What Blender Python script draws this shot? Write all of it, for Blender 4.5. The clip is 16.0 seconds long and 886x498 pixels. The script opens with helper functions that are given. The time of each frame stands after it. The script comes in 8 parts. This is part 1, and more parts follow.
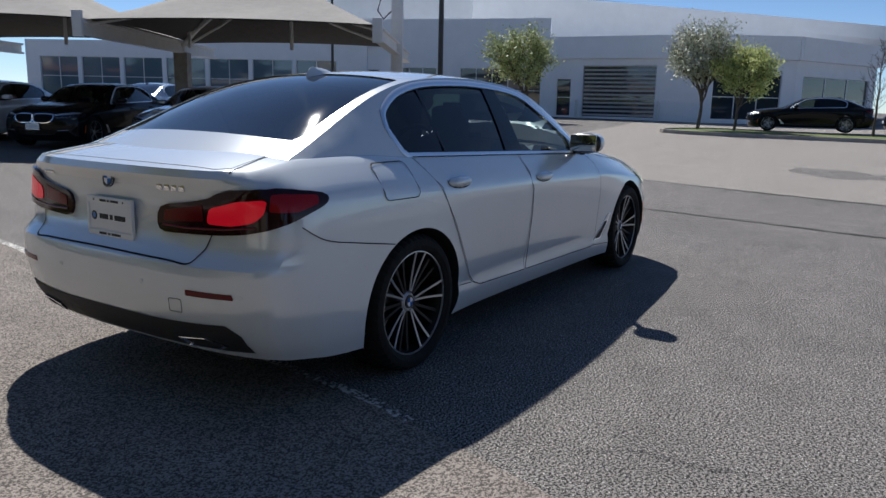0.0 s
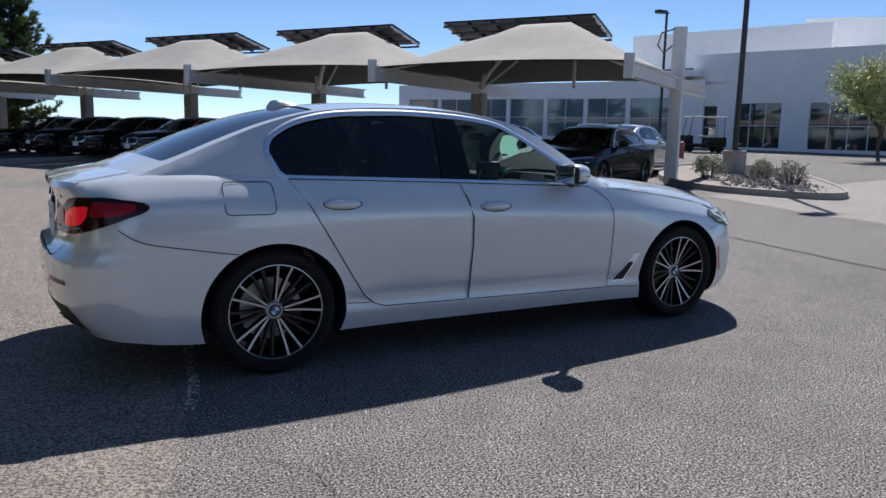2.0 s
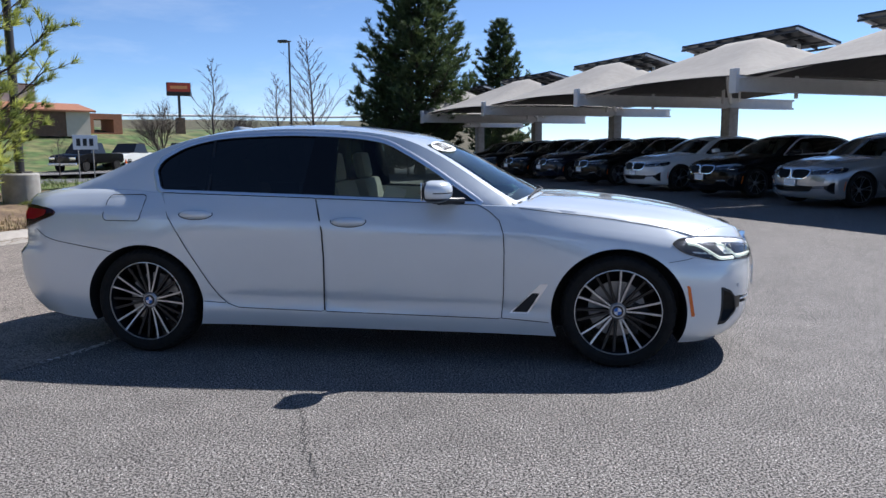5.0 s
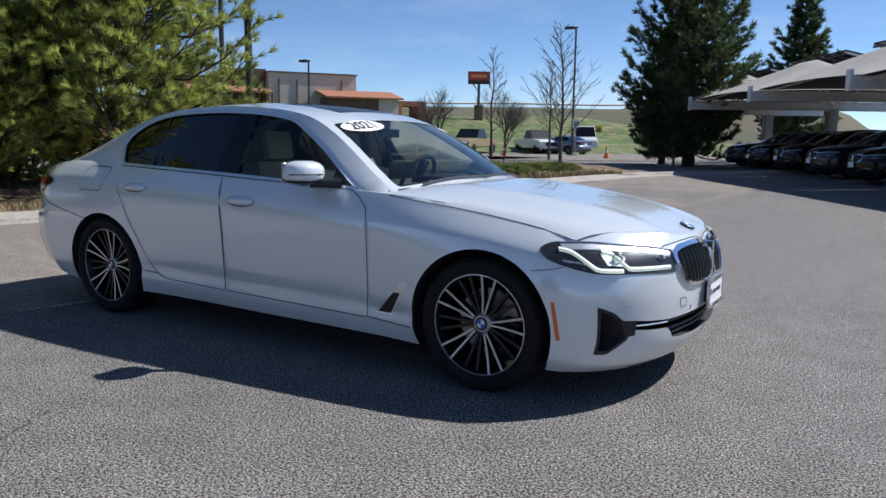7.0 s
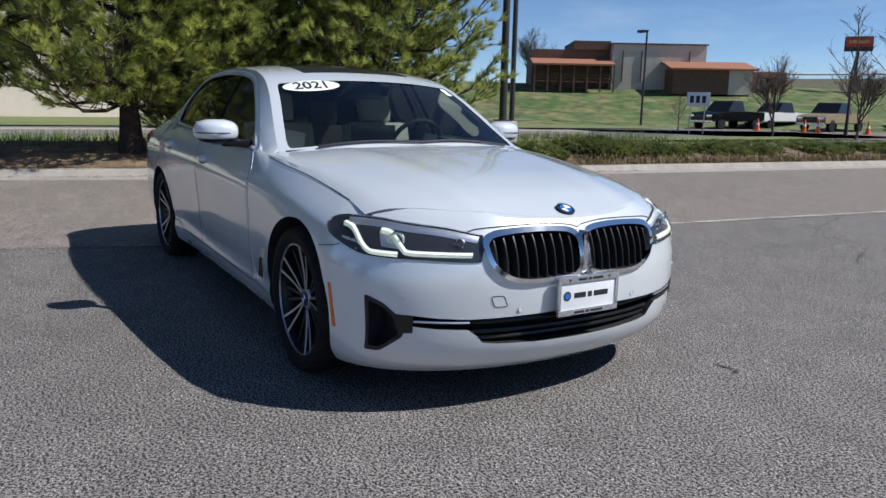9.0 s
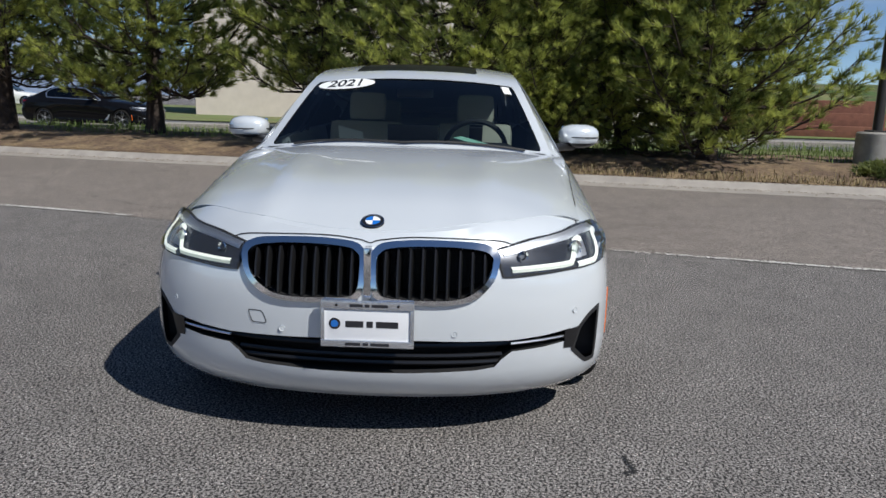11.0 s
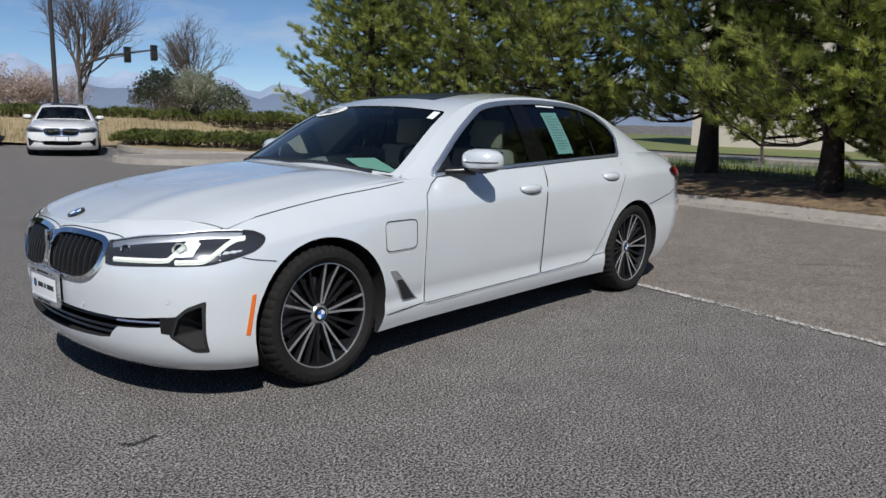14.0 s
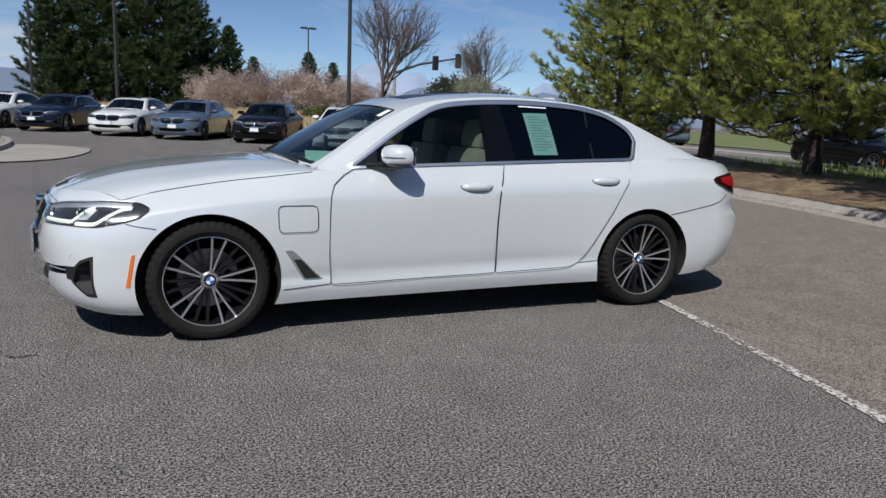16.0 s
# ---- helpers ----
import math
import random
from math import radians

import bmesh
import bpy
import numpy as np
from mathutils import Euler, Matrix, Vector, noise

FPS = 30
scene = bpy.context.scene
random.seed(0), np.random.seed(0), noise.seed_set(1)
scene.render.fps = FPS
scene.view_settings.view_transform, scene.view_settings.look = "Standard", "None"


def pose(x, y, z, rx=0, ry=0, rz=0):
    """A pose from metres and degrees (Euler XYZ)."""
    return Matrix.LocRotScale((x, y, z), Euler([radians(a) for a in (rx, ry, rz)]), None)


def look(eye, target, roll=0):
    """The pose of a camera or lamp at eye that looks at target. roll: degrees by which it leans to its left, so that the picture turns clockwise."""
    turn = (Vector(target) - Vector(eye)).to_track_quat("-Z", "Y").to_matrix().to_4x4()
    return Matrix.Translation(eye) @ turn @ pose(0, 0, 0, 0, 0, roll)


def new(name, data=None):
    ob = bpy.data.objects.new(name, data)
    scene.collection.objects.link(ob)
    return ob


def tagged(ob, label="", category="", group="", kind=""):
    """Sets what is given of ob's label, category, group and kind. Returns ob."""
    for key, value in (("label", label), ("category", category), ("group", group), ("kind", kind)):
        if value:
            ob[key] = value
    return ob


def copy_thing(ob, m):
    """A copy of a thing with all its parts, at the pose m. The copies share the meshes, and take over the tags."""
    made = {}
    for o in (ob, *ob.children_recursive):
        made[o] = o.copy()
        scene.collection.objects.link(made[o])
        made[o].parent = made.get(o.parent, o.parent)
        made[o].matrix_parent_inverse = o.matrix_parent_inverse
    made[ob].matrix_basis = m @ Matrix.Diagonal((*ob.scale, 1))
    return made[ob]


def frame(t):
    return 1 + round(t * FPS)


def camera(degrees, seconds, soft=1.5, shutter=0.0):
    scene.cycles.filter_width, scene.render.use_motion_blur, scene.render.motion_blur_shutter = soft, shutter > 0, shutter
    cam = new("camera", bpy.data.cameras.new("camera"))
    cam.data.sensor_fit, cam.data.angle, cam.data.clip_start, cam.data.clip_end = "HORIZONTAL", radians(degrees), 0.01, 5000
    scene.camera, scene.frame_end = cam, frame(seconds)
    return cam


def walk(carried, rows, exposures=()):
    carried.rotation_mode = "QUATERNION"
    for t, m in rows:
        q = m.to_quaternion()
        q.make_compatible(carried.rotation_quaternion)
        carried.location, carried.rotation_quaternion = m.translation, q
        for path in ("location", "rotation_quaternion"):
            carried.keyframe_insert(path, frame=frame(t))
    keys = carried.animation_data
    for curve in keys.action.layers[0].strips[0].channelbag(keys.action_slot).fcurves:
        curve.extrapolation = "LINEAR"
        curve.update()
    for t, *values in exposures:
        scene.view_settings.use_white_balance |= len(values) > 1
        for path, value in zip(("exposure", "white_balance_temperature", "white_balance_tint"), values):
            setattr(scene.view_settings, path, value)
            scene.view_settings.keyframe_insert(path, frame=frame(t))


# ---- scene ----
cam = camera(61.3, 16.0)
PATH = [
    (0, (-4.374, -2.904, 1.29), (-2.721, -1.845, 0.908), 1.3),
    (0.5, (-4.081, -3.452, 1.282), (-2.579, -2.183, 0.914), 1.2),
    (1, (-3.698, -3.918, 1.286), (-2.355, -2.476, 0.944), 1.7),
    (1.5, (-3.202, -4.299, 1.289), (-2.032, -2.707, 0.979), 1.7),
    (2, (-2.657, -4.668, 1.288), (-1.669, -2.955, 0.983), 1.3),
    (2.5, (-2.081, -4.958, 1.292), (-1.288, -3.145, 1.003), 1.0),
    (3, (-1.478, -5.215, 1.289), (-0.893, -3.323, 1.008), 0.6),
    (3.5, (-0.83, -5.349, 1.293), (-0.479, -3.399, 1.022), 0.4),
    (4, (-0.197, -5.432, 1.29), (-0.068, -3.453, 1.033), 0.1),
    (4.2, (0.068, -5.435, 1.297), (0.109, -3.452, 1.041), -0.1),
    (6.3, (2.573, -4.616, 1.282), (1.783, -2.8, 1.004), 0.1),
    (6.5, (2.767, -4.461, 1.259), (1.901, -2.68, 0.983), 0.2),
    (7, (3.229, -4.046, 1.255), (2.187, -2.365, 0.958), 0.7),
    (7.5, (3.679, -3.593, 1.264), (2.467, -2.038, 0.927), 0.9),
    (8, (4.056, -3.096, 1.242), (2.679, -1.694, 0.872), 1.0),
    (8.5, (4.419, -2.581, 1.243), (2.881, -1.36, 0.863), 1.0),
    (8.7, (4.524, -2.376, 1.235), (2.927, -1.232, 0.855), 1.1),
    (10.8, (4.867, 0.12, 1.202), (2.905, 0.173, 0.819), 1.5),
    (11, (4.845, 0.328, 1.223), (2.883, 0.269, 0.838), 1.5),
    (11.5, (4.784, 0.912, 1.223), (2.849, 0.584, 0.836), 1.7),
    (12, (4.635, 1.451, 1.235), (2.755, 0.891, 0.843), 2.0),
    (12.5, (4.464, 2.046, 1.281), (2.665, 1.268, 0.884), 2.2),
    (13, (4.238, 2.586, 1.264), (2.536, 1.602, 0.899), 1.7),
    (13.5, (3.988, 3.131, 1.269), (2.403, 1.966, 0.91), 1.3),
    (14, (3.684, 3.64, 1.265), (2.222, 2.317, 0.928), 1.2),
    (14.5, (3.343, 4.098, 1.287), (2.019, 2.636, 0.956), 1.3),
    (15, (2.941, 4.491, 1.284), (1.773, 2.901, 0.957), 1.6),
    (15.5, (2.487, 4.822, 1.293), (1.493, 3.118, 0.96), 2.0),
    (16, (1.986, 5.121, 1.282), (1.175, 3.325, 0.937), 2.2),
]
walk(cam, [(t, look(eye, target, roll)) for t, eye, target, roll in PATH], [(0.0, 0.25, 6340, 9), (1.5, 0.37, 6330, 10), (3.0, 0.70, 6300, 11), (3.8, 0.76, 6180, 12), (5.0, 0.74, 6150, 11), (7.0, 0.53, 6180, 9), (8.5, 0.40, 6190, 9), (11.0, 0.09, 6340, 8), (11.5, 0.16, 6340, 8), (12.0, 0.03, 6340, 8), (13.0, -0.04, 6340, 8), (16.0, -0.03, 6400, 9)])

# ---------------------------------------------------------------- sky and sun
SUN = Vector((0.59, 0.71, 1.015)).normalized()
world = bpy.data.worlds.new("sky")
scene.world = world
world.use_nodes = True
wn, wl = world.node_tree.nodes, world.node_tree.links
sky = wn.new("ShaderNodeTexSky")
sky.sky_type, sky.sun_disc = "NISHITA", False
sky.sun_elevation, sky.sun_rotation = math.asin(SUN.z), math.atan2(SUN.x, SUN.y)
sky.altitude, sky.air_density, sky.dust_density, sky.ozone_density = 1600, 0.75, 0.0, 4.5
# thin high cloud, mostly low over the horizon
tc = wn.new("ShaderNodeTexCoord")
mp = wn.new("ShaderNodeMapping")
mp.inputs["Scale"].default_value = (2.2, 2.2, 9.0)
cn = wn.new("ShaderNodeTexNoise")
cn.inputs["Scale"].default_value, cn.inputs["Detail"].default_value, cn.inputs["Roughness"].default_value = 1.3, 7, 0.62
cr = wn.new("ShaderNodeMapRange")
cr.inputs["From Min"].default_value, cr.inputs["From Max"].default_value = 0.50, 0.72
cr.inputs["To Max"].default_value = 0.36
sep = wn.new("ShaderNodeSeparateXYZ")
low = wn.new("ShaderNodeMapRange")  # cloud thins out upwards
low.inputs["From Min"].default_value, low.inputs["From Max"].default_value = 0.42, 0.10
both = wn.new("ShaderNodeMath")
both.operation = "MULTIPLY"
wl.new(tc.outputs["Generated"], sep.inputs["Vector"])
wl.new(sep.outputs["Z"], low.inputs["Value"])
wl.new(low.outputs["Result"], both.inputs[1])
mixc = wn.new("ShaderNodeMixRGB")
mixc.inputs["Color2"].default_value = (6.4, 7.0, 7.8, 1)
wl.new(tc.outputs["Generated"], mp.inputs["Vector"])
wl.new(mp.outputs["Vector"], cn.inputs["Vector"])
wl.new(cn.outputs["Fac"], cr.inputs["Value"])
wl.new(cr.outputs["Result"], both.inputs[0])
south = wn.new("ShaderNodeMapRange")  # more cloud stands over the mountains to the south
south.inputs["From Min"].default_value, south.inputs["From Max"].default_value = 0.0, -0.6
south.inputs["To Min"].default_value, south.inputs["To Max"].default_value = 0.8, 2.2
amount = wn.new("ShaderNodeMath")
amount.operation = "MULTIPLY"
wl.new(sep.outputs["Y"], south.inputs["Value"])
wl.new(both.outputs["Value"], amount.inputs[0])
wl.new(south.outputs["Result"], amount.inputs[1])
wl.new(amount.outputs["Value"], mixc.inputs["Fac"])
wl.new(sky.outputs["Color"], mixc.inputs["Color1"])
wl.new(mixc.outputs["Color"], wn["Background"].inputs["Color"])
wn["Background"].inputs["Strength"].default_value = 0.086
sun = new("sun", bpy.data.lights.new("sun", "SUN"))
sun.data.energy, sun.data.angle, sun.data.color = 4.4, radians(0.53), (1.0, 0.955, 0.90)
sun.matrix_basis = look((0, 0, 30), Vector((0, 0, 30)) - SUN)

# ---------------------------------------------------------------- materials
def material(name, color, rough=0.6, metal=0.0, vary=0.0, scale=8.0, bump=0.0, bump_scale=60.0, spec=0.5, coat=0.0, piece=0.0, second=None, second_scale=1.5, second_amount=0.5):
    """Surface with broad blotches, fine grain and relief, at real size."""
    m = bpy.data.materials.new(name)
    m.use_nodes = True
    n, l = m.node_tree.nodes, m.node_tree.links
    b = n["Principled BSDF"]
    b.inputs["Base Color"].default_value = (*color, 1)
    b.inputs["Roughness"].default_value, b.inputs["Metallic"].default_value = rough, metal
    b.inputs["Specular IOR Level"].default_value, b.inputs["Coat Weight"].default_value = spec, coat
    b.inputs["Coat Roughness"].default_value = 0.03
    geo = n.new("ShaderNodeNewGeometry")
    out = None
    if vary or second:
        mix = n.new("ShaderNodeMixRGB")
        mix.inputs["Color1"].default_value = (*color, 1)
        mix.inputs["Color2"].default_value = (*(second or color), 1)
        t2 = n.new("ShaderNodeTexNoise")
        t2.inputs["Scale"].default_value, t2.inputs["Detail"].default_value = second_scale, 5
        r2 = n.new("ShaderNodeMapRange")
        r2.inputs["From Min"].default_value, r2.inputs["From Max"].default_value, r2.inputs["To Max"].default_value = 0.4, 0.65, second_amount
        l.new(geo.outputs["Position"], t2.inputs["Vector"])
        l.new(t2.outputs["Fac"], r2.inputs["Value"])
        l.new(r2.outputs["Result"], mix.inputs["Fac"])
        t1 = n.new("ShaderNodeTexNoise")
        t1.inputs["Scale"].default_value, t1.inputs["Detail"].default_value = scale, 4
        l.new(geo.outputs["Position"], t1.inputs["Vector"])
        r1 = n.new("ShaderNodeMapRange")
        r1.inputs["From Min"].default_value, r1.inputs["From Max"].default_value = 0.25, 0.75
        r1.inputs["To Min"].default_value, r1.inputs["To Max"].default_value = 1 - vary, 1 + vary
        l.new(t1.outputs["Fac"], r1.inputs["Value"])
        hsv = n.new("ShaderNodeHueSaturation")
        l.new(mix.outputs["Color"], hsv.inputs["Color"])
        l.new(r1.outputs["Result"], hsv.inputs["Value"])
        out = hsv
        if piece:
            info = n.new("ShaderNodeObjectInfo")
            r3 = n.new("ShaderNodeMapRange")
            r3.inputs["To Min"].default_value, r3.inputs["To Max"].default_value = 1 - piece, 1 + piece
            l.new(info.outputs["Random"], r3.inputs["Value"])
            h2 = n.new("ShaderNodeHueSaturation")
            l.new(hsv.outputs["Color"], h2.inputs["Color"])
            l.new(r3.outputs["Result"], h2.inputs["Value"])
            out = h2
        l.new(out.outputs["Color"], b.inputs["Base Color"])
    if bump:
        tb = n.new("ShaderNodeTexNoise")
        tb.inputs["Scale"].default_value, tb.inputs["Detail"].default_value = bump_scale, 4
        l.new(geo.outputs["Position"], tb.inputs["Vector"])
        bp = n.new("ShaderNodeBump")
        bp.inputs["Strength"].default_value, bp.inputs["Distance"].default_value = bump, 0.02
        l.new(tb.outputs["Fac"], bp.inputs["Height"])
        l.new(bp.outputs["Normal"], b.inputs["Normal"])
    return m


def glass_material(name, tint, rough=0.0, dust=0.0, ior=1.5):
    """Thin pane: tinted see-through with a mirror sheen that grows at grazing angles."""
    m = bpy.data.materials.new(name)
    m.use_nodes = True
    n, l = m.node_tree.nodes, m.node_tree.links
    n.remove(n["Principled BSDF"])
    tr = n.new("ShaderNodeBsdfTransparent")
    tr.inputs["Color"].default_value = (*tint, 1)
    gl = n.new("ShaderNodeBsdfGlossy")
    gl.inputs["Roughness"].default_value = rough
    gl.inputs["Color"].default_value = (1, 1, 1, 1)
    fr = n.new("ShaderNodeFresnel")
    fr.inputs["IOR"].default_value = ior
    mx = n.new("ShaderNodeMixShader")
    l.new(fr.outputs["Fac"], mx.inputs["Fac"])
    l.new(tr.outputs["BSDF"], mx.inputs[1])
    l.new(gl.outputs["BSDF"], mx.inputs[2])
    last = mx
    if dust:
        df, ms = n.new("ShaderNodeBsdfDiffuse"), n.new("ShaderNodeMixShader")
        ms.inputs["Fac"].default_value = dust
        l.new(mx.outputs["Shader"], ms.inputs[1])
        l.new(df.outputs["BSDF"], ms.inputs[2])
        last = ms
    l.new(last.outputs["Shader"], n["Material Output"].inputs["Surface"])
    return m


def emission_material(name, color, strength, base=(0.5, 0.02, 0.02)):
    m = material(name, base, 0.15)
    b = m.node_tree.nodes["Principled BSDF"]
    b.inputs["Emission Color"].default_value = (*color, 1)
    b.inputs["Emission Strength"].default_value = strength
    return m


def paint_material(name, color, flake=0.0, coat=1.0):
    """Car paint: coloured base under clear coat, with fine flake and faint dust."""
    m = material(name, color, 0.24, 0.0, vary=0.02, scale=3.0, coat=coat, spec=0.45 * coat)
    n, l = m.node_tree.nodes, m.node_tree.links
    b = n["Principled BSDF"]
    geo = n.new("ShaderNodeNewGeometry")
    dust = n.new("ShaderNodeTexNoise")
    dust.inputs["Scale"].default_value, dust.inputs["Detail"].default_value = 2.5, 6
    l.new(geo.outputs["Position"], dust.inputs["Vector"])
    r = n.new("ShaderNodeMapRange")
    r.inputs["To Min"].default_value, r.inputs["To Max"].default_value = 0.008, 0.035
    l.new(dust.outputs["Fac"], r.inputs["Value"])
    l.new(r.outputs["Result"], b.inputs["Coat Roughness"])
    b.inputs["Coat IOR"].default_value = 1.7
    if flake:
        b.inputs["Metallic"].default_value = flake
    return m


M_WHITE = paint_material("pearl_white_paint", (0.705, 0.745, 0.775), 0.16)
M_LAMP = material("headlamp_housing", (0.06, 0.063, 0.074), 0.25, 0.5)
M_BLACK = material("black_trim", (0.012, 0.012, 0.013), 0.28, spec=0.5)
M_MATT = material("matt_black_plastic", (0.018, 0.018, 0.019), 0.65, vary=0.2, scale=40, bump=0.1, bump_scale=400)
M_GAP = material("shut_line_shade", (0.015, 0.015, 0.016), 0.9)
M_CHROME = material("chrome", (0.80, 0.81, 0.83), 0.07, 1.0)
M_SATIN = material("satin_aluminium_trim", (0.88, 0.90, 0.94), 0.38, 1.0)
M_PIANO = material("gloss_black_pillar", (0.004, 0.004, 0.005), 0.06, spec=0.35)
M_RUBBER = material("tyre_rubber", (0.013, 0.0125, 0.012), 0.8, spec=0.25, vary=0.25, scale=30, bump=0.25, bump_scale=120)
M_RIM = material("machined_rim_face", (0.58, 0.59, 0.61), 0.32, 0.8, vary=0.05, scale=60)
M_RIM_DARK = material("dark_grey_rim_paint", (0.009, 0.009, 0.011), 0.35, 0.1)
M_DISC = material("brake_disc_steel", (0.35, 0.35, 0.36), 0.4, 1.0, vary=0.15, scale=30)
M_GLASS_DARK = glass_material("dark_tinted_glass", (0.030, 0.033, 0.036), ior=1.55)
M_GLASS_REAR = glass_material("dark_rear_window_glass", (0.030, 0.034, 0.038), 0.02, 0.008, 2.5)
M_GLASS_FRONT = glass_material("light_tinted_glass", (0.42, 0.48, 0.47), ior=1.4)
M_GLASS_SCREEN = glass_material("windscreen_glass", (0.58, 0.65, 0.66), ior=1.42)
M_GLASS_LAMP = glass_material("clear_lamp_cover", (0.88, 0.90, 0.92), ior=1.5)
M_CREAM = material("ivory_leather", (0.62, 0.58, 0.49), 0.5, vary=0.06, scale=20, bump=0.08, bump_scale=250)
M_CABIN = material("dark_cabin_trim", (0.02, 0.02, 0.021), 0.7)
M_PAPER = material("white_paper", (0.85, 0.87, 0.86), 0.6)
M_GREEN_PAPER = material("pale_green_paper", (0.42, 0.78, 0.62), 0.6)
# the tinted window's dimming is put into the sheet's green; it lies outside the pane
M_SHEET = material("glass_dimmed_green_sheet", (0.11, 0.25, 0.23), 0.5, vary=0.05, scale=20)
M_PRINT = material("dull_grey_print", (0.06, 0.13, 0.12), 0.6)
M_INK = material("black_ink", (0.02, 0.02, 0.025), 0.6)
M_RED_LENS = emission_material("lit_red_lens", (1.0, 0.01, 0.035), 0.2, (0.30, 0.003, 0.009))
M_RED_DARK = material("dark_red_lens", (0.13, 0.003, 0.006), 0.12, coat=0.05, spec=0.3)
M_RED_MID = material("red_side_lens", (0.30, 0.006, 0.012), 0.12, coat=0.05, spec=0.3)
M_SMOKE = material("smoked_lens", (0.022, 0.003, 0.005), 0.08, coat=0.1, spec=0.3)
M_AMBER = material("amber_reflector", (0.75, 0.16, 0.02), 0.25, coat=0.5)
M_DRL = emission_material("daytime_light_bar", (0.90, 1.0, 0.74), 0.22, (0.80, 0.82, 0.78))
M_BLUE = material("blue_enamel", (0.02, 0.16, 0.55), 0.15, coat=0.5)
M_PLATE = material("white_plate", (0.82, 0.83, 0.85), 0.35)
M_SILVER_FRAME = material("silver_plate_frame", (0.66, 0.68, 0.72), 0.25, 0.8)

# ---------------------------------------------------------------- mesh helpers
def part(name, bm, material, parent=None, label="", smooth=40):
    """Link a bmesh as one mesh object under a thing or part."""
    if smooth:
        bm.normal_update()
        for f in bm.faces:
            f.smooth = True
        lim = radians(smooth)
        for e in bm.edges:
            if len(e.link_faces) == 2 and e.calc_face_angle(0) > lim:
                e.smooth = False
    me = bpy.data.meshes.new(name)
    bm.to_mesh(me)
    bm.free()
    mats = material if isinstance(material, (list, tuple)) else [material]
    for m in mats:
        me.materials.append(m)
    ob = new(name, me)
    if parent is not None:
        ob.parent = parent
    if label:
        tagged(ob, label)
    return ob


def empty(name, m, label, category, group="", kind=""):
    ob = new(name)
    ob.matrix_basis = m
    return tagged(ob, label, category, group, kind)


def cat(keys, t):
    """Smooth interpolation through rows (t, v1, v2, ...)."""
    n = len(keys)
    up = keys[0][0] < keys[-1][0]
    if (t <= keys[0][0]) == up or t == keys[0][0]:
        return np.array(keys[0][1:], float)
    if (t >= keys[-1][0]) == up:
        return np.array(keys[-1][1:], float)
    for i in range(n - 1):
        a, b = keys[i][0], keys[i + 1][0]
        if (a <= t <= b) or (b <= t <= a):
            break
    p1, p2 = np.array(keys[i][1:], float), np.array(keys[i + 1][1:], float)
    h = b - a
    m1 = (p2 - p1) / h
    m2 = m1
    if i > 0:
        m1 = (p2 - np.array(keys[i - 1][1:], float)) / (b - keys[i - 1][0])
    if i < n - 2:
        m2 = (np.array(keys[i + 2][1:], float) - p1) / (keys[i + 2][0] - a)
    u = (t - a) / h
    return (2 * u**3 - 3 * u**2 + 1) * p1 + (u**3 - 2 * u**2 + u) * h * m1 + (-2 * u**3 + 3 * u**2) * p2 + (u**3 - u**2) * h * m2


def box(bm, x0, x1, y0, y1, z0, z1, m=None, bevel=0.0):
    vs = [bm.verts.new((x, y, z)) for x in (x0, x1) for y in (y0, y1) for z in (z0, z1)]
    fs = [bm.faces.new([vs[i] for i in q]) for q in ((0, 1, 3, 2), (4, 6, 7, 5), (0, 4, 5, 1), (2, 3, 7, 6), (0, 2, 6, 4), (1, 5, 7, 3))]
    if bevel:
        es = list({e for f in fs for e in f.edges})
        r = bmesh.ops.bevel(bm, geom=es, offset=bevel, segments=2, affect="EDGES", profile=0.6)
        vs = list({v for f in r["faces"] for v in f.verts} | {v for v in vs if v.is_valid})
    if m is not None:
        bmesh.ops.transform(bm, matrix=m, verts=vs)
    return vs


def tube(bm, pts, radii, seg=8, cap=True):
    """Round bar along points."""
    pts = [Vector(p) for p in pts]
    if not isinstance(radii, (list, tuple)):
        radii = [radii] * len(pts)
    rings, ref = [], Vector((0.13, 0.21, 0.97))
    for i, p in enumerate(pts):
        d = (pts[min(i + 1, len(pts) - 1)] - pts[max(i - 1, 0)]).normalized()
        if abs(d.dot(ref)) > 0.95:
            ref = Vector((1, 0.1, 0))
        a = d.cross(ref).normalized()
        b = d.cross(a)
        rings.append([bm.verts.new(p + (a * math.cos(2 * math.pi * k / seg) + b * math.sin(2 * math.pi * k / seg)) * radii[i]) for k in range(seg)])
    for r0, r1 in zip(rings, rings[1:]):
        for k in range(seg):
            bm.faces.new((r0[k], r0[(k + 1) % seg], r1[(k + 1) % seg], r1[k]))
    if cap:
        bm.faces.new(rings[0][::-1])
        bm.faces.new(rings[-1])
    return rings


def lathe(bm, prof, seg=48, axis="y", m=None, close=False):
    """Turn (radius, along) rows round an axis."""
    rings = []
    for r, h in prof:
        ring = []
        for k in range(seg):
            a = 2 * math.pi * k / seg
            c, s_ = r * math.cos(a), r * math.sin(a)
            v = Vector((c, h, s_)) if axis == "y" else Vector((c, s_, h))
            ring.append(bm.verts.new(m @ v if m is not None else v))
        rings.append(ring)
    pairs = list(zip(rings, rings[1:]))
    if close:
        pairs.append((rings[-1], rings[0]))
    for r0, r1 in pairs:
        for k in range(seg):
            bm.faces.new((r0[k], r0[(k + 1) % seg], r1[(k + 1) % seg], r1[k]))
    return rings


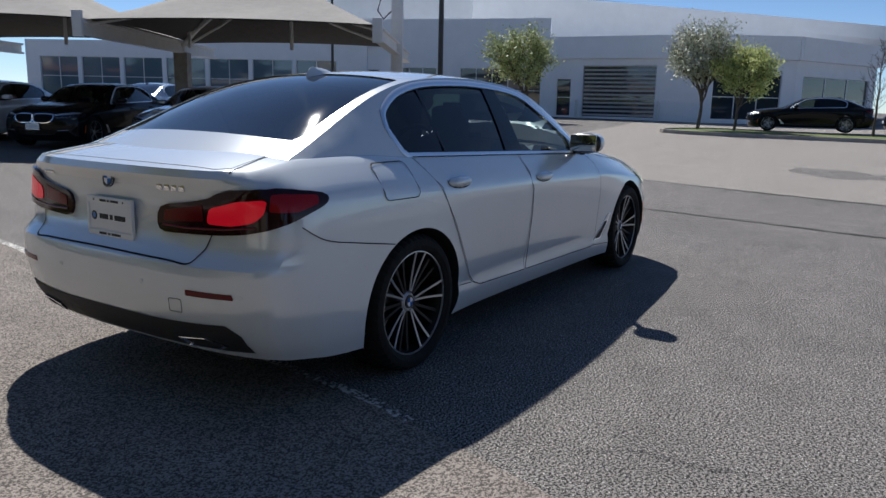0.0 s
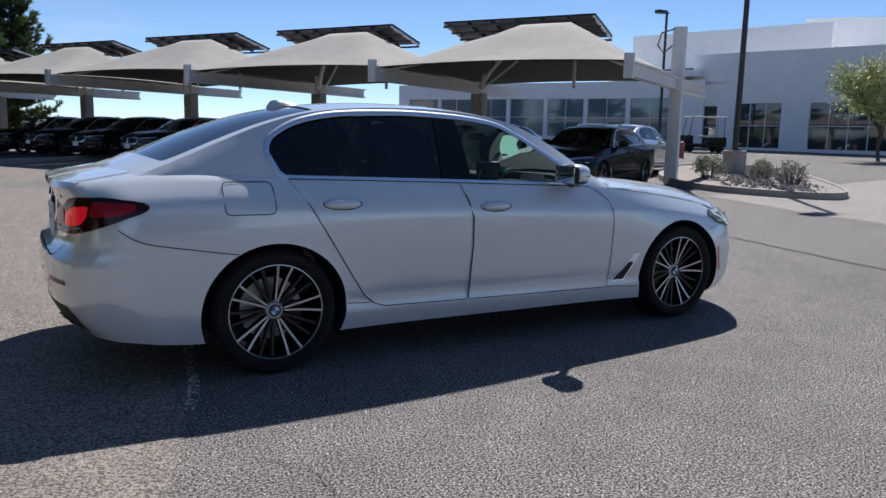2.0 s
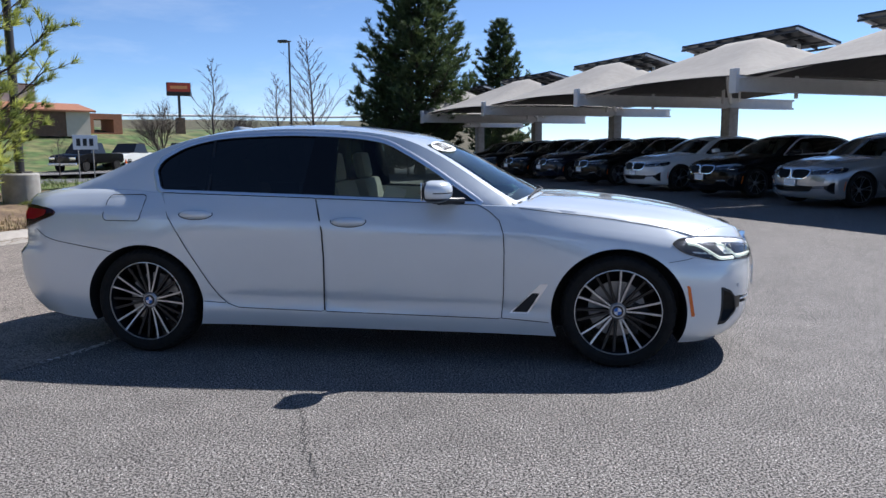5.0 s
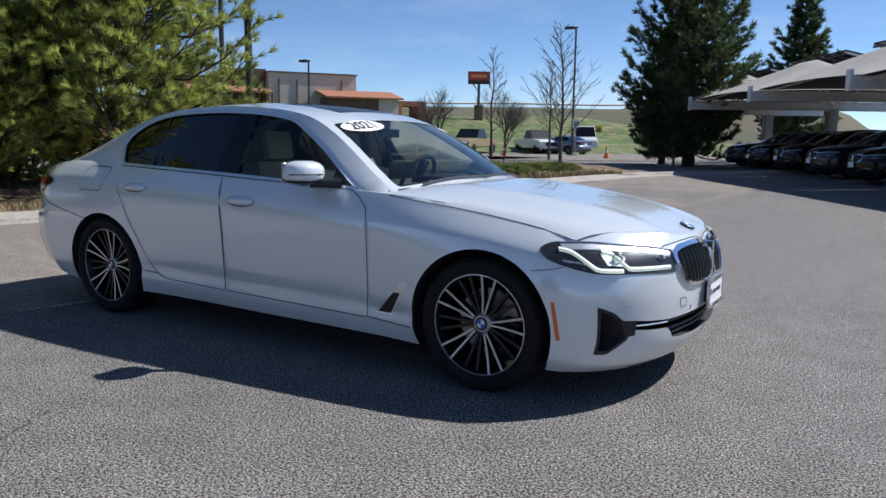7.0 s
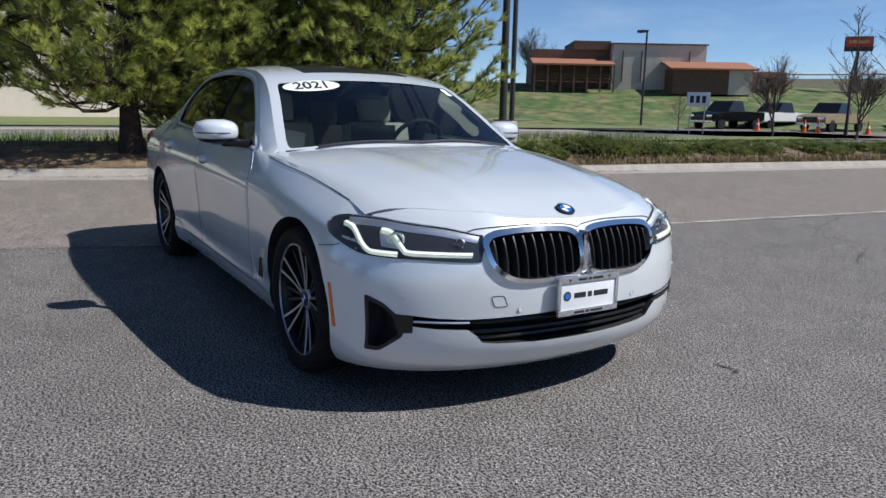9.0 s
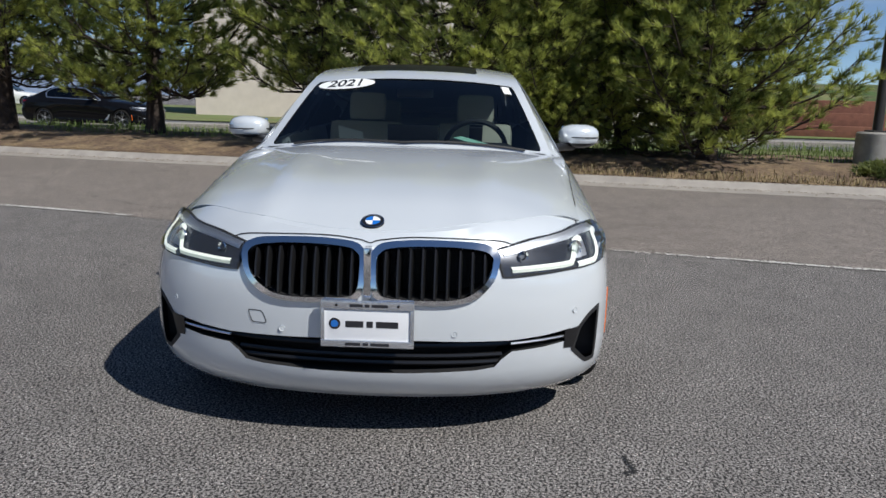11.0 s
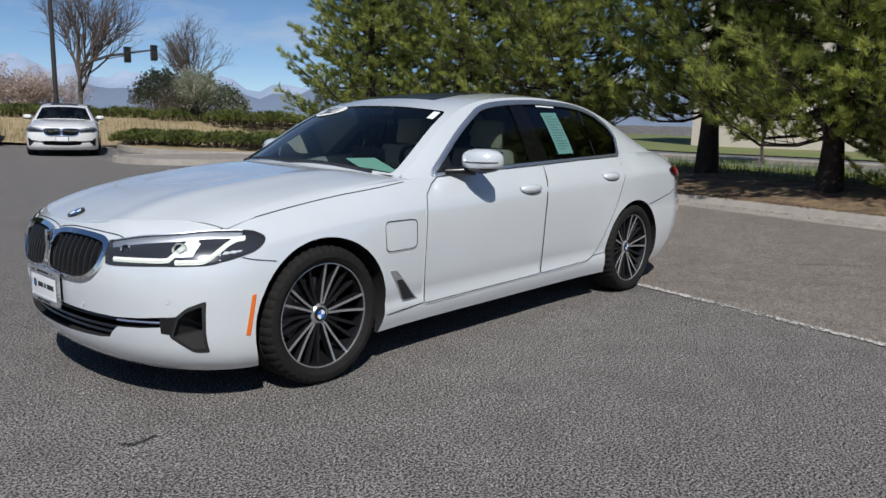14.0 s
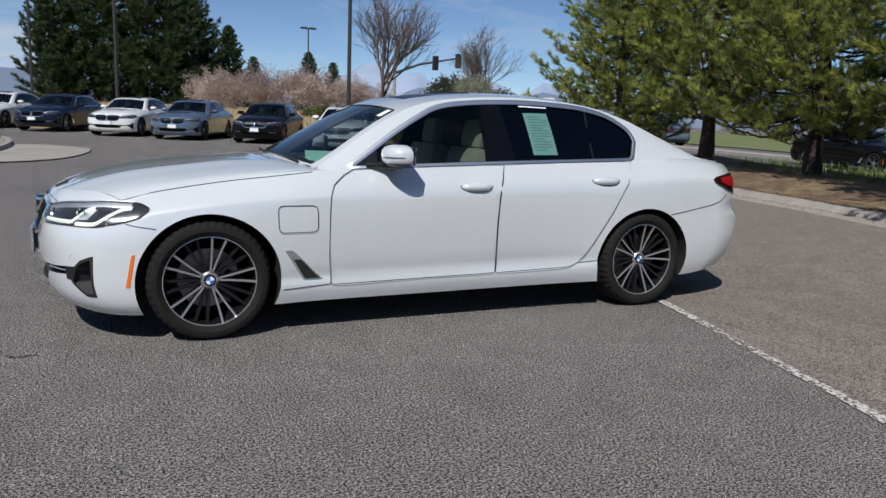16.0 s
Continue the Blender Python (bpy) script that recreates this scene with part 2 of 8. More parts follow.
def smooth_line(pts, n=6, closed=False):
    """Catmull-Rom through 2D or 3D points."""
    P = [np.array(p, float) for p in pts]
    out, N = [], len(P)
    for i in range(N if closed else N - 1):
        if closed:
            a, b, c, d = P[(i - 1) % N], P[i], P[(i + 1) % N], P[(i + 2) % N]
        else:
            a, b, c, d = P[max(i - 1, 0)], P[i], P[i + 1], P[min(i + 2, N - 1)]
        for k in range(n):
            u = k / n
            out.append(0.5 * ((2 * b) + (c - a) * u + (2 * a - 5 * b + 4 * c - d) * u * u + (3 * b - a - 3 * c + d) * u**3))
    if not closed:
        out.append(P[-1])
    return [tuple(p) for p in out]


def rounded(pts, r, n=4):
    """Polygon with its corners rounded by r."""
    out, N = [], len(pts)
    for i in range(N):
        p, a, b = (np.array(pts[j % N], float) for j in (i, i - 1, i + 1))
        da, db = a - p, b - p
        k = min(r, 0.45 * np.linalg.norm(da), 0.45 * np.linalg.norm(db))
        s0, s1 = p + da / np.linalg.norm(da) * k, p + db / np.linalg.norm(db) * k
        for j in range(n + 1):
            u = j / n
            out.append(tuple((1 - u) ** 2 * s0 + 2 * u * (1 - u) * p + u * u * s1))
    return out


def inside(poly, x, y):
    hit, N = False, len(poly)
    for i in range(N):
        (x0, y0), (x1, y1) = poly[i], poly[i - 1]
        if (y0 > y) != (y1 > y) and x < (x1 - x0) * (y - y0) / (y1 - y0) + x0:
            hit = not hit
    return hit


def patch(outline, fn, holes=(), step=0.04, depth=0.0, bm=None, flip=False):
    """A sheet over a flat outline (with holes), laid on a surface by fn(u, v) -> place; depth: thickness inward."""
    from mathutils import geometry
    own = bm is None
    bm = bmesh.new() if own else bm
    pts, edges = [], []
    for loop in (outline, *holes):
        loop = [p for i, p in enumerate(loop) if (Vector(p) - Vector(loop[i - 1])).length > 1e-5]
        fine = []
        for i, p in enumerate(loop):
            q = loop[(i + 1) % len(loop)]
            k = max(1, int((Vector(q) - Vector(p)).length / step))
            fine += [tuple(Vector(p).lerp(Vector(q), j / k)) for j in range(k)]
        b = len(pts)
        pts += fine
        edges += [(b + i, b + (i + 1) % len(fine)) for i in range(len(fine))]
    xs, ys = [p[0] for p in outline], [p[1] for p in outline]
    rim = np.array(pts)
    for u in np.arange(min(xs) + step / 2, max(xs), step):
        for v in np.arange(min(ys) + step / 2, max(ys), step):
            if inside(outline, u, v) and not any(inside(h, u, v) for h in holes):
                if ((rim - (u, v)) ** 2).sum(1).min() > (0.4 * step) ** 2:
                    pts.append((u, v))
    vs, _, fs, *_ = geometry.delaunay_2d_cdt([Vector(p) for p in pts], edges, [], 1, 1e-6)
    top = [bm.verts.new(fn(v.x, v.y)) for v in vs]
    faces = []
    for f in fs:
        c = sum((vs[i] for i in f), Vector((0, 0))) / 3
        if inside(outline, c.x, c.y) and not any(inside(h, c.x, c.y) for h in holes):
            faces.append(bm.faces.new([top[i] for i in (f if not flip else f[::-1])]))
    for v in top:
        if not v.link_faces:
            bm.verts.remove(v)
    bm.normal_update()
    way = 0.0
    for f in faces:
        c = f.calc_center_median()
        way += f.normal.dot(Vector((c.x * 0.5, c.y, c.z - 0.55))) * f.calc_area()
    if way < 0:
        bmesh.ops.reverse_faces(bm, faces=faces)
    if depth:
        bm.normal_update()
        live = [v for v in top if v.is_valid]
        low = {v: bm.verts.new(v.co - v.normal * depth) for v in live}
        for f in faces:
            for e in f.edges:
                if len([g for g in e.link_faces if g in set(e.link_faces)]) == 1:
                    a, b = e.verts
                    for l in f.loops:
                        if l.edge == e:
                            a, b = l.vert, l.link_loop_next.vert
                    bm.faces.new((b, a, low[a], low[b]))
    return bm


def ribbon(line, fn, width, lift=0.002, bm=None, closed=False, height=0.0):
    """A narrow band along a flat line, laid on a surface; height: raised middle."""
    bm = bmesh.new() if bm is None else bm
    N = len(line)
    rows = []
    for i, p in enumerate(line):
        a = Vector(line[(i - 1) % N] if closed else line[max(i - 1, 0)])
        b = Vector(line[(i + 1) % N] if closed else line[min(i + 1, N - 1)])
        d = (b - a).normalized()
        n = Vector((-d.y, d.x)) * width / 2
        row = [Vector(fn(*(Vector(p) + n))), Vector(fn(*p)), Vector(fn(*(Vector(p) - n)))]
        rows.append(row)
    out = []
    for i, row in enumerate(rows):
        nx = rows[(i + 1) % N] if closed or i < N - 1 else rows[i]
        pv = rows[(i - 1) % N] if closed or i > 0 else rows[i]
        nor = (nx[1] - pv[1]).cross(row[0] - row[2])
        nor.normalize()
        ref = Vector((row[1].x * 0.05, row[1].y, 0.15 + max(0, row[1].z - 0.9)))
        if abs(row[1].x) > 2.0:
            ref.x = row[1].x
        if nor.dot(ref) < 0:
            nor = -nor
        out.append([bm.verts.new(q + nor * (lift + (height if k == 1 else 0))) for k, q in enumerate(row)])
    for i in range(N if closed else N - 1):
        r0, r1 = out[i], out[(i + 1) % N]
        for k in range(2):
            bm.faces.new((r0[k], r0[k + 1], r1[k + 1], r1[k]))
    bmesh.ops.recalc_face_normals(bm, faces=bm.faces)
    return bm


# ---------------------------------------------------------------- the car's shape: x ahead, y to its left, z up
WB = 1.4875
SIDE_C = (0, 0.08, 0.14, 0.20, 0.30, 0.60, 0.80, 0.85, 0.92, 1.0)
SIDE = [
    (-2.25, 0.84, 0.865, 0.877, 0.886, 0.896, 0.898, 0.882, 0.866, 0.808, 0.715),
    (-1.49, 0.90, 0.922, 0.928, 0.930, 0.933, 0.932, 0.920, 0.906, 0.858, 0.790),
    (-0.80, 0.862, 0.888, 0.894, 0.883, 0.900, 0.922, 0.924, 0.911, 0.877, 0.830),
    (0.20, 0.862, 0.888, 0.894, 0.883, 0.900, 0.922, 0.924, 0.911, 0.880, 0.838),
    (0.90, 0.868, 0.890, 0.896, 0.889, 0.905, 0.922, 0.917, 0.900, 0.868, 0.825),
    (1.49, 0.90, 0.922, 0.928, 0.930, 0.933, 0.928, 0.902, 0.878, 0.828, 0.765),
    (1.95, 0.875, 0.905, 0.912, 0.915, 0.916, 0.908, 0.876, 0.848, 0.795, 0.720),
]
BOTTOM = [(-2.6, 0.30), (-2.2, 0.235), (-1.9, 0.205), (-1.1, 0.195), (0.0, 0.188), (1.1, 0.180), (1.9, 0.160), (2.2, 0.160), (2.5, 0.17)]
BELT = [(-2.6, 0.970), (-2.4, 1.005), (-2.1, 1.045), (-1.7, 1.050), (-1.4, 1.030), (-0.35, 1.000), (0.66, 0.962), (1.0, 0.945), (1.4, 0.905), (1.8, 0.845), (2.05, 0.785), (2.2, 0.735), (2.4, 0.66)]
CROWN = [(-2.6, 0.022), (-2.3, 0.034), (-2.05, 0.038), (0.9, 0.045), (1.1, 0.060), (1.6, 0.072), (2.0, 0.085), (2.2, 0.082), (2.4, 0.075)]
NOSE = [(0.0, 2.27), (0.06, 2.32), (0.2, 2.365), (0.45, 2.385), (0.7, 2.385), (0.88, 2.360), (1.0, 2.305)]
TAIL = [(0.0, -2.44), (0.1, -2.505), (0.3, -2.548), (0.46, -2.55), (0.515, -2.535), (0.57, -2.48), (0.75, -2.458), (0.88, -2.466), (0.955, -2.502), (1.0, -2.495)]


def side_w(x, c):
    row = cat(SIDE, x)
    return float(cat([(k, v) for k, v in zip(SIDE_C, row)], c)[0])


def top_z(x, b):
    z = float(cat(BELT, x)[0] + cat(CROWN, x)[0] * (1 - abs(b) ** 3.2))
    if x > 0.95:  # two soft ridges along the bonnet
        k = min(1, (x - 0.95) / 0.4)
        z += 0.010 * k * math.exp(-((abs(b) - 0.60 + 0.05 * k) / 0.10) ** 2)
    return z


def front_x(b, c):
    return float(cat(NOSE, c)[0]) - 0.55 * (1 - max(0.0, 1 - abs(b) ** 2.2) ** (1 / 2.2))


def rear_x(b, c):
    deep = 0.36 - 0.08 * min(1, max(0, (c - 0.45) / 0.2))
    return float(cat(TAIL, c)[0]) + deep * (1 - max(0.0, 1 - abs(b) ** 3.0) ** (1 / 3.0))


def basin(x, b):
    """Depth of the cabin below the belt."""
    fx = min(1, max(0, (0.80 - x) / 0.06)) * min(1, max(0, (x + 1.72) / 0.06))
    fb = min(1, max(0, (0.93 - abs(b)) / 0.03))
    return 0.42 * fx * fb


def hull_mesh(rows=110):
    bm = bmesh.new()
    cs = sorted(set([i / 26 for i in range(27)] + [0.03, 0.14, 0.17, 0.20, 0.215, 0.25, 0.79, 0.81, 0.85, 0.83, 0.88]))
    bs = [math.sin(math.pi / 2 * (-1 + 2 * i / 28)) * 0.5 + 0.5 * (-1 + 2 * i / 28) for i in range(29)]
    loop = [(-1.0, c, 0) for c in cs] + [(b, 1.0, 1) for b in bs[1:-1]] + [(1.0, c, 0) for c in reversed(cs)] + [(b, 0.0, 2) for b in reversed(bs[1:-1])]
    grid = []
    for i in range(rows + 1):
        s_ = i / rows
        ring = []
        for b, c, kind in loop:
            x0, x1 = rear_x(b, c), front_x(b, c)
            x = x0 + (x1 - x0) * s_
            zb, zt = float(cat(BOTTOM, x)[0]), top_z(x, b)
            if kind == 0:
                w = side_w(x, c)
                z = zb + c * (zt - zb)
            else:
                w = side_w(x, 1.0 if kind == 1 else 0.0)
                z = zt if kind == 1 else zb
                if kind == 1:
                    z -= basin(x, b)
            ring.append(bm.verts.new((x, b * w, z)))
        grid.append(ring)
    N = len(loop)
    for r0, r1 in zip(grid, grid[1:]):
        for k in range(N):
            f = bm.faces.new((r0[k], r1[k], r1[(k + 1) % N], r0[(k + 1) % N]))
            if loop[k][2] == 1 and loop[(k + 1) % N][2] == 1:
                cx, cy = f.calc_center_median().x, f.calc_center_median().y
                if basin(cx, cy / 0.83) > 0.02:
                    f.material_index = 1
            if loop[k][2] == 2:
                f.material_index = 1
    index = {(round(b, 6), round(c, 6)): k for k, (b, c, kind) in enumerate(loop)}
    for end, ring in ((0, grid[0]), (1, grid[-1])):
        cell = {}
        for b in bs:
            for c in cs:
                key = (round(b, 6), round(c, 6))
                if key in index:
                    cell[key] = ring[index[key]]
                    continue
                x = front_x(b, c) if end else rear_x(b, c)
                zb, zt = float(cat(BOTTOM, x)[0]), top_z(x, b)
                cell[key] = bm.verts.new((x, b * side_w(x, c), zb + c * (zt - zb)))
        for b0, b1 in zip(bs, bs[1:]):
            for c0, c1 in zip(cs, cs[1:]):
                q = [cell[(round(b, 6), round(c, 6))] for b, c in ((b0, c0), (b1, c0), (b1, c1), (b0, c1))]
                bm.faces.new(q if end else q[::-1])
    bmesh.ops.remove_doubles(bm, verts=bm.verts, dist=1e-5)
    bmesh.ops.recalc_face_normals(bm, faces=bm.faces)
    return bm


# cabin: rail from the foot of the windscreen pillar over the roof to the boot (x, z, y, forward bulge, upward bulge)
RAIL = [
    (0.00, 0.885, 0.955, 0.770, 0.150, 0.045),
    (0.08, 0.72, 1.055, 0.735, 0.125, 0.045),
    (0.16, 0.54, 1.172, 0.690, 0.100, 0.040),
    (0.24, 0.355, 1.280, 0.645, 0.075, 0.040),
    (0.32, 0.16, 1.362, 0.612, 0.040, 0.040),
    (0.40, -0.10, 1.410, 0.592, 0.010, 0.040),
    (0.50, -0.50, 1.434, 0.582, 0.0, 0.040),
    (0.60, -0.90, 1.424, 0.582, 0.0, 0.040),
    (0.68, -1.20, 1.388, 0.592, -0.020, 0.040),
    (0.76, -1.45, 1.320, 0.607, -0.045, 0.045),
    (0.84, -1.70, 1.222, 0.632, -0.070, 0.045),
    (0.92, -1.93, 1.125, 0.665, -0.085, 0.035),
    (1.00, -2.16, 1.035, 0.700, -0.090, 0.030),
]


def rail(s_):
    return [float(v) for v in cat(RAIL, s_)]


RAIL_X = [(rail(i / 200)[0], i / 200) for i in range(201)]


def rail_s(x):
    for (x0, s0), (x1, s1) in zip(RAIL_X, RAIL_X[1:]):
        if x1 <= x <= x0:
            return s0 + (s1 - s0) * (x0 - x) / max(1e-9, x0 - x1)
    return 0.0 if x > 0 else 1.0


def cabin_top(s_, b, lift=0.0):
    """Roof, windscreen and rear window as one sheet."""
    x, z, y, fx, fz = rail(min(1, max(0, s_)))
    k = 1 - abs(b) ** 2.3
    p = Vector((x + fx * k, y * b, z + fz * k))
    if lift:
        e = 0.004
        d1 = cabin_top(min(1, s_ + e), b) - cabin_top(max(0, s_ - e), b)
        d2 = cabin_top(s_, b + e) - cabin_top(s_, b - e)
        n = d2.cross(d1).normalized()
        p = p + (n if n.z > 0 or n.x > 0.3 else -n) * lift
    return p


def cabin_y(x, z):
    """Half width of the cabin's side at x, z."""
    x = min(0.88, max(-2.15, x))
    _, zr, yr, *_ = rail(rail_s(x))
    zb = float(cat(BELT, x)[0]) - 0.01
    yb = side_w(x, 1.0) - 0.004
    c = (z - zb) / max(0.02, zr - zb)
    c = min(1.05, max(-0.3, c))
    return yb + (yr - yb) * c + 0.014 * math.sin(math.pi * min(1, max(0, c)))


# ---------------------------------------------------------------- the white saloon
car = empty("sedan_car", pose(0, 0, 0), "pearl white four-door saloon car parked on the asphalt, dark windows", "car")

hull = hull_mesh()
from mathutils.bvhtree import BVHTree
HULL = BVHTree.FromBMesh(hull)


def cast(origin, way, lift=0.0):
    p, n, *_ = HULL.ray_cast(Vector(origin), Vector(way))
    if p is None:
        p, n, *_ = HULL.find_nearest(Vector(origin) + Vector(way) * 3)
    if n.dot(Vector(way)) > 0:
        n = -n
    return p + n * lift


def on_side(sgn, lift=0.0):
    return lambda x, z: cast((x, 3 * sgn, z), (0, -sgn, 0), lift)


def true_side(sgn, lift=0.0):
    """The flank's own curve, without the facets of the shell."""
    def f(x, z):
        zb, zt = float(cat(BOTTOM, x)[0]), top_z(x, 1.0)
        return Vector((x, sgn * (side_w(x, min(1, max(0, (z - zb) / (zt - zb)))) + lift), z))
    return f


def true_top(lift=0.0):
    def f(x, y):
        w = side_w(x, 1.0)
        if abs(y) <= w:
            return Vector((x, y, top_z(x, y / w) + lift))
        lo, hi = 0.8, 1.0  # just over the shoulder
        for _ in range(18):
            c = (lo + hi) / 2
            lo, hi = (c, hi) if side_w(x, c) > abs(y) else (lo, c)
        zb = float(cat(BOTTOM, x)[0])
        return Vector((x, y, zb + lo * (top_z(x, 1.0) - zb) + lift))
    return f


def on_front(lift=0.0):
    return lambda y, z: cast((5, y, z), (-1, 0, 0), lift)


def on_rear(lift=0.0):
    return lambda y, z: cast((-5, y, z), (1, 0, 0), lift)


def on_top(lift=0.0):
    return lambda x, y: cast((x, y, 3), (0, 0, -1), lift)


def on_cabin(sgn, lift=0.0):
    return lambda x, z: Vector((x, sgn * (cabin_y(x, z) + lift), z))


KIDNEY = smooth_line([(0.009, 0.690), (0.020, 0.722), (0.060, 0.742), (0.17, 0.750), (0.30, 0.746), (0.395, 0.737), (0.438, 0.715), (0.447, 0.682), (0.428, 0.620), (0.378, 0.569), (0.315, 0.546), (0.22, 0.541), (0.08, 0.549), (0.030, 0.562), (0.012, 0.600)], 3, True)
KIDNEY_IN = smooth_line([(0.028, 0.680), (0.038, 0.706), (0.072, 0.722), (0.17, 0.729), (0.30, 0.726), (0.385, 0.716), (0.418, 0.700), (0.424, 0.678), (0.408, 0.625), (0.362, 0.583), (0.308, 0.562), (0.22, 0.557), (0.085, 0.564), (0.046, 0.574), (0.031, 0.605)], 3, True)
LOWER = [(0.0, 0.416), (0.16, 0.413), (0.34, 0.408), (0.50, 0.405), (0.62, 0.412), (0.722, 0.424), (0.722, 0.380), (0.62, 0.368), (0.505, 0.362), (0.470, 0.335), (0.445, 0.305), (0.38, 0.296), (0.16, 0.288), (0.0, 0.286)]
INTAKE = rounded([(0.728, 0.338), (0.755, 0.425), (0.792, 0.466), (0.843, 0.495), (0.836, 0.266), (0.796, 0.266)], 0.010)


def prism(bm, poly, x0, x1):
    a = [bm.verts.new((x0, y, z)) for y, z in poly]
    b = [bm.verts.new((x1, y, z)) for y, z in poly]
    bm.faces.new(a)
    bm.faces.new(b[::-1])
    for i in range(len(poly)):
        bm.faces.new((a[i - 1], a[i], b[i], b[i - 1]))


def wheel_cutters(bm_src):
    """The body shell with its four wheel wells cut out."""
    me = bpy.data.meshes.new("shell")
    bm_src.to_mesh(me)
    ob = new("shell", me)
    cut = bmesh.new()
    for sx in (-1, 1):
        for sy in (-1, 1):
            prof = [(0.0, 0.58), (1.0, 0.58), (1.0, 1.2), (0.0, 1.2)]
            ring = [[], []]
            for k in range(64):
                a = 2 * math.pi * k / 64
                for j, y in enumerate((0.60, 1.2)):
                    ring[j].append(cut.verts.new((sx * WB + 0.392 * math.cos(a), sy * y, 0.335 + (0.372 if sx < 0 else 0.382) * math.sin(a))))
            for k in range(64):
                cut.faces.new((ring[0][k], ring[0][(k + 1) % 64], ring[1][(k + 1) % 64], ring[1][k]))
            cut.faces.new(ring[0][::-1])
            cut.faces.new(ring[1])
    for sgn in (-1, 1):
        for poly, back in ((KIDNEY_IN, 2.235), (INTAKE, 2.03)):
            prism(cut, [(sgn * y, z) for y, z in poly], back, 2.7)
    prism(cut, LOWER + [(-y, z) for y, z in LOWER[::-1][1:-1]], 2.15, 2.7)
    bmesh.ops.recalc_face_normals(cut, faces=cut.faces)
    cme = bpy.data.meshes.new("cut")
    cut.to_mesh(cme)
    cut.free()
    for _ in range(2):
        cme.materials.append(None)
    for f in cme.polygons:
        f.material_index = 1
    for _ in range(2):
        me.materials.append(None)
    cob = new("cut", cme)
    mod = ob.modifiers.new("wells", "BOOLEAN")
    mod.operation, mod.object, mod.solver = "DIFFERENCE", cob, "EXACT"
    dg = bpy.context.evaluated_depsgraph_get()
    res = bmesh.new()
    res.from_mesh(ob.evaluated_get(dg).to_mesh())
    ob.modifiers.clear()
    for o in (ob, cob):
        d = o.data
        bpy.data.objects.remove(o)
        bpy.data.meshes.remove(d)
    return res


body = part("body", wheel_cutters(hull), [M_WHITE, M_MATT], car, smooth=32)

# side windows, pillars and roof
DLO = smooth_line([(-1.478, 1.165), (-1.465, 1.215), (-1.425, 1.262), (-1.30, 1.330), (-1.13, 1.374), (-0.95, 1.394), (-0.68, 1.404), (-0.47, 1.402), (-0.19, 1.386), (0.03, 1.352), (0.17, 1.290), (0.35, 1.188), (0.53, 1.070), (0.672, 0.976)], 4) + \
    smooth_line([(0.66, 0.966), (-0.345, 1.004), (-1.395, 1.036)], 8) + [(-1.43, 1.06)]
rim_top = [(x, rail(s_)[1]) for x, s_ in RAIL_X[::4]]
frame_out = rim_top + [(x, float(cat(BELT, x)[0]) - 0.012) for x in np.linspace(-2.13, 0.86, 40)]
roof = part("roof", patch([(0.0, -1.0), (1.0, -1.0), (1.0, 1.0), (0.0, 1.0)], lambda s_, b: cabin_top(s_, b), [
    rounded([(0.015, -0.94), (0.27, -0.915), (0.27, 0.915), (0.015, 0.94)], 0.03),
    rounded([(0.665, -0.925), (0.935, -0.91), (0.935, 0.91), (0.665, 0.925)], 0.04),
    rounded([(0.325, -0.60), (0.46, -0.62), (0.46, 0.62), (0.325, 0.60)], 0.02)], 0.035), M_WHITE, car, smooth=50)
for sgn in (-1, 1):
    part("window_pillar", patch(frame_out, on_cabin(sgn), [DLO], 0.05), M_WHITE, car, smooth=50)
part("windscreen", patch(rounded([(0.0, -0.975), (0.28, -0.95), (0.28, 0.95), (0.0, 0.975)], 0.03), lambda s_, b: cabin_top(s_, b, -0.006), (), 0.03), M_GLASS_SCREEN, car)
part("rear_window", patch(rounded([(0.655, -0.955), (0.94, -0.945), (0.94, 0.945), (0.655, 0.955)], 0.03), lambda s_, b: cabin_top(s_, b, -0.006), (), 0.03), M_GLASS_REAR, car)
part("sunroof", patch([(0.32, -0.64), (0.47, -0.64), (0.47, 0.64), (0.32, 0.64)], lambda s_, b: cabin_top(s_, b, -0.004), (), 0.03), M_BLACK, car)

# doors, with their glass, trim and handles
FRONT_DOOR = [(0.655, 0.962), (0.72, 0.925), (0.785, 0.872), (0.812, 0.80), (0.818, 0.70), (0.815, 0.45), (0.803, 0.292), (0.78, 0.284), (-0.28, 0.300), (-0.297, 0.31), (-0.287, 0.64), (-0.293, 0.80), (-0.318, 0.90), (-0.352, 0.998)]
REAR_DOOR = [(-0.356, 0.998), (-0.322, 0.90), (-0.297, 0.80), (-0.291, 0.64), (-0.301, 0.31), (-0.32, 0.300), (-0.86, 0.312), (-0.93, 0.335), (-0.985, 0.385), (-1.05, 0.480), (-1.176, 0.682), (-1.30, 0.885), (-1.388, 1.028)]


def flat_split(poly, x0, x1):
    return [p for p in poly if x0 <= p[0] <= x1]


def window_poly(x0, x1):
    """The part of the side window's outline between two places."""
    topc = [p for p in DLO if p[1] > 1.05 or p[0] > 0.6]
    xs = np.linspace(x0, x1, 22)
    tops = sorted(set((p[0], p[1]) for p in topc))
    tx, tz = [p[0] for p in tops], [p[1] for p in tops]
    up = [(float(x), float(np.interp(x, tx, tz))) for x in xs]
    lo = [(float(x), float(np.interp(x, [-1.43, -1.395, -0.345, 0.66], [1.06, 1.036, 1.004, 0.966]))) for x in xs[::-1]]
    return [p for p in up + lo]


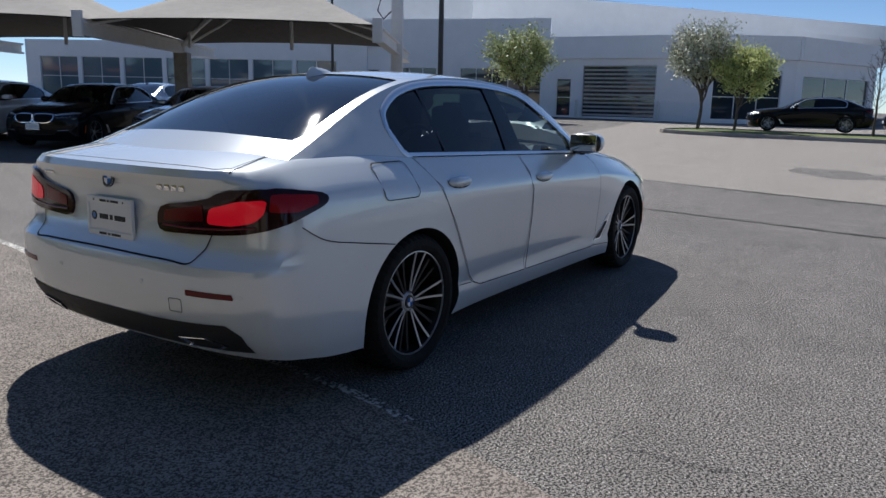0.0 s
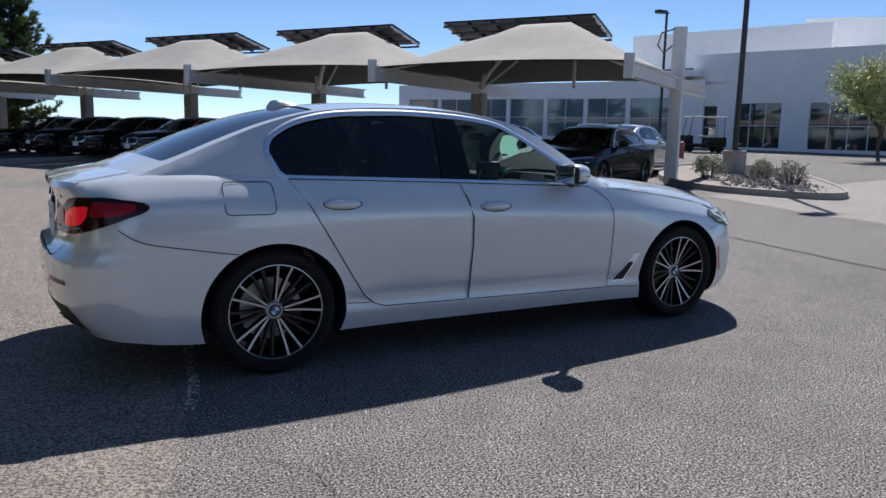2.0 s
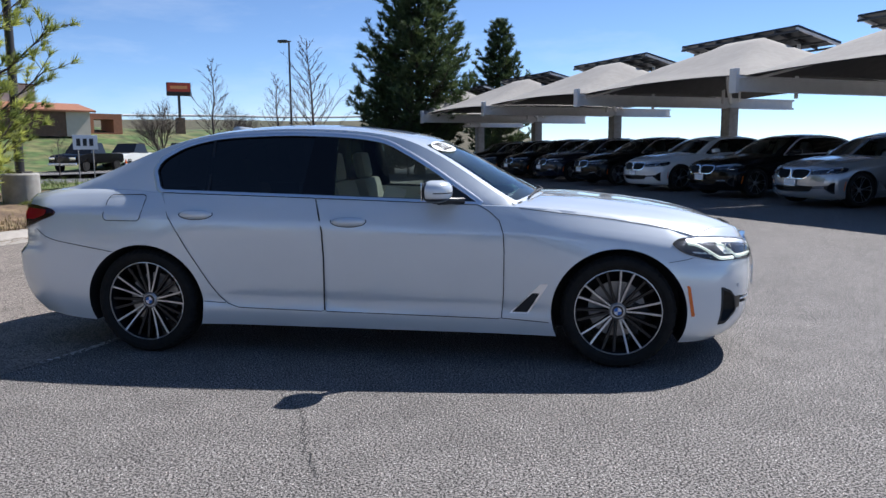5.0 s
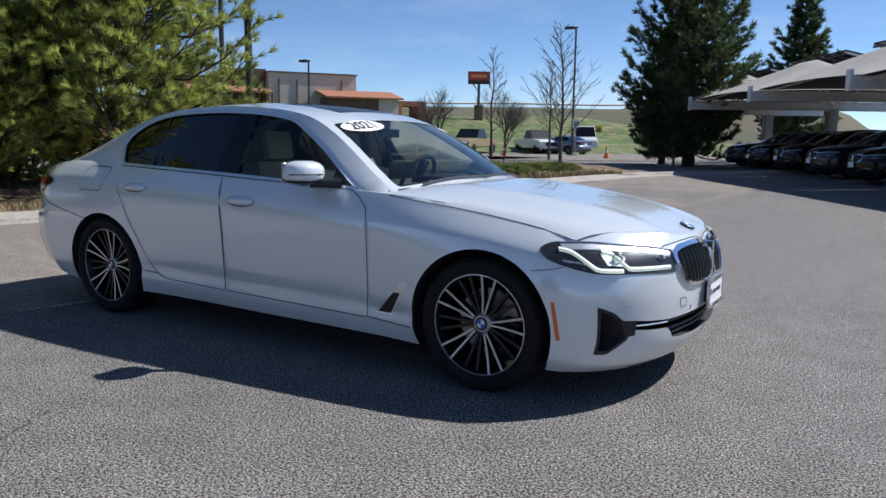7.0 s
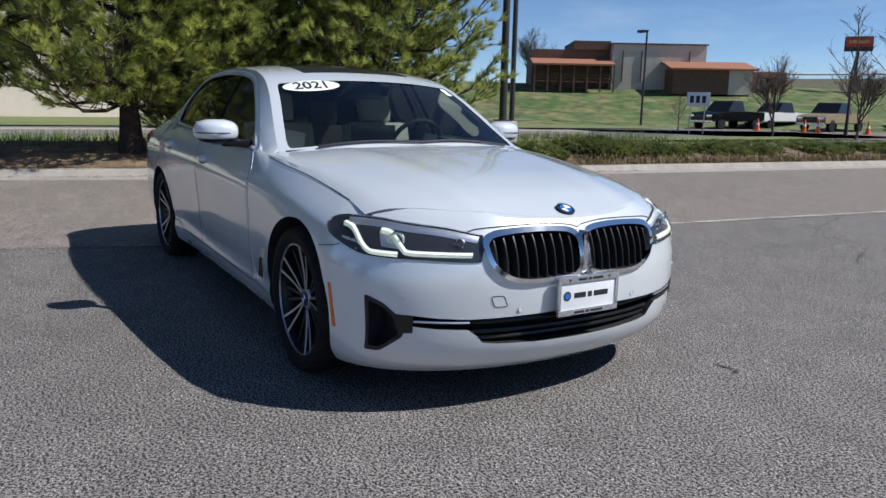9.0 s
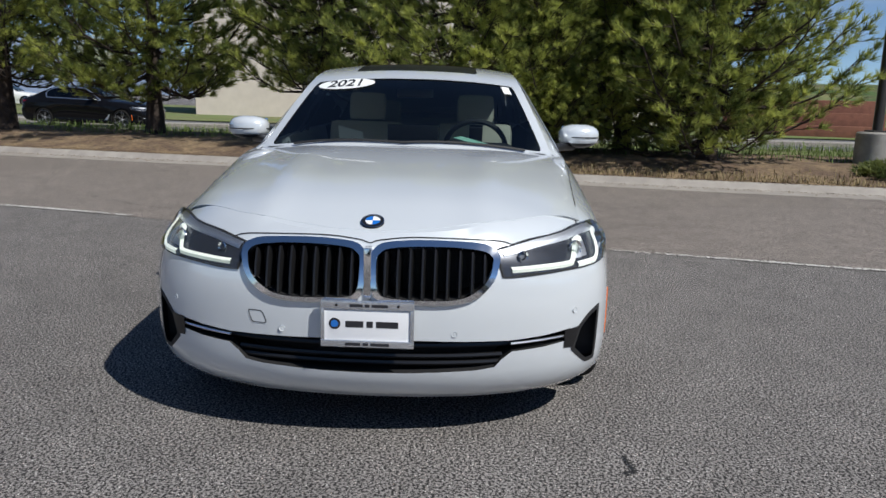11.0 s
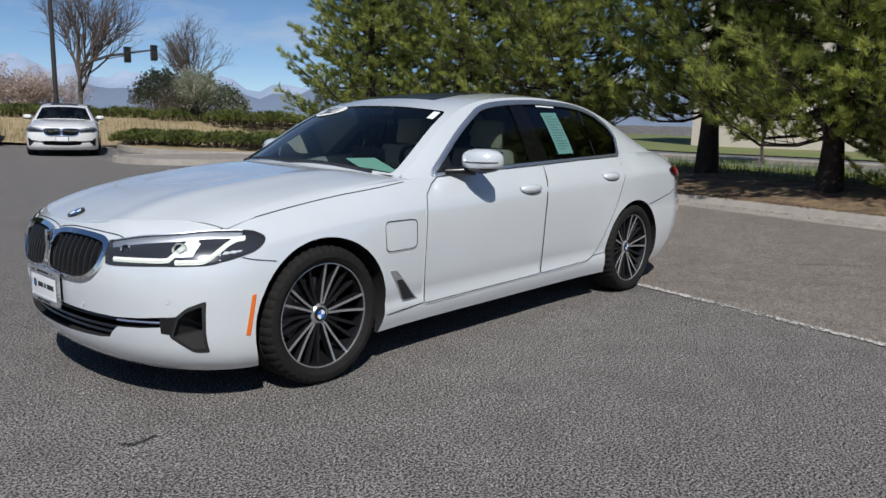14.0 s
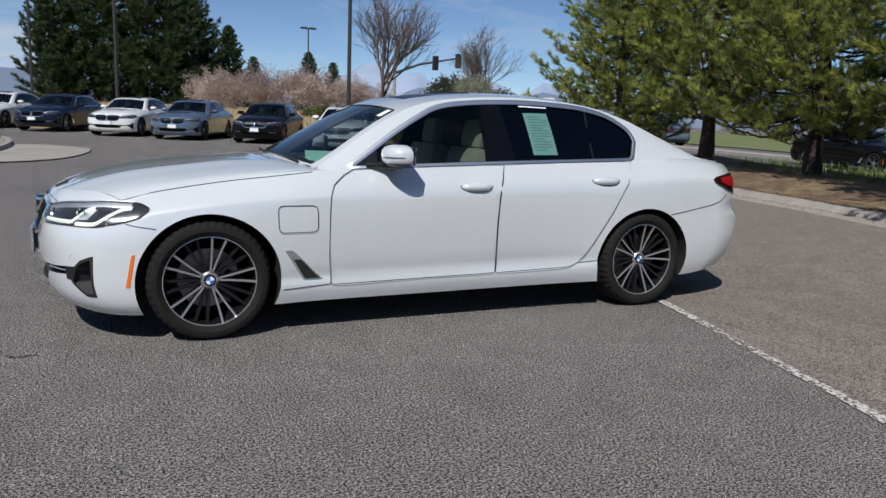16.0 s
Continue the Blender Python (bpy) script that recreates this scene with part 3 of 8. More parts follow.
for sgn in (-1, 1):
    side = true_side(sgn, 0.0025)
    for name, poly, hx, hz in (("front_door", FRONT_DOOR, -0.13, 0.862), ("rear_door", REAR_DOOR, -1.118, 0.900)):
        d = part(name, patch(poly, side, (), 0.04, 0.004), M_WHITE, car, smooth=50)
        part("shut_line", ribbon(poly, true_side(sgn), 0.0048, 0.0085, closed=True), M_GAP, d)
        h = bmesh.new()
        rings = []
        for i in range(13):
            u = -1 + i / 6
            r = math.sqrt(max(0.0, 1 - abs(u) ** 2.6))
            base = on_side(sgn)(hx + 0.108 * u, hz)
            rings.append([h.verts.new((hx + 0.108 * u, base.y + sgn * (0.036 * r * math.cos(a) * (1.0 if math.cos(a) > 0 else 0.1)), hz + 0.030 * r * math.sin(a))) for a in [2 * math.pi * k / 14 for k in range(14)]])
        for r0, r1 in zip(rings, rings[1:]):
            for k in range(14):
                h.faces.new((r0[k], r0[(k + 1) % 14], r1[(k + 1) % 14], r1[k]))
        bmesh.ops.remove_doubles(h, verts=h.verts, dist=1e-5)
        bmesh.ops.recalc_face_normals(h, faces=h.faces)
        part("door_handle", h, M_WHITE, d, smooth=60)
        part("handle_gap", ribbon([(hx + 0.112 * math.cos(a), hz + 0.002 + 0.033 * math.sin(a)) for a in [math.pi * (0.1 - k * 1.2 / 12) for k in range(13)]], on_side(sgn), 0.005, 0.0035), M_GAP, d)
        panes = (("door_window", -0.335, 0.672, M_GLASS_FRONT),) if name == "front_door" else (("door_window", -1.11, -0.345, M_GLASS_DARK), ("quarter_window", -1.478, -1.09, M_GLASS_DARK))
        for pn, x0, x1, gm in panes:
            g = part(pn, patch(window_poly(x0, x1), on_cabin(sgn, -0.010), (), 0.06), gm, d)
    # blacked pillar between the doors and bright trim round the windows
    part("centre_pillar", patch([(-0.245, 0.998), (-0.455, 1.004), (-0.415, 1.398), (-0.265, 1.388)], on_cabin(sgn, -0.002), (), 0.06, 0.02), M_PIANO, car)
    part("window_trim", ribbon(DLO, on_cabin(sgn), 0.030, 0.003, closed=True, height=0.006), M_SATIN, car, smooth=80)
    part("window_seal", ribbon([(p[0] * 0.985 - 0.006, (p[1] - 1.2) * 0.945 + 1.2) for p in DLO], on_cabin(sgn), 0.016, 0.0, closed=True), M_BLACK, car)
    part("division_bar", ribbon([(-1.075, 1.026), (-1.10, 1.374)], on_cabin(sgn), 0.018, 0.0), M_BLACK, car)

# ---------------------------------------------------------------- wheels
def wheel(parent, x, sgn):
    w = empty("wheel", pose(x, sgn * 0.795, 0.338, 0, 0, 0 if sgn > 0 else 180), "", "")
    for k in ("label", "category"):
        if k in w:
            del w[k]
    w.parent = parent
    t = bmesh.new()
    R = 0.338
    prof = [(0.248, -0.10), (0.262, -0.118), (0.29, -0.128), (0.318, -0.124), (0.331, -0.108), (R, -0.085), (R, -0.045), (R - 0.007, -0.043), (R - 0.007, -0.036), (R, -0.034), (R, -0.003), (R - 0.007, -0.001), (R - 0.007, 0.006),
            (R, 0.008), (R, 0.040), (R - 0.007, 0.042), (R - 0.007, 0.049), (R, 0.051), (R - 0.002, 0.085), (0.329, 0.106), (0.316, 0.121), (0.296, 0.127), (0.282, 0.126), (0.279, 0.123), (0.268, 0.120), (0.258, 0.112), (0.25, 0.10)]
    lathe(t, prof, 144, close=True)
    for v in t.verts:  # sipes across the shoulders
        rad = math.hypot(v.co.x, v.co.z)
        if rad > 0.314 and abs(v.co.y) > 0.050 and round(math.atan2(v.co.z, v.co.x) / (2 * math.pi) * 144) % 3 == 0:
            v.co.x, v.co.z = v.co.x * 0.982, v.co.z * 0.982
    # tread blocks: cut the shoulder rings into sipes
    t.verts.ensure_lookup_table()
    part("tyre", t, M_RUBBER, w, smooth=30)
    r = bmesh.new()
    lathe(r, [(0.262, 0.098), (0.2615, 0.106), (0.250, 0.108), (0.2485, 0.100)], 72, close=True)
    for k in range(5):
        for off in (-9.2, 9.2):
            a_in = radians(72 * k + 102 + off * 0.75)
            a_out = radians(72 * k + 102 + off)
            bar(r, 0.052, 0.256, a_in, a_out, 0.0060, 0.0070, 0.072, 0.104, 0.05, True)
    lathe(r, [(0.0, 0.068), (0.040, 0.070), (0.050, 0.060), (0.050, 0.03), (0.0, 0.03)], 30)
    part("rim", r, [M_RIM, M_RIM_DARK], w, "machined bright alloy rim with paired spokes", smooth=35)
    r = bmesh.new()
    for k in range(5):
        for off in (-8.0, 8.0):
            bar(r, 0.050, 0.255, radians(72 * k + 138 + off * 0.9), radians(72 * k + 138 + off), 0.008, 0.009, 0.062, 0.080, 0.04)
    lathe(r, [(0.252, 0.098), (0.238, 0.06), (0.232, -0.09), (0.25, -0.10)], 60)
    part("inner_rim", r, M_RIM_DARK, w, smooth=35)
    r = bmesh.new()
    lathe(r, [(0.0, -0.01), (0.168, -0.01), (0.168, -0.03), (0.0, -0.03)], 48)
    part("brake_disc", r, M_DISC, w, smooth=35)
    r = bmesh.new()
    box(r, -0.17, -0.075, -0.045, 0.02, -0.085, 0.085, Matrix.Rotation(radians(-25), 4, "Y"), 0.012)
    part("brake_caliper", r, M_MATT, w)
    r = bmesh.new()
    lathe(r, [(0.034, 0.060), (0.034, 0.0735), (0.0, 0.0755)], 30)
    part("hub_badge", r, M_BLACK, w)
    for k in range(4):
        r = bmesh.new()
        seg = [(0.0, 0.0)] + [(0.023 * math.cos(a), 0.023 * math.sin(a)) for a in np.linspace(k * math.pi / 2 + 0.03, (k + 1) * math.pi / 2 - 0.03, 7)]
        r.faces.new([r.verts.new((u, 0.0772, v)) for u, v in seg])
        part("badge_quarter", r, M_PLATE if k % 2 else M_BLUE, w, smooth=0)
    return w


def bar(bm, r0, r1, a0, a1, w0, w1, h0, h1, deep, dark_flanks=False):
    """A spoke from hub to rim: outer face bright, tapering inwards."""
    P = []
    for t in (0, 0.33, 0.66, 1):
        a, rad = a0 + (a1 - a0) * t, r0 + (r1 - r0) * t
        c = Vector((rad * math.cos(a), 0, rad * math.sin(a)))
        n = Vector((-math.sin(a), 0, math.cos(a)))
        w, h = w0 + (w1 - w0) * t, h0 + (h1 - h0) * (t ** 1.5)
        P.append([bm.verts.new(c + n * k + Vector((0, hh, 0))) for k, hh in ((-w * 0.8, h - deep), (-w, h - 0.003), (-w * 0.8, h), (w * 0.8, h), (w, h - 0.003), (w * 0.8, h - deep))])
    for p0, p1 in zip(P, P[1:]):
        for k in range(6):
            f = bm.faces.new((p0[k], p0[(k + 1) % 6], p1[(k + 1) % 6], p1[k]))
            f.material_index = 1 if dark_flanks and k not in (1, 2, 3) else 0
    bm.faces.new(P[0][::-1])
    bm.faces.new(P[-1])


for wx in (WB, -WB):
    for sgn in (-1, 1):
        wheel(car, wx, sgn)


# ---------------------------------------------------------------- the saloon's front, rear and fittings
R2 = math.sqrt(2)


def on_corner(end, sgn, lift=0.0):
    """Seen square on the corner: p runs from the middle of the car round to its flank."""
    def f(p, z):
        o = Vector((-p * R2 / 2, p * R2 / 2 * sgn, z)) if end > 0 else Vector((p * R2 / 2, p * R2 / 2 * sgn, z))
        d = Vector((-1 * end, -1 * sgn, 0)).normalized()
        return cast(o - d * 5, d, lift)
    return f


def text_on(words, size, fn, material_, parent, name="lettering", bold=0.0):
    """Flat letters laid on a surface by fn(u, v), centred on 0, 0."""
    cu = bpy.data.curves.new("words", "FONT")
    cu.body, cu.size, cu.align_x, cu.align_y, cu.offset = words, size, "CENTER", "CENTER", bold
    ob = new("words", cu)
    bm = bmesh.new()
    bm.from_mesh(ob.evaluated_get(bpy.context.evaluated_depsgraph_get()).to_mesh())
    bpy.data.objects.remove(ob)
    for v in bm.verts:
        v.co = fn(v.co.x, v.co.y)
    return part(name, bm, material_, parent, smooth=0)


def disc(bm, c, u, v, r, n=28, mat=0):
    f = bm.faces.new([bm.verts.new(c + u * r * math.cos(2 * math.pi * k / n) + v * r * math.sin(2 * math.pi * k / n)) for k in range(n)])
    f.material_index = mat
    return f


def roundel(parent, c, normal, r):
    """Round emblem: dark ring with blue and white quarters."""
    n = Vector(normal).normalized()
    u = n.cross(Vector((0, 0, 1)))
    u = u.normalized() if u.length > 0.1 else Vector((0, 1, 0))
    v = u.cross(n)
    c = Vector(c)
    bm = bmesh.new()
    lathe(bm, [(r * 0.98, -0.004), (r, 0.002), (r * 0.93, 0.005), (0.0, 0.005)], 32, "z", Matrix.Translation(c) @ Matrix((u, v, n)).transposed().to_4x4())
    e = part("emblem", bm, M_BLACK, parent)
    for k in range(4):
        bm = bmesh.new()
        fs = [c + n * 0.0065] + [c + n * 0.0065 + (u * math.cos(a) + v * math.sin(a)) * r * 0.64 for a in np.linspace(k * math.pi / 2, (k + 1) * math.pi / 2, 8)]
        bm.faces.new([bm.verts.new(p) for p in fs])
        part("emblem_quarter", bm, M_PLATE if k % 2 else M_BLUE, e, smooth=0)
    bm = bmesh.new()
    for k in range(24):
        a0, a1 = 2 * math.pi * k / 24, 2 * math.pi * (k + 1) / 24
        bm.faces.new([bm.verts.new(c + n * 0.006 + (u * math.cos(a) + v * math.sin(a)) * q) for a, q in ((a0, r * 0.92), (a1, r * 0.92), (a1, r), (a0, r))])
    part("emblem_ring", bm, M_CHROME, e, smooth=0)


# bonnet, with its shut lines
bonnet_edge = [(x, true_side(1)(x, z).y) for x, z in smooth_line([(0.91, 0.944), (1.10, 0.920), (1.39, 0.886), (1.744, 0.828), (1.93, 0.782)], 4)]
front_edge = [(2.075, 0.60), (2.155, 0.50), (2.215, 0.40), (2.283, 0.15)]
half_bonnet = [(0.985, 0.40)] + bonnet_edge + front_edge
bonnet = part("bonnet", patch([(1.02, 0.0)] + half_bonnet + [(2.296, 0.0)] + [(x, -y) for x, y in half_bonnet[::-1]], true_top(0.0012), (), 0.04, 0.004), M_WHITE, car, smooth=60)
for sgn in (-1, 1):
    part("shut_line", ribbon(smooth_line([(0.90, 0.945), (1.10, 0.920), (1.39, 0.886), (1.744, 0.828), (1.985, 0.768)], 6), on_side(sgn), 0.0032, 0.002), M_GAP, bonnet)
part("shut_line", ribbon(smooth_line([(-0.49, 0.738), (-0.42, 0.752), (-0.17, 0.762), (-0.04, 0.752), (0, 0.742), (0.04, 0.752), (0.17, 0.762), (0.42, 0.752), (0.49, 0.738)], 6), on_front(), 0.0035, 0.002), M_GAP, bonnet)
badge_at = on_top()(2.245, 0.0)
roundel(bonnet, badge_at + Vector((0.004, 0, 0.004)), (0.42, 0, 0.9), 0.041)

# black scuttle below the windscreen, with wipers
scuttle = part("scuttle", patch([(0.84, -0.74), (0.90, -0.73), (0.975, -0.40), (1.012, 0.0), (0.975, 0.40), (0.90, 0.73), (0.84, 0.74)], on_top(0.004), (), 0.06), M_MATT, car)
for y0, y1 in ((0.62, -0.02), (0.02, -0.58)):
    bm = bmesh.new()
    pts = [cabin_top(0.006 + 0.010 * math.sin(math.pi * u) * (0.5 + 0.5 * u), (y0 + (y1 - y0) * u) / 0.77, 0.012) for u in np.linspace(0, 1, 9)]
    tube(bm, pts, 0.007, 6)
    part("wiper", bm, M_MATT, car)

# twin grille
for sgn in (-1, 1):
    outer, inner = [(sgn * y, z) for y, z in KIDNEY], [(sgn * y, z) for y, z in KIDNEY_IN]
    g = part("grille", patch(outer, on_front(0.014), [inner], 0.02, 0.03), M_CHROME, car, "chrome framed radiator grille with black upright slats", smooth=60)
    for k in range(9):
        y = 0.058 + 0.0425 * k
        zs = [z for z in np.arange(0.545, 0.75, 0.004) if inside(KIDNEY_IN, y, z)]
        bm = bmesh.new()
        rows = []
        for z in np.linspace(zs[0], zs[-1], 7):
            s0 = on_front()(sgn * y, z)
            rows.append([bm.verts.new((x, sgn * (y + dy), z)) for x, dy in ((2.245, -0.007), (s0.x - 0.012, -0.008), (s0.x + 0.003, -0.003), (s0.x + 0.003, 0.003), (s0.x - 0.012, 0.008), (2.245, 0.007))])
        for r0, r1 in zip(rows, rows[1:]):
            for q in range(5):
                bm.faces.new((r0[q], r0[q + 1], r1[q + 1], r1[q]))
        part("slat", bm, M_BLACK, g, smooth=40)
bm = bmesh.new()
box(bm, 2.30, 2.392, -0.013, 0.013, 0.556, 0.735, None, 0.004)
part("grille_bridge", bm, M_CHROME, car)

# lower intake bars, side intakes
for z in (0.385, 0.345, 0.318):
    bm = bmesh.new()
    w = 0.47 if z < 0.36 else 0.715
    tube(bm, [Vector((on_front()(y, z).x - 0.035, y, z)) for y in np.linspace(-w, w, 25)], 0.009, 6)
    part("intake_bar", bm, M_BLACK, car)
for sgn in (-1, 1):
    bm = bmesh.new()
    tube(bm, [Vector((on_front()(sgn * y, 0.391).x - 0.006, sgn * y, 0.391 + 0.03 * (y - 0.5))) for y in np.linspace(0.50, 0.72, 9)], 0.005, 6)
    part("intake_strip", bm, M_SATIN, car)
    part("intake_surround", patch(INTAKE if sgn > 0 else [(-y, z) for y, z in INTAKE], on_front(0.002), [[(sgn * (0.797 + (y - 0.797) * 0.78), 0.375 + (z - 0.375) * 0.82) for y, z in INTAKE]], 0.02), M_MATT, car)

# headlamps
for sgn in (-1, 1):
    part("intake_bridge", patch([(sgn * 0.700, 0.352), (sgn * 0.735, 0.348), (sgn * 0.762, 0.428), (sgn * 0.700, 0.420)], on_front(0.003), (), 0.02), M_BLACK, car)
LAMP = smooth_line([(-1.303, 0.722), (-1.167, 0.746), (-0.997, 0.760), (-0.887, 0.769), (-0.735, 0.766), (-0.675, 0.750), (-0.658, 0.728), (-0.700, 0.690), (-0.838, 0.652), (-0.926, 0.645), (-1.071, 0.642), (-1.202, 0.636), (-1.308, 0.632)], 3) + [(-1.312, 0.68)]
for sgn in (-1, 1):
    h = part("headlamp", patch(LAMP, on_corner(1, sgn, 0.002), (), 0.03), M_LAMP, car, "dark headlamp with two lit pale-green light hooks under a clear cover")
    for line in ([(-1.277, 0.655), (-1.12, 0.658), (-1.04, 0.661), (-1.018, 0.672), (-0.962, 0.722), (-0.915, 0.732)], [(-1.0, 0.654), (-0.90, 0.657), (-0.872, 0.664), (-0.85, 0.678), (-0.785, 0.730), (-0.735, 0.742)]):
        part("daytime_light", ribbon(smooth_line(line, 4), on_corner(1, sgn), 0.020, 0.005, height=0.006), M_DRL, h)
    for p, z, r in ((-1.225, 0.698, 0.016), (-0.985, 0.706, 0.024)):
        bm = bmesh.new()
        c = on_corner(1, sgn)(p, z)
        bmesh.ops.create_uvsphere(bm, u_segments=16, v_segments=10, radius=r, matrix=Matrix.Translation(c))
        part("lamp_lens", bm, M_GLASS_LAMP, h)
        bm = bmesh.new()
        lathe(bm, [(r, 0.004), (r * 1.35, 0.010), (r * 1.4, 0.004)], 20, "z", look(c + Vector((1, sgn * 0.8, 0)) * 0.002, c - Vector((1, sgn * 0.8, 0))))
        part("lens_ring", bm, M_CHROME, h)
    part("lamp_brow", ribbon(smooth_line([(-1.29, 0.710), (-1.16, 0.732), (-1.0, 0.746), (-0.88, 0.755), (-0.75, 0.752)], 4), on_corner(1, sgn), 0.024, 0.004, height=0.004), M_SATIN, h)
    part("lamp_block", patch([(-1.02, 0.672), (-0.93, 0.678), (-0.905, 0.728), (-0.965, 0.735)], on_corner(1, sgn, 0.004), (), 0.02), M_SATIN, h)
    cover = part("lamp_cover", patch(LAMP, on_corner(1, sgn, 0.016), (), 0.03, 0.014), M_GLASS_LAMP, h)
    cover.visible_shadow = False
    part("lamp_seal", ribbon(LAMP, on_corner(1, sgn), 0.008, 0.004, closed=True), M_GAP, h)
    # side marker, wing vent, bumper seam, parking sensors
    part("side_marker", patch(rounded([(1.872, 0.507), (1.890, 0.503), (1.922, 0.328), (1.902, 0.325)], 0.004), on_side(sgn, 0.003), (), 0.02, 0.003), M_AMBER, car)
    v = part("wing_vent", patch(rounded([(0.848, 0.318), (1.032, 0.502), (1.080, 0.502), (0.964, 0.318)], 0.008), on_side(sgn, 0.003), (), 0.03, 0.004), M_SATIN, car)
    part("vent_mesh", patch(rounded([(0.866, 0.325), (0.985, 0.446), (1.028, 0.446), (0.955, 0.325)], 0.006), on_side(sgn, 0.0045), (), 0.03), M_MATT, v)
    part("shut_line", ribbon(smooth_line([(1.915, 0.668), (1.87, 0.656), (1.80, 0.645), (1.765, 0.639)], 4), on_side(sgn), 0.003, 0.004), M_GAP, car)
    part("shut_line", ribbon([(1.085, 0.268), (0.803, 0.286)], on_side(sgn), 0.005, 0.002), M_GAP, car)
    part("shut_line", ribbon([(-0.95, 0.338), (-1.09, 0.348)], on_side(sgn), 0.005, 0.002), M_GAP, car)
    part("shut_line", ribbon(smooth_line([(-2.24, 0.800), (-2.13, 0.737), (-1.92, 0.697), (-1.69, 0.660)], 5), on_side(sgn), 0.0045, 0.003), M_GAP, car)
    for y, z in ((0.30, 0.437), (0.735, 0.492)):
        bm = bmesh.new()
        c = on_front(0.0015)(sgn * y, z)
        n = Vector((1, 0, 0)) if y < 0.5 else Vector((0.75, 0.66 * sgn, 0))
        lathe(bm, [(0.0105, 0.0), (0.0105, 0.002), (0.0095, 0.002), (0.0085, 0.0005), (0.0, 0.001)], 18, "z", Matrix.Translation(c) @ n.to_track_quat("Z", "Y").to_matrix().to_4x4())
        part("parking_sensor", bm, M_WHITE, car)
tow = rounded([(-0.425, 0.495), (-0.372, 0.495), (-0.355, 0.452), (-0.41, 0.452)], 0.01)
part("tow_flap", patch(tow, on_front(0.001), (), 0.03, 0.002), M_WHITE, car)
part("shut_line", ribbon(tow, on_front(), 0.003, 0.002, closed=True), M_GAP, car)

# charging flap and fuel flap
for name, sgn, (x0, x1, z0, z1) in (("charging_flap", 1, (0.886, 1.112, 0.606, 0.758)), ("fuel_flap", -1, (-1.748, -1.490, 0.860, 1.016))):
    q = rounded([(x0, z0), (x1, z0 - 0.002), (x1 + 0.006, z1), (x0 + 0.004, z1)], 0.035, 5)
    f = part(name, patch(q, true_side(sgn, 0.0022), (), 0.04, 0.003), M_WHITE, car, smooth=60)
    part("shut_line", ribbon(q, true_side(sgn), 0.0045, 0.0055, closed=True), M_GAP, f)


def number_plate(parent, x, y0, y1, z0, z1, sgn):
    """Dealer plate in a frame: white sheet with an emblem and plain bars for its wording."""
    w, h = (y1 - y0) / 2, (z1 - z0) / 2
    m = pose(x, (y0 + y1) / 2, (z0 + z1) / 2, 90, 0, 90 if sgn > 0 else -90)
    bm = bmesh.new()
    box(bm, -w, w, -h, h, -0.006, 0.002, m, 0.002)
    p = part("number_plate", bm, M_PLATE, parent, "white dealer plate in a silver frame")
    bm = bmesh.new()
    for x0, x1, a, b in ((-w - 0.004, w + 0.004, h - 0.022, h + 0.006), (-w - 0.004, w + 0.004, -h - 0.006, -h + 0.018), (-w - 0.004, -w + 0.009, -h + 0.018, h - 0.022), (w - 0.009, w + 0.004, -h + 0.018, h - 0.022)):
        box(bm, x0, x1, a, b, -0.008, 0.008, m, 0.002)
    # rear frame takes plain white for the bright reflection of its metal
    part("plate_frame", bm, M_SILVER_FRAME if sgn > 0 else M_PLATE, p)
    for x0, x1, a, b in ((-0.075, 0.105, -0.012, 0.010), (-0.06, 0.07, h - 0.014, h - 0.004), (-0.075, 0.075, -h, -h + 0.010)):
        for f0, f1 in ((0.0, 0.34), (0.40, 0.52), (0.58, 1.0)):
            bm = bmesh.new()
            tall = b - a > 0.015
            box(bm, x0 + (x1 - x0) * f0, x0 + (x1 - x0) * f1, a, b, 0.0015 if tall else 0.0075, 0.003 if tall else 0.009, m)
            part("wording_bar", bm, M_INK, p, smooth=0)
    for k in range(2):
        bm = bmesh.new()
        box(bm, (-w + 0.05) + (-1 if k else 1) * (w * 0.9) * 0 + (k * 2 - 1) * 0.0 - 0.004, -w + 0.054, h - 0.012, h - 0.004, 0.006, 0.0095, m @ Matrix.Translation((k * (2 * w - 0.1), 0, 0)))
        part("screw", bm, M_BLACK, p)
    bm = bmesh.new()
    c0 = Vector((-0.112, 0, 0))
    for rr, zz, mi in ((0.020, 0.003, 0), (0.0125, 0.0045, 1)):
        f = bm.faces.new([bm.verts.new(m @ (c0 + Vector((rr * math.cos(a), rr * math.sin(a), zz)))) for a in np.linspace(0, 2 * math.pi, 24, endpoint=False)])
        f.material_index = mi
    part("plate_emblem", bm, [M_INK, M_BLUE], p, smooth=0)


number_plate(car, 2.412, -0.150, 0.160, 0.402, 0.552, 1)
bm = bmesh.new()
box(bm, 2.36, 2.405, -0.12, 0.13, 0.425, 0.53, None, 0.01)
part("plate_holder", bm, M_MATT, car)
number_plate(car, -2.482, -0.152, 0.152, 0.703, 0.860, -1)

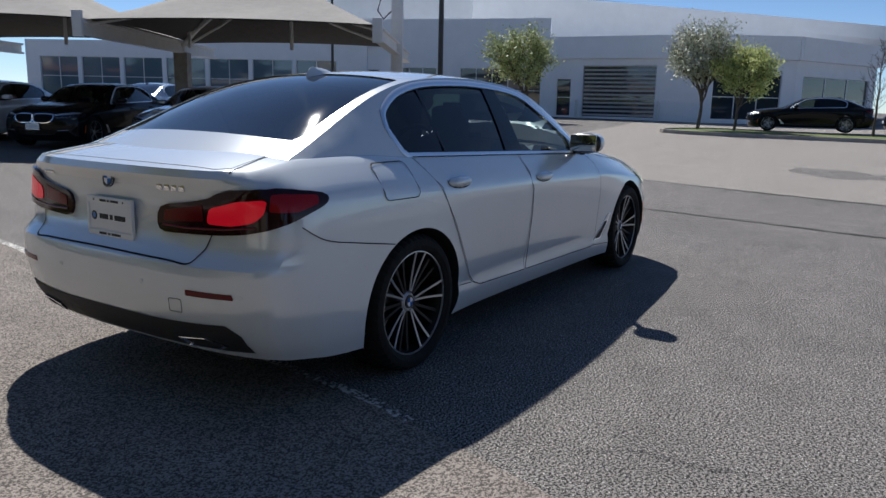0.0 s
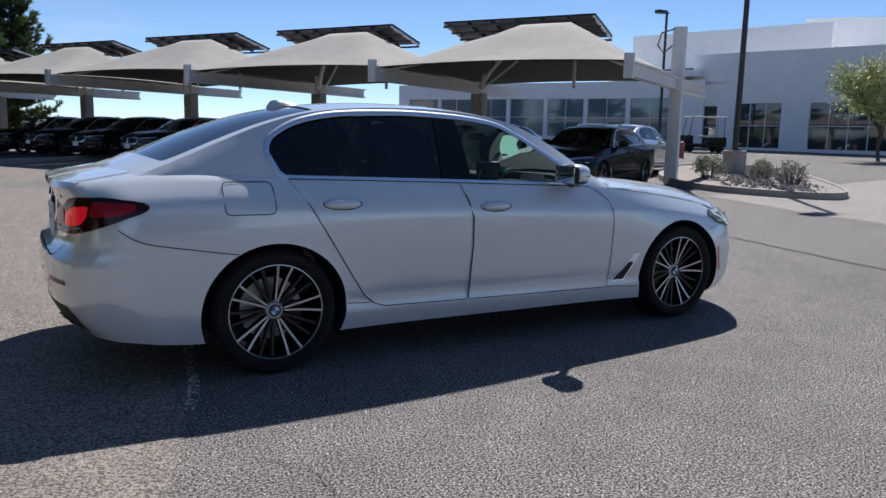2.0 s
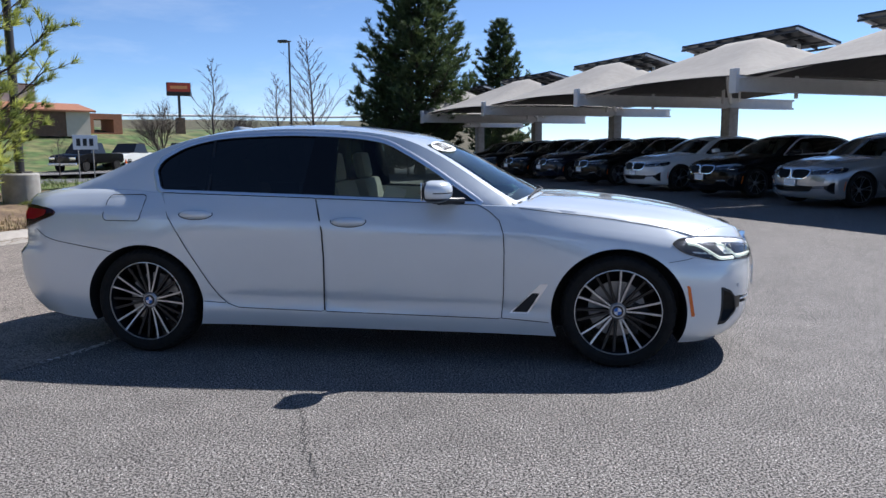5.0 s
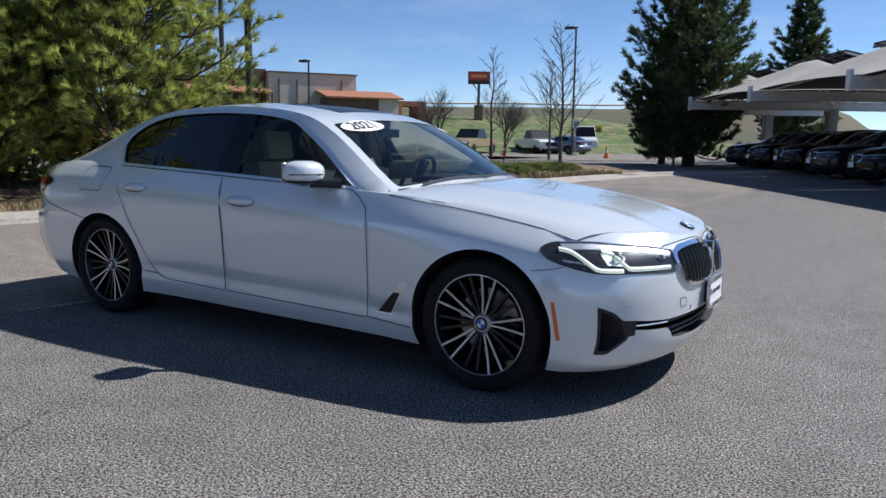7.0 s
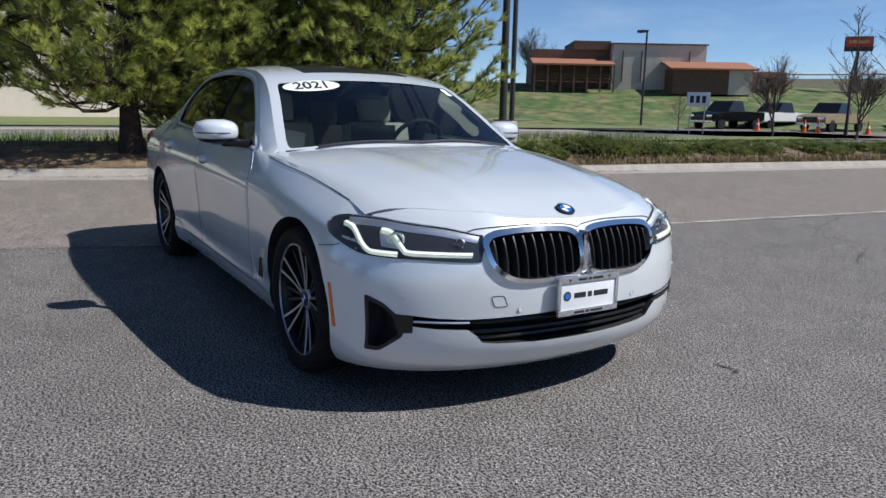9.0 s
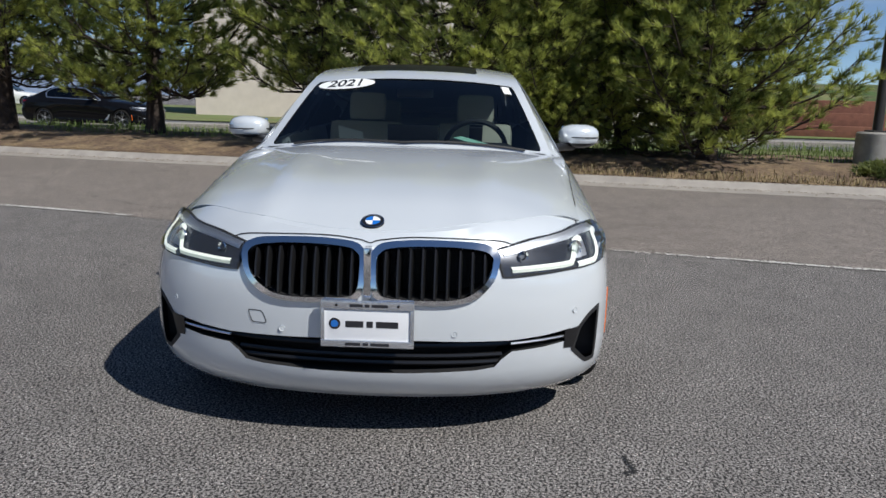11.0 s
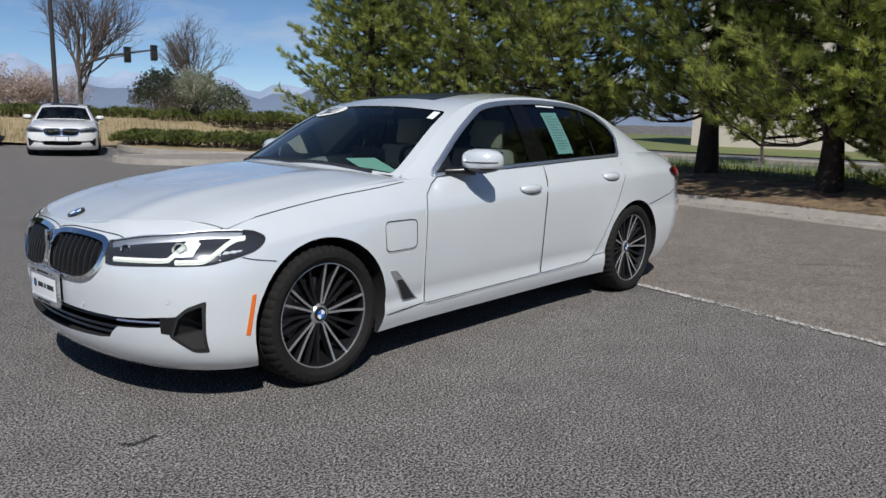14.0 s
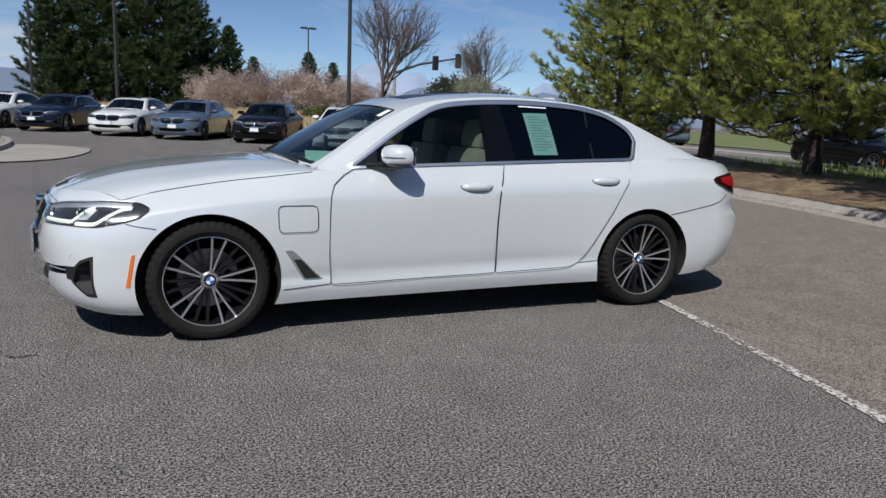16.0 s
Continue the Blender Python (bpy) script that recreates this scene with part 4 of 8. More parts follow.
# tail: lid, lamps, bumper
lid = part("boot_lid", patch([(-2.00, -0.53), (-2.166, -0.600), (-2.36, -0.625), (-2.41, -0.58), (-2.44, -0.3), (-2.445, 0.0), (-2.44, 0.3), (-2.41, 0.58), (-2.36, 0.625), (-2.166, 0.600), (-2.00, 0.53), (-2.05, 0.0)], true_top(0.002), (), 0.04, 0.004), M_WHITE, car, smooth=60)
for sgn in (-1, 1):
    part("shut_line", ribbon(smooth_line([(-1.90, sgn * 0.545), (-2.166, sgn * 0.606), (-2.32, sgn * 0.640), (-2.40, sgn * 0.655)], 5), on_top(), 0.006, 0.002), M_GAP, lid)
part("shut_line", ribbon(smooth_line([(-0.585, 0.765), (-0.555, 0.69), (-0.525, 0.652), (-0.4, 0.656), (0, 0.660), (0.4, 0.656), (0.525, 0.652), (0.555, 0.69), (0.585, 0.765)], 5), on_rear(), 0.006, 0.002), M_GAP, lid)
roundel(lid, on_rear()(0.0, 0.948) + Vector((-0.003, 0, 0)), (-1, 0, 0.12), 0.038)
for y0, z0, n, wd in ((-0.32, 0.940, 4, 0.036), (0.52, 0.946, 5, 0.017)):
    bm = bmesh.new()
    for k in range(n):
        q = y0 - k * wd * 1.15
        a = on_rear()(q, z0)
        box(bm, a.x - 0.006, a.x + 0.004, q - wd * 0.45, q + wd * 0.45, z0 - wd * 0.42, z0 + wd * 0.42, None, 0.002)
    part("badge_bar", bm, M_CHROME, lid)
TAILLAMP = smooth_line([(-1.510, 0.856), (-1.40, 0.885), (-1.315, 0.907), (-1.275, 0.932), (-1.225, 0.947), (-1.067, 0.946), (-0.885, 0.922), (-0.866, 0.888), (-0.945, 0.848), (-1.024, 0.816), (-1.116, 0.788), (-1.224, 0.769), (-1.42, 0.757), (-1.517, 0.764)], 3, True)
for sgn in (-1, 1):
    t = part("tail_lamp", patch(TAILLAMP, on_corner(-1, sgn, 0.014), (), 0.02, 0.022), M_SMOKE, car, "smoked red tail lamp, partly lit")
    part("brake_light", patch(rounded([(-1.318, 0.806), (-1.308, 0.868), (-1.20, 0.903), (-1.092, 0.908), (-1.098, 0.860), (-1.140, 0.822), (-1.225, 0.804)], 0.02), on_corner(-1, sgn, 0.0170), (), 0.02), M_RED_LENS, t, "glowing red lens")
    part("side_light", patch(rounded([(-1.078, 0.926), (-0.905, 0.915), (-0.905, 0.886), (-0.985, 0.860), (-1.086, 0.866)], 0.010), on_corner(-1, sgn, 0.0170), (), 0.02), M_RED_MID, t)
    part("inner_light", patch(rounded([(-1.495, 0.800), (-1.490, 0.845), (-1.335, 0.880), (-1.33, 0.815)], 0.008), on_corner(-1, sgn, 0.0170), (), 0.02), M_RED_DARK, t)
    part("lamp_bar", ribbon([(-1.50, 0.785), (-1.40, 0.782), (-1.25, 0.790), (-1.13, 0.806)], on_corner(-1, sgn), 0.008, 0.018, height=0.002), M_RED_DARK, t)
    part("reflector", patch(rounded([(sgn * 0.525, 0.553), (sgn * 0.727, 0.550), (sgn * 0.733, 0.528), (sgn * 0.525, 0.529)], 0.004), on_rear(0.003), (), 0.03, 0.004), M_RED_DARK, car)
    bm = bmesh.new()
    ex = [(0.428, 0.322), (0.575, 0.338), (0.650, 0.305), (0.605, 0.282), (0.44, 0.280)]
    loops = []
    for grow, x in ((1.0, 0.02), (1.0, -0.016), (0.86, -0.016), (0.80, -0.004)):
        loops.append([bm.verts.new((on_rear()(sgn * y, z + 0.012).x + x, sgn * (0.53 + (y - 0.53) * grow), 0.317 + (z - 0.305) * grow)) for y, z in ex])
    for l0, l1 in zip(loops, loops[1:]):
        for k in range(5):
            bm.faces.new((l0[k], l0[(k + 1) % 5], l1[(k + 1) % 5], l1[k]))
    bm.faces.new(loops[-1]).material_index = 1
    part("exhaust_tip", bm, [M_CHROME, M_GAP], car, smooth=20)
    for y, z in ((0.285, 0.555), (0.757, 0.538)):
        bm = bmesh.new()
        c = on_rear(0.0015)(sgn * y, z)
        n = Vector((-1, 0, 0)) if y < 0.5 else Vector((-0.8, 0.6 * sgn, 0))
        lathe(bm, [(0.0105, 0.0), (0.0105, 0.002), (0.0095, 0.002), (0.0085, 0.0005), (0.0, 0.001)], 18, "z", Matrix.Translation(c) @ n.to_track_quat("Z", "Y").to_matrix().to_4x4())
        part("parking_sensor", bm, M_WHITE, car)
valance = [(-0.738, 0.292), (-0.728, 0.375), (-0.678, 0.418), (-0.486, 0.410), (-0.30, 0.405), (0.30, 0.405), (0.486, 0.410), (0.678, 0.418), (0.728, 0.375), (0.738, 0.292), (0.4, 0.288), (-0.4, 0.288)]
part("rear_valance", patch(valance, on_rear(0.003), (), 0.04), M_MATT, car)
bm = bmesh.new()
box(bm, -2.34, -2.10, -0.60, 0.60, 0.215, 0.33, None, 0.03)
part("rear_diffuser", bm, M_MATT, car)
flap = rounded([(-0.432, 0.508), (-0.498, 0.508), (-0.49, 0.452), (-0.425, 0.452)], 0.008)
part("shut_line", ribbon(flap, on_rear(), 0.003, 0.002, closed=True), M_GAP, car)

# roof aerial fin
bm = bmesh.new()
rows = []
for i, u in enumerate(np.linspace(0, 1, 9)):
    x, hgt, w = -1.06 - 0.20 * u, 0.062 * (u ** 0.7) * (1 if u < 0.85 else 1 - (u - 0.85) * 4.5), 0.032 * math.sin(math.pi * min(1, 0.12 + u * 0.85)) + 0.004
    b0 = cabin_top(rail_s(x), 0).z - 0.006
    rows.append([bm.verts.new((x, y * w, b0 + hgt * f + 0.004)) for y, f in ((-1, 0), (-0.6, 0.45), (-0.16, 0.95), (0.16, 0.95), (0.6, 0.45), (1, 0))])
for r0, r1 in zip(rows, rows[1:]):
    for k in range(5):
        bm.faces.new((r0[k], r0[k + 1], r1[k + 1], r1[k]))
bm.faces.new(rows[-1])
bm.faces.new(rows[0][::-1])
bmesh.ops.recalc_face_normals(bm, faces=bm.faces)
part("aerial_fin", bm, M_WHITE, car, smooth=60)

# door mirrors
for sgn in (-1, 1):
    def shell(z_from, z_to, grow):
        bm = bmesh.new()
        nv, nu = 10, 24
        rows = []
        for j in range(nv + 1):
            z = z_from + (z_to - z_from) * j / nv
            c = (z - 1.052) / 0.068
            k = max(0.02, 1 - abs(c) ** 2.6) ** (1 / 2.6)
            ring = []
            for i in range(nu):
                a = 2 * math.pi * i / nu
                ca, sa = math.cos(a), math.sin(a)
                sx, sy = math.copysign(abs(ca) ** 0.75, ca), math.copysign(abs(sa) ** 0.8, sa)
                y = 0.968 + 0.118 * sy * k * grow
                xx = 0.415 + (0.102 if sx > 0 else 0.066) * sx * k * grow - 0.20 * max(0, y - 0.98)
                ring.append(bm.verts.new((xx, sgn * y, z)))
            rows.append(ring)
        for r0, r1 in zip(rows, rows[1:]):
            for i in range(nu):
                bm.faces.new((r0[i], r0[(i + 1) % nu], r1[(i + 1) % nu], r1[i]))
        bm.faces.new(rows[0][::-1])
        bm.faces.new(rows[-1])
        bmesh.ops.recalc_face_normals(bm, faces=bm.faces)
        for f in bm.faces:
            f.material_index = 1 if f.calc_center_median().x < 0.378 else 0
        return bm
    mir = part("door_mirror", shell(1.012, 1.117, 1.0), [M_WHITE, M_BLACK], car, "white door mirror with black underside", smooth=60)
    part("mirror_base", shell(0.980, 1.017, 0.98), [M_BLACK, M_BLACK], mir, smooth=60)
    bm = bmesh.new()
    ys = 0.966
    lathe(bm, [(0.0905, 0.0), (0.0912, 0.003), (0.0905, 0.006)], 30, "z", Matrix.Translation((0.418, sgn * 0.965, 1.042)) @ Matrix.Diagonal((1.125, 1.312, 1, 1)))
    part("mirror_line", bm, M_BLACK, mir)
    bm = bmesh.new()
    tube(bm, [(0.56, sgn * 0.815, 0.985), (0.50, sgn * 0.865, 0.990), (0.43, sgn * 0.93, 0.995)], [0.026, 0.022, 0.028], 10)
    part("mirror_arm", bm, M_BLACK, mir, smooth=60)
    bm = bmesh.new()
    box(bm, 0.345, 0.350, sgn * 0.968 - 0.092, sgn * 0.968 + 0.092, 1.00, 1.105, None, 0.002)
    part("mirror_glass", bm, M_CHROME, mir)
    part("mirror_foot", patch([(0.50, 0.975), (0.665, 0.972), (0.565, 1.045), (0.49, 1.095)], on_cabin(sgn, 0.004), (), 0.04, 0.01), M_BLACK, car)

# cabin: seats, dashboard, steering wheel, papers
def car_seat(x, y, wide=0.25, top=1.07, rest=True):
    bm = bmesh.new()
    box(bm, -0.07, 0.07, -wide, wide, -0.28, top - 0.78, pose(x, y, 0.80, 0, -14, 0), 0.05)
    s = part("car_seat", bm, M_CREAM, car, "ivory leather seat")
    bm = bmesh.new()
    box(bm, -0.11, 0.40, -wide, wide, -0.06, 0.06, pose(x + 0.1, y, 0.66, 0, -6, 0), 0.05)
    part("seat_cushion", bm, M_CREAM, s)
    if rest:
        bm = bmesh.new()
        box(bm, -0.045, 0.045, -0.125, 0.125, -0.10, 0.10, pose(x - 0.085, y, top + 0.11, 0, -10, 0), 0.045)
        part("headrest", bm, M_CREAM, s)


for y in (-0.37, 0.37):
    car_seat(-0.28, y)
    car_seat(-1.22, y * 0.95, 0.27, 1.02)
car_seat(-1.20, 0.0, 0.17, 0.98, False)
bm = bmesh.new()
box(bm, 0.42, 0.86, -0.74, 0.74, 0.66, 0.945, None, 0.05)
box(bm, 0.40, 0.62, 0.16, 0.58, 0.90, 1.00, None, 0.04)
part("dashboard", bm, M_CABIN, car)
bm = bmesh.new()
m = pose(0.27, 0.37, 0.955, 0, -64, 0)
ring = [m @ Vector((0.182 * math.cos(a), 0.182 * math.sin(a), 0)) for a in np.linspace(0, 2 * math.pi, 33)]
tube(bm, ring, 0.016, 8, False)
box(bm, -0.15, 0.15, -0.03, 0.03, -0.02, 0.02, m, 0.01)
box(bm, -0.03, 0.15, -0.04, 0.04, -0.02, 0.02, m, 0.01)
part("steering_wheel", bm, M_CABIN, car)
bm = bmesh.new()
box(bm, 0.395, 0.41, -0.15, 0.15, 0.98, 1.09, None, 0.006)
part("centre_screen", bm, M_BLACK, car)
bm = bmesh.new()
box(bm, 0.28, 0.30, -0.11, 0.11, 1.245, 1.30, pose(0, 0, 0), 0.008)
part("rear_view_mirror", bm, M_BLACK, car)
bm = bmesh.new()
box(bm, -0.14, 0.14, -0.10, 0.10, 0, 0.001, pose(0.735, 0.40, 1.005, 0, 14, 78))
part("paper_sheet", bm, M_GREEN_PAPER, car, "pale green sheet on the dashboard", smooth=0)
bm = bmesh.new()
box(bm, -0.10, 0.10, -0.002, 0.002, -0.06, 0.06, pose(0.05, -0.42, 0.99, 20, 10, 60))
part("folded_paper", bm, M_PAPER, car, smooth=0)
sheet = part("window_sheet", patch([(-0.585, 1.335), (-0.775, 1.338), (-0.795, 1.065), (-0.605, 1.062)], on_cabin(1, -0.006), (), 0.08), M_SHEET, car, "pale green printed sheet in the rear door window", smooth=0)
for k in range(13):
    z = 1.315 - 0.018 * k
    w = 0.150 if k % 4 else 0.10
    part("print_line", patch([(-0.615 - 0.0007 * k, z), (-0.615 - w, z), (-0.615 - w, z - 0.005), (-0.615 - 0.0007 * k, z - 0.005)], on_cabin(1, -0.0045), (), 0.3), M_PRINT, sheet, smooth=0)
part("window_label", patch([(-0.565, 1.392), (-0.785, 1.387), (-0.785, 1.372), (-0.565, 1.376)], on_cabin(1, -0.004), (), 0.2), M_PAPER, car, smooth=0)
OV_S, OV_B = 0.248, -0.615
oval = part("year_sticker", patch([(OV_S + 0.026 * math.sin(a), OV_B + 0.262 * math.cos(a)) for a in np.linspace(0, 2 * math.pi, 40, endpoint=False)], lambda s_, b: cabin_top(s_, b, 0.001), (), 0.03), M_PAPER, car, "white oval year sticker on the windscreen", smooth=0)
text_on("2021", 0.115, lambda u, v: cabin_top(OV_S + v * 0.42, OV_B + u * 1.45, 0.003), M_INK, oval, bold=0.002)
part("inspection_sticker", patch([(0.262, 0.80), (0.262, 0.87), (0.228, 0.875), (0.228, 0.805)], lambda s_, b: cabin_top(s_, b, 0.001), (), 0.03), M_PAPER, car, smooth=0)


# ---------------------------------------------------------------- ground
def ground_z(x, y):
    u = 0.7 * x + 0.7 * y
    z = 0.020 * min(60, max(0, u - 8)) * min(1, max(0, (x + 8) / 10))
    z += 0.012 * min(60, max(0, -y - 12))
    return z


def mesh_from(name, verts, faces, material_, parent=None, smooth=False):
    me = bpy.data.meshes.new(name)
    me.from_pydata([tuple(v) for v in verts], [], faces)
    for m in material_ if isinstance(material_, (list, tuple)) else [material_]:
        me.materials.append(m)
    if smooth:
        me.shade_smooth()
    ob = new(name, me)
    if parent is not None:
        ob.parent = parent
    return ob


def node_mix(n, l, a, b, fac):
    m = n.new("ShaderNodeMixRGB")
    l.new(fac, m.inputs["Fac"])
    for k, v in (("Color1", a), ("Color2", b)):
        if isinstance(v, tuple):
            m.inputs[k].default_value = (*v, 1)
        else:
            l.new(v, m.inputs[k])
    return m.outputs["Color"]


def ramp(n, l, src, lo, hi, a=0.0, b=1.0):
    r = n.new("ShaderNodeMapRange")
    r.inputs["From Min"].default_value, r.inputs["From Max"].default_value = lo, hi
    r.inputs["To Min"].default_value, r.inputs["To Max"].default_value = a, b
    l.new(src, r.inputs["Value"])
    return r.outputs["Result"]


def asphalt(name, base, stone, dark, warm, stones=75.0, light=0.5):
    """Worn asphalt: pale aggregate showing through dark binder, broad wear, stains and fine relief."""
    m = bpy.data.materials.new(name)
    m.use_nodes = True
    n, l = m.node_tree.nodes, m.node_tree.links
    b = n["Principled BSDF"]
    b.inputs["Roughness"].default_value = 0.88
    b.inputs["Specular IOR Level"].default_value = 0.3
    geo = n.new("ShaderNodeNewGeometry")
    def tex(kind, scale, detail=2):
        t = n.new(kind)
        t.inputs["Scale"].default_value = scale
        if "Detail" in t.inputs:
            t.inputs["Detail"].default_value = detail
        l.new(geo.outputs["Position"], t.inputs["Vector"])
        return t
    vor = tex("ShaderNodeTexVoronoi", stones)
    vor2 = tex("ShaderNodeTexVoronoi", stones * 1.7)
    grain = tex("ShaderNodeTexNoise", stones * 1.3, 3)
    grain.inputs["Roughness"].default_value = 0.7
    broad = tex("ShaderNodeTexNoise", 0.35, 6)
    mid = tex("ShaderNodeTexNoise", 3.5, 6)
    def chips(v, lo, hi, d0, d1, amount, channel="Red"):
        sep = n.new("ShaderNodeSeparateColor")
        l.new(v.outputs["Color"], sep.inputs["Color"])
        mul = n.new("ShaderNodeMath")
        mul.operation = "MULTIPLY"
        l.new(ramp(n, l, sep.outputs[channel], lo, hi, 0.0, amount), mul.inputs[0])
        l.new(ramp(n, l, v.outputs["Distance"], d0, d1, 0.0, 1.0), mul.inputs[1])
        return mul.outputs[0]
    col = node_mix(n, l, base, dark, ramp(n, l, grain.outputs["Fac"], 0.47, 0.53, 0.0, 1.0))
    col = node_mix(n, l, col, stone, chips(vor, 0.55, 0.57, 0.50, 0.44, light))
    col = node_mix(n, l, col, warm, chips(vor, 0.86, 0.88, 0.52, 0.40, 0.8, "Green"))
    col = node_mix(n, l, col, stone, chips(vor2, 0.62, 0.64, 0.52, 0.46, light))
    col = node_mix(n, l, col, dark, chips(vor2, 0.74, 0.78, 0.60, 0.45, 0.85, "Blue"))
    col = node_mix(n, l, col, dark, ramp(n, l, broad.outputs["Fac"], 0.50, 0.72, 0.0, 0.20))
    hsv = n.new("ShaderNodeHueSaturation")
    l.new(col, hsv.inputs["Color"])
    l.new(ramp(n, l, mid.outputs["Fac"], 0.3, 0.7, 0.88, 1.12), hsv.inputs["Value"])
    l.new(hsv.outputs["Color"], b.inputs["Base Color"])
    bp = n.new("ShaderNodeBump")
    bp.inputs["Strength"].default_value, bp.inputs["Distance"].default_value = 0.5, 0.006
    bp.invert = True
    l.new(vor.outputs["Distance"], bp.inputs["Height"])
    l.new(bp.outputs["Normal"], b.inputs["Normal"])
    return m


M_ASPHALT = asphalt("worn_asphalt", (0.285, 0.266, 0.251), (0.95, 0.915, 0.88), (0.018, 0.017, 0.017), (0.68, 0.51, 0.43), 72, 1.0)
M_OLD = asphalt("old_bleached_asphalt", (0.32, 0.28, 0.248), (0.66, 0.59, 0.53), (0.085, 0.074, 0.066), (0.60, 0.46, 0.38), 72, 0.9)
M_PALE = asphalt("pale_bleached_asphalt", (0.42, 0.385, 0.35), (0.74, 0.69, 0.64), (0.14, 0.125, 0.115), (0.62, 0.50, 0.42), 80, 0.9)
M_ROAD = material("road_asphalt", (0.13, 0.13, 0.132), 0.9, vary=0.2, scale=3, bump=0.2)
M_KERB = material("weathered_concrete", (0.36, 0.33, 0.295), 0.9, vary=0.14, scale=5, bump=0.35, bump_scale=90, second=(0.30, 0.27, 0.24), second_scale=1.1, second_amount=0.7)
M_TAR = material("tar_crack", (0.022, 0.021, 0.02), 0.8, vary=0.3, scale=20)
M_DIRT = material("mulch_and_dry_needles", (0.125, 0.082, 0.053), 0.95, vary=0.45, scale=14, bump=0.8, bump_scale=40, second=(0.27, 0.195, 0.11), second_scale=2.6, second_amount=0.75)
M_STRAW = material("dry_straw_grass", (0.25, 0.195, 0.10), 0.85, vary=0.3, scale=3)
M_GREEN_BLADE = material("spring_grass", (0.12, 0.17, 0.04), 0.8, vary=0.3, scale=3)
M_TURF = material("spring_turf", (0.13, 0.175, 0.05), 0.95, vary=0.3, scale=6, bump=0.6, bump_scale=30, second=(0.19, 0.165, 0.075), second_scale=0.25, second_amount=0.7)
M_BANK = material("dry_grass_bank", (0.36, 0.285, 0.165), 0.95, vary=0.25, scale=5, bump=0.7, bump_scale=25, second=(0.26, 0.20, 0.11), second_scale=0.4, second_amount=0.8)
M_HILL = material("dull_scrub_hillside", (0.080, 0.080, 0.045), 0.95, vary=0.3, scale=1.5, bump=0.5, bump_scale=8, second=(0.115, 0.095, 0.06), second_scale=0.08, second_amount=0.8)
M_GRAVEL = material("grey_landscape_gravel", (0.30, 0.27, 0.245), 0.9, vary=0.45, scale=22, bump=1.0, bump_scale=30, second=(0.20, 0.17, 0.15), second_scale=6, second_amount=0.7)

# the sheet reaches the horizon; finer near the car
cells = [-1800, -900, -400, -200, -120, -80, -60, -50, -42, -36, -30, -26, -22, -18, -15, -12, -10, -8, -6, -4, -2, 0, 2, 4, 6, 8, 10, 12, 15, 18, 22, 26, 30, 36, 42, 50, 60, 80, 120, 200, 400, 900, 1800]
nv = len(cells)
gv = [(x, y, ground_z(x, y)) for x in cells for y in cells]
gf = [(i * nv + j, (i + 1) * nv + j, (i + 1) * nv + j + 1, i * nv + j + 1) for i in range(nv - 1) for j in range(nv - 1)]
tagged(mesh_from("ground", gv, gf, M_ASPHALT, smooth=True), "worn speckled grey asphalt of a car park", "ground", kind="structure")


def strip(name, left, right, lift, material_, label, category, kind="structure"):
    """A band of ground between two lines."""
    L, Rr = smooth_line(left, 8), smooth_line(right, 8)
    rows, k = [], 8
    for a, b in zip(L, Rr):
        rows.append([(a[0] + (b[0] - a[0]) * j / k, a[1] + (b[1] - a[1]) * j / k) for j in range(k + 1)])
    vs = [(x, y, ground_z(x, y) + lift) for r in rows for x, y in r]
    fs = [(i * (k + 1) + j, i * (k + 1) + j + 1, (i + 1) * (k + 1) + j + 1, (i + 1) * (k + 1) + j) for i in range(len(rows) - 1) for j in range(k)]
    return tagged(mesh_from(name, vs, fs, material_, smooth=True), label, category, kind=kind)


KERB = [(-14.0, -15.8), (-11.2, -11.8), (-10.0, -8.6), (-8.95, -3.5), (-7.95, 0.4), (-7.15, 3.8), (-6.45, 8.0), (-5.85, 13.0), (-5.2, 18.0), (-4.2, 21.6), (-1.0, 24.2), (4.0, 26.0)]
LINE = [(-5.0, -13.0), (-4.05, -9.0), (-3.08, -4.8), (-1.95, -1.0), (-1.70, 1.0), (-1.28, 2.7), (-1.05, 3.7), (-0.55, 7.6), (-0.2, 12.0), (0.3, 16.0), (1.2, 18.5), (3.0, 20.0)]
strip("pavement", [(x + 0.6, y) for x, y in KERB], LINE, 0.004, M_OLD, "bleached pinkish old asphalt strip along the kerb", "pavement")


strip("pavement", [(10.4, 6.5), (9.3, 2.3), (8.4, -0.6), (7.9, -2.5), (7.0, -6.0), (5.8, -12.0)], [(44.0, 12.0), (46.0, 4.0), (46.0, -4.0), (44.0, -10.0), (40.0, -18.0), (34.0, -26.0)], 0.004, M_PALE, "pale bleached asphalt beyond the tar joint", "pavement")


def sweep(name, line, profile, material_, label, category, kind="structure"):
    """A section (across, up) carried along a line on the ground, to the line's left."""
    P = smooth_line(line, 10)
    vs = []
    for i, p in enumerate(P):
        a, b = P[max(i - 1, 0)], P[min(i + 1, len(P) - 1)]
        d = Vector((b[0] - a[0], b[1] - a[1])).normalized()
        nx, ny = -d.y, d.x
        for s_, h in profile:
            vs.append((p[0] + nx * s_, p[1] + ny * s_, ground_z(p[0], p[1]) + h))
    k = len(profile)
    fs = [(i * k + j, (i + 1) * k + j, (i + 1) * k + j + 1, i * k + j + 1) for i in range(len(P) - 1) for j in range(k - 1)]
    return tagged(mesh_from(name, vs, fs, material_), label, category, kind=kind)


